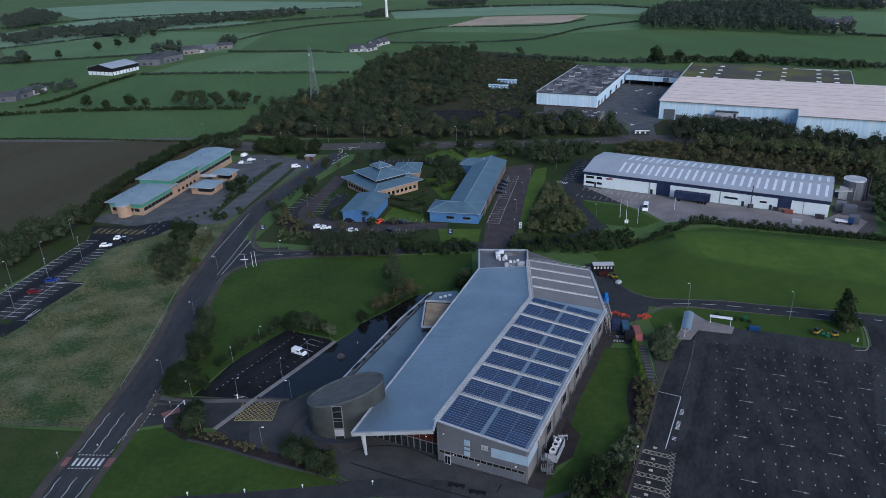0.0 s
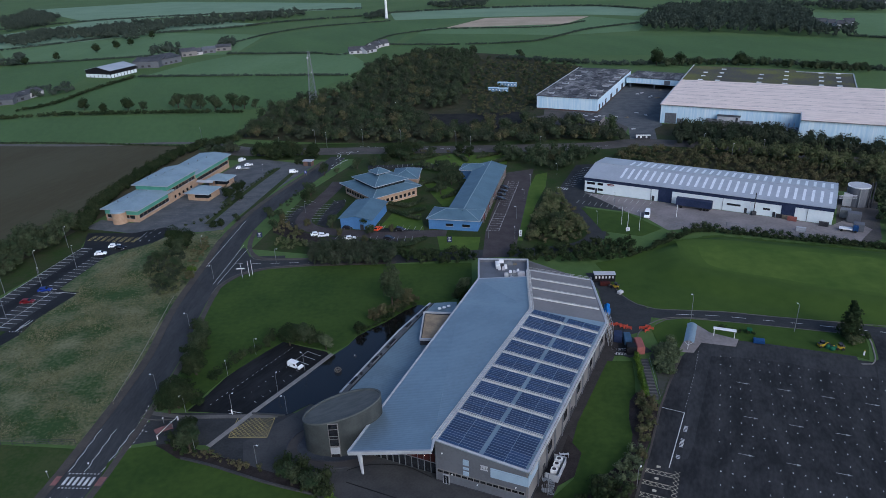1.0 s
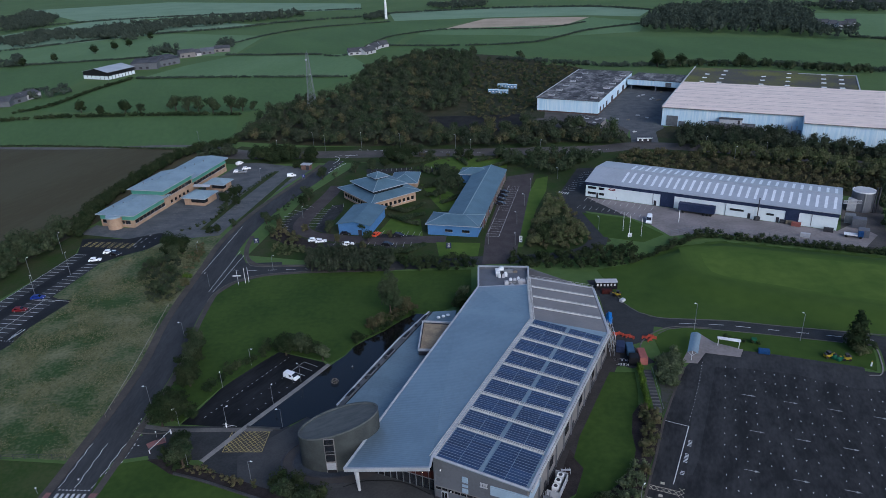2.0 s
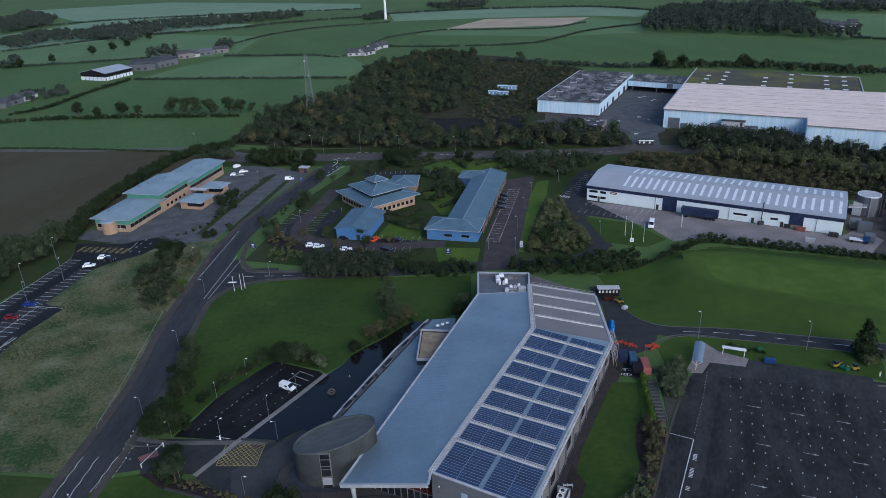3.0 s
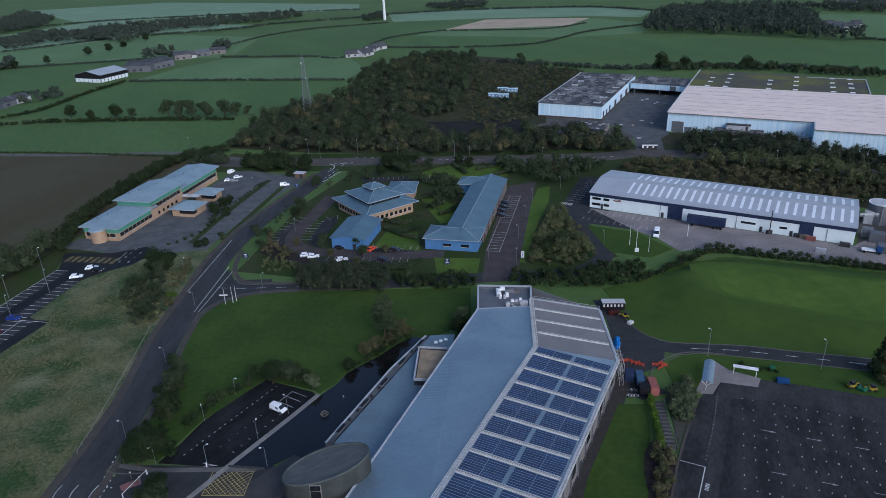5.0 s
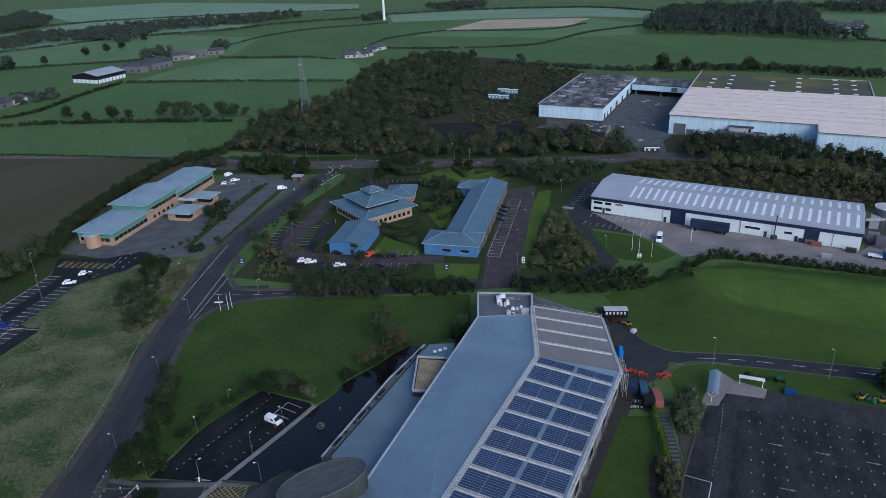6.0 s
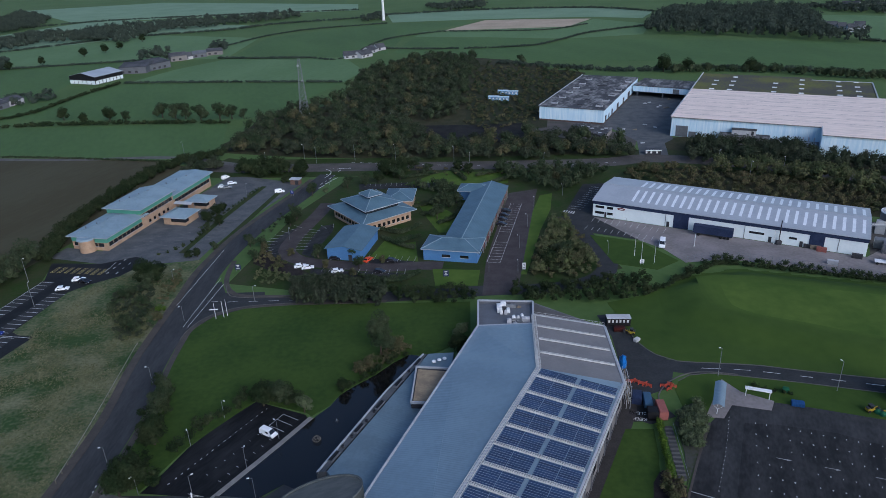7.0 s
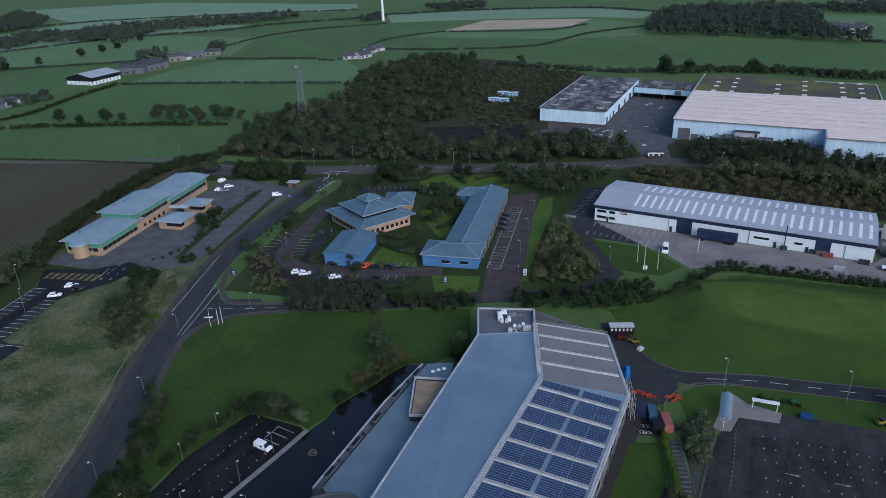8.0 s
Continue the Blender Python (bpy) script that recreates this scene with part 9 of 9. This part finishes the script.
# ---- warehouse yard ----
tank = thing("storage_tank", "grey cylindrical tank with white top rim", "tank", "", (*(164.0, 257.0), 0.05))
part("shell", tube(BM(), (0, 0, 0), (0, 0, 7.6), 4.0, None, 36), M_CLAD, tank)
part("rim", tube(BM(), (0, 0, 7.6), (0, 0, 7.95), 4.1, None, 36), M_LANTERN, tank)
part("top", tube(BM(), (0, 0, 7.95), (0, 0, 8.0), 3.7, None, 36), M_RENDER, tank, "pale tank lid")
for x in (2.2, 3.4):
    part("pipe", tube(BM(), (x, -4.2, 0), (x, -4.2, 10.2), 0.3, None, 10), M_DARK, tank)
part("ladder", bar(BM(), (-1.5, -3.85, 0.0), (-1.5, -3.8, 7.6), 0.5, 0.08), M_GALV, tank)
for p, L, w, h, m, lab in (((152.6, 244.4), 3.5, 3.0, 3.2, M_GALV, "grey plant skid beside a tank"), ((153.2, 239.6), 4.5, 3.2, 3.6, M_CLAD, "dark grey plant house in the yard"), ((150.3, 231.4), 3.5, 3.0, 2.8, M_CLAD, "grey plant house in the yard"), ((159.7, 256.2), 3.0, 2.4, 4.8, M_TRIM, "pale steel plant frame")):
    make_skip(p, -30, L, w, h, m, lab, "plant_unit")
pr = thing("pipe_bridge", "pale pipes between warehouse and tank", "pipework", "", (0, 0, 0))
for z in (4.0, 4.5, 5.0):
    part("pipe", tube(BM(), (*(155.0, 254.1), z), (*(161.5, 253.4), z), 0.14, None, 8), M_TRIM, pr)
fl = thing("flatbed_truck", "blue and white truck in the yard", "truck", "", (*(146.7, 231.2), 0.06), -28)
part("bed", block(BM(), -3, 1.2, -1.1, 1.1, 0.8, 1.2, 0.03), M_LANTERN, fl)
part("cab", block(BM(), 1.3, 3.0, -1.1, 1.1, 0.5, 2.5, 0.12), M_BLUE, fl)
for x in (-2.2, 2.2):
    for y in (-1.0, 1.0):
        part("wheel", tube(BM(), (x, y - 0.14, 0.48), (x, y + 0.14, 0.48), 0.46, None, 14), M_RUBBER, fl)
for p, m, lab in (((130.8, 244.9), M_TIMBER, "stack of brown timber pallets"), ((132.0, 243.0), M_RUST, "reddish stacked crates in the yard"), ((129.2, 246.3), M_DARK, "dark stacked pallets in the yard"), ((140.7, 236.8), M_DARK, "dark pallet stack by the wall"), ((130.4, 232.9), M_TRIM, "pale pallet stack in the yard")):
    ps = thing("pallet_stack", lab, "pallets", "yard stacks", (*p, 0.06), -30)
    for i in range(9):
        part("pallet", block(BM(), -1.6, 1.6, -0.6, 0.6, i * 0.17, i * 0.17 + 0.13), m, ps)
fence = thing("fence", "grey steel fence round the yard", "fence")
FL = smooth_line([(84.5, 239.2), (96.3, 242.6), (109.5, 237.8), (126.9, 229.9), (143.4, 222.5)], 3.0)
for p in FL:
    part("post", block(BM(), p.x - 0.05, p.x + 0.05, p.y - 0.05, p.y + 0.05, 0, 2.0), M_GALV, fence)
for p, q in zip(FL, FL[1:]):
    for z in (0.4, 1.1, 1.8):
        part("rail", bar(BM(), (p.x, p.y, z), (q.x, q.y, z), 0.04, 0.06), M_GALV, fence)
for p in [(91.1, 251.0), (119.0, 250.5)]:
    pt = thing("gate_post", "white tall gate post in the yard", "post", "yard posts", (*p, 0.06))
    part("post", tube(BM(), (0, 0, 0), (0, 0, 5.0), 0.12, None, 8), M_LANTERN, pt)
    part("cap", tube(BM(), (0, 0, 5.0), (0, 0, 5.15), 0.16, 0.05, 8), M_GALV, pt)
fl2 = thing("flue", "dark steel flue beside the warehouse", "chimney", "", (*W(67.5, -0.8), 0.05))
part("pipe", tube(BM(), (0, 0, 0), (0, 0, 9.0), 0.18, None, 10), M_DARK, fl2)
part("box", block(BM(), -0.9, 0.9, -0.6, 0.6, 0, 1.4, 0.04), M_DARK, fl2)

structure("plant_yard", solid([(140.6, 228.6), (162.6, 267.5), (175.0, 261.2), (154.1, 223.0), (144.7, 217.8)], -0.2, 0.051), M_ASPHALT_OLD, "worn asphalt round the tank", "yard")
structure("shed_forecourt", solid(SA.rect(-8, 46, -16, 0.3), -0.2, 0.047), M_ASPHALT_OLD, "worn asphalt in front of a shed", "yard")

# ---- far buildings ----
gh = thing("gatehouse", "small dark gatehouse with a white fascia", "building", "", (*(109.5, 363.2), 0.06), -8)
gh.scale = (0.8, 0.8, 0.9)
part("wall", block(BM(), -4.5, 4.5, -2, 2, 0, 2.6, 0.05), M_DARK, gh)
part("roof", block(BM(), -4.8, 4.8, -2.2, 2.2, 2.6, 2.9, 0.05), M_DARK, gh)
part("fascia", block(BM(), -4.9, 4.9, -2.36, -2.22, 2.3, 2.95, 0.02), M_LANTERN, gh, "white fascia board")
for x in (-4.2, -1.4, 2.2):
    part("window", block(BM(), x - 0.5, x + 0.5, -2.06, -1.98, 0.9, 2.0), M_LANTERN, gh)
M_BRICK_BROWN = mat("brown_brick", (0.16, 0.10, 0.075), (0.12, 0.075, 0.06), size=2, fine=0.25, rough=0.9)
M_CABIN_BLUE = mat("cabin_blue_paint", (0.14, 0.24, 0.34), (0.18, 0.28, 0.38), size=2, fine=0.4, bump=0.02, rough=0.6)
for p in [(49.2, 520.0), (55.8, 516.3), (41.0, 501.7), (47.6, 498.1)]:
    cv = thing("portable_cabin", "blue portable cabin with a pale roof in scrub", "cabin", "portable cabins", (*p, 0.05), -12)
    part("body", block(BM(), -3.6, 3.6, -1.5, 1.5, 0.2, 2.8, 0.05), M_CABIN_BLUE, cv)
    for x in (-2.4, 0.0, 2.4):
        part("window", block(BM(), x - 0.45, x + 0.45, -1.55, -1.46, 1.2, 2.1), M_LANTERN, cv, "pale window")
    part("roof", block(BM(), -3.7, 3.7, -1.6, 1.6, 2.8, 2.95, 0.03), M_SHED_WALL, cv)
    part("skirt", block(BM(), -3.5, 3.5, -1.4, 1.4, 0, 0.2), M_DARK, cv)
hut = thing("brick_hut", "small brown brick hut with a pale flat roof", "hut", "", (-65.4, 338.2, 0.05), -14)
part("wall", block(BM(), -2.2, 2.2, -1.4, 1.4, 0, 2.4, 0.04), M_BRICK_BROWN, hut)
part("roof", block(BM(), -2.6, 2.6, -1.8, 1.8, 2.4, 2.65, 0.04), M_TRIM, hut, "pale flat roof")
part("door", block(BM(), 0.2, 1.8, -1.46, -1.36, 0.05, 2.1, 0.02), M_DARK, hut, "dark door")
for v, w, h in ((4, 3, 4.2), (13, 2, 3.6), (21, 3, 4.2), (36, 5, 4.4), (54, 4, 4.2), (70, 6, 4.6)):
    part("loading_door", solid(SA.rect(38.85, 39.05, v, v + w), 0.1, h), M_DARK, shed)
part("plinth", solid(SA.rect(38.8, 39.1, 0, 103), -0.1, 0.9), mat("brown_wall_base", (0.10, 0.065, 0.055), (0.07, 0.05, 0.045)), shed, "rusty brown wall base")
part("plinth", solid(SA.rect(0, 38.9, -0.12, 0.1), -0.1, 0.9), bpy.data.materials["brown_wall_base"], shed, "rusty brown wall base")
for i, p in enumerate([(140.5, 476.4), (155.5, 483.3), (144.4, 465.9), (121.8, 420.8), (113.3, 410.3), (107.5, 412.4), (125.7, 413.8), (145.6, 459.4), (109.8, 383.2), (142, 463), (147.5, 461), (137, 474)]):
    rb = thing("rubble_heap", "scrap of pale rubble lying on the yard", "rubble", "yard rubble", (*p, 0.06), i * 47)
    b = BM()
    for k in range(4):
        x, y = (0.7 * math.cos(k * 2.1 + i), 0.5 * math.sin(k * 2.1 + i))
        block(b, x - 0.6, x + 0.6, y - 0.3, y + 0.3, 0, 0.25 + 0.1 * k, 0.08)
    part("rubble", b, (M_RENDER, M_TIMBER, M_RENDER)[i % 3], rb)

mast = thing("lattice_mast", "tall grey lattice telecom mast in the wood", "mast", "", (-82.9, 469.8, 0))
HM = 37.5
for sx, sy in ((1, 1), (1, -1), (-1, -1), (-1, 1)):
    part("leg", tube(BM(), (sx * 2.8, sy * 2.8, 0), (sx * 0.6, sy * 0.6, HM), 0.12, 0.08, 6), M_GALV, mast)
for k in range(14):
    z0, z1 = HM * k / 14, HM * (k + 1) / 14
    w0, w1 = 2.8 - 2.2 * k / 14, 2.8 - 2.2 * (k + 1) / 14
    b = BM()
    for (ax, ay), (bx, by) in (((1, 1), (1, -1)), ((1, -1), (-1, -1)), ((-1, -1), (-1, 1)), ((-1, 1), (1, 1))):
        tube(b, (ax * w0, ay * w0, z0), (bx * w1, by * w1, z1), 0.06, None, 4)
        tube(b, (bx * w0, by * w0, z0), (ax * w1, ay * w1, z1), 0.06, None, 4)
        tube(b, (ax * w0, ay * w0, z0), (bx * w0, by * w0, z0), 0.05, None, 4)
    part("bracing", b, M_GALV, mast)
for z, x, r in ((33.4, -0.7, 0.7), (24.2, 1.0, 0.4)):
    part("dish", tube(BM(), (x, -0.7 - (HM - z) * 0.064, z), (x, -1.1 - (HM - z) * 0.064, z), r, r * 0.9, 16), M_RENDER, mast)
part("antenna", tube(BM(), (0, 0, HM), (0, 0, HM + 1.6), 0.08, 0.04, 6), M_GALV, mast)
tur = thing("turbine_tower", "tall white tapering wind turbine tower", "wind turbine", "", (*(-67.8, 1041.7), 0))
part("tower", tube(BM(), (0, 0, 0), (0, 0, 48), 2.0, 1.2, 20), M_LANTERN, tur)
part("base", tube(BM(), (0, 0, -0.2), (0, 0, 0.5), 3.0, None, 20), M_KERB, tur)


def make_barn(a, b, depth, z, rise, wall, roof, label, name="barn"):
    f = Frame(*a, *b)
    L = (Vector(b) - Vector(a)).length
    ob = thing(name, label, "building", "farm buildings")
    part("wall", solid(f.rect(0, L, 0, depth), -0.2, z), wall, ob)
    for v0, v1, za, zb in ((-0.4, depth / 2, z, z + rise), (depth / 2, depth + 0.4, z + rise, z)):
        part("roof", slab(BM(), [f(-0.4, v0, za), f(L + 0.4, v0, za), f(L + 0.4, v1, zb), f(-0.4, v1, zb)], 0.2), roof, ob)
    for u in (0.0, L):
        part("gable", prism(BM(), [f(u - 0.1, 0), f(u + 0.1, 0), f(u + 0.1, depth / 2), f(u + 0.1, depth), f(u - 0.1, depth), f(u - 0.1, depth / 2)], z - 0.3, [z - 0.1, z - 0.1, z + rise - 0.2, z - 0.1, z - 0.1, z + rise - 0.2]), wall, ob)
    for i in range(max(1, int(L / 6))):
        part("opening", solid(f.rect(i * 6 + 1.5, i * 6 + 4.0, -0.12, 0.1), 0.8, min(z - 0.6, 2.6)), M_DARK, ob)
    return ob


barn = make_barn((-284.7, 621.4), (-273.0, 649.8), 28.9, 6.5, 3.0, M_BLACK, M_WROOF, "long dark farm shed with white lower wall panels")
bf = Frame(*(-284.7, 621.4), *(-273.0, 649.8))
for i in range(8):
    part("wall_panel", solid(bf.rect(i * 3.84 + 0.4, i * 3.84 + 3.44, -0.25, 0.05), 0.2, 3.2), M_WHITE_WALL, barn, "white lower wall panel")
for i in range(6):
    part("wall_panel", solid(bf.rect(-0.35, 0.05, i * 4.82 + 0.4, i * 4.82 + 4.42), 0.2, 3.2), M_WHITE_WALL, barn, "white lower wall panel")
make_barn((-284.6, 670.9), (-260.8, 671.8), 30, 6, 2.5, M_CLAD, M_FAR_ROOF, "old grey farm barn with asbestos roof")
make_barn((-263.4, 678.9), (-249.5, 702.8), 30, 6, 2.5, M_CLAD, M_FAR_ROOF, "old grey farm barn with asbestos roof")
make_barn((-259.9, 734.6), (-246.7, 742.8), 12, 5, 3, M_CLAD_LIGHT, M_FAR_ROOF, "buff-grey farmhouse with dark roof", "farmhouse")
make_barn((-249.3, 743.4), (-242.9, 749.7), 10, 3.0, 3.8, M_RENDER, M_FAR_ROOF, "white rendered farmhouse with dark roof", "farmhouse")
make_barn((-244.2, 754.0), (-231.8, 758.9), 12, 4, 2.5, M_CLAD, M_FARM_ROOF, "low grey farm outbuilding")
make_barn((-234.3, 767.8), (-219.0, 772.2), 12, 4, 2.5, M_CLAD_LIGHT, M_FAR_ROOF, "low buff-grey farm outbuilding")
make_barn((-85.0, 709.2), (-69.5, 712.8), 9, 3.0, 3.8, M_RENDER, M_FAR_ROOF, "long white cottage with dark roof", "cottage")
make_barn((-68.0, 708.6), (-58.8, 721.6), 11, 3.0, 3.8, M_RENDER, M_FAR_ROOF, "white farmhouse with dark roof", "farmhouse")
make_barn((-62.1, 734.4), (-56.0, 749.4), 10, 3.0, 3.8, M_RENDER, M_FAR_ROOF, "white cottage with dark roof", "cottage")
make_barn((-56.3, 753.7), (-48.3, 760.1), 9, 3.0, 3.8, M_RENDER, M_FAR_ROOF, "white cottage with dark roof", "cottage")
make_barn((-327.0, 519.8), (-315.3, 521.7), 18, 4, 2.5, M_CLAD, M_FAR_ROOF, "grey farm building with dark roof")
make_barn((-317.7, 526.1), (-313.1, 541.8), 16, 4, 2.0, M_CLAD, M_FAR_ROOF, "grey farm building with dark roof")
make_barn((-314.4, 544.1), (-310.0, 556.4), 14, 4, 2.0, M_RENDER, M_FAR_ROOF, "pale farm building with dark roof")
for a, b in (((414.1, 795.3), (420.5, 793.1)), ((416.8, 783.3), (426.3, 780.0)), ((422.5, 770.5), (429.2, 768.2)), ((426.0, 758.8), (438.2, 754.8)), ((441.9, 774.7), (451.2, 771.6)), ((541.8, 986.8), (556.5, 971.4)), ((570.8, 956.4), (584.6, 941.9))):
    make_barn(a, b, 10, 4.5, 3.5, M_RENDER, M_FAR_ROOF, "distant pale house with slate roof", "house")

for line in ([(-94.3, 262.5), (-87.8, 300.4), (-79.9, 336.1)], [(-82.5, 264.4), (-77.3, 293.8), (-71.3, 326.6)]):
    structure("planting_strip", ribbon(BM(), smooth_line(line, 3), 2.4, -0.1, 0.1), M_CAMPUS, "weedy planting strip in a car park", "planting bed")

# ---- meadow tufts ----
pts = [(-129, 172), (-119, 202), (-121, 210), (-115, 240), (-104, 249), (-90, 252), (-87, 198), (-83.5, 152), (-84, 130), (-105, 133), (-150, 101)]
blobs, blobs2 = [], []
while len(blobs) + len(blobs2) < 11000:
    p = (rng.uniform(-150, -83), rng.uniform(101, 250))
    if not inside(p, pts):
        continue
    d = noise.noise(Vector((p[0] * 0.09, p[1] * 0.09, 3.0)))
    if rng.random() < 0.38 + 1.3 * d:
        r = rng.uniform(0.15, 0.5)
        (blobs if rng.random() < 0.6 + d else blobs2).append((*p, 0.1, r, rng.uniform(0.3, 0.8)))
for bl, m, lab in ((blobs, mat("dry_grass", (0.175, 0.168, 0.100), (0.12, 0.128, 0.062), size=6, fine=0.5, island=0.3, rough=1.0, spec=0.05), "tufts of tall dry pale grass"), (blobs2, mat("green_tufts", (0.06, 0.075, 0.025), (0.09, 0.095, 0.04), size=6, fine=0.5, island=0.3, rough=1.0, spec=0.05), "tufts of tall green grass")):
    ob2 = new("grass_tufts", leaf_mesh("grass_tufts", bl, 10, 0.13, 0.8, 0))
    ob2.data.materials.append(m)
    tagged(ob2, lab, "grass", "", "stuff")
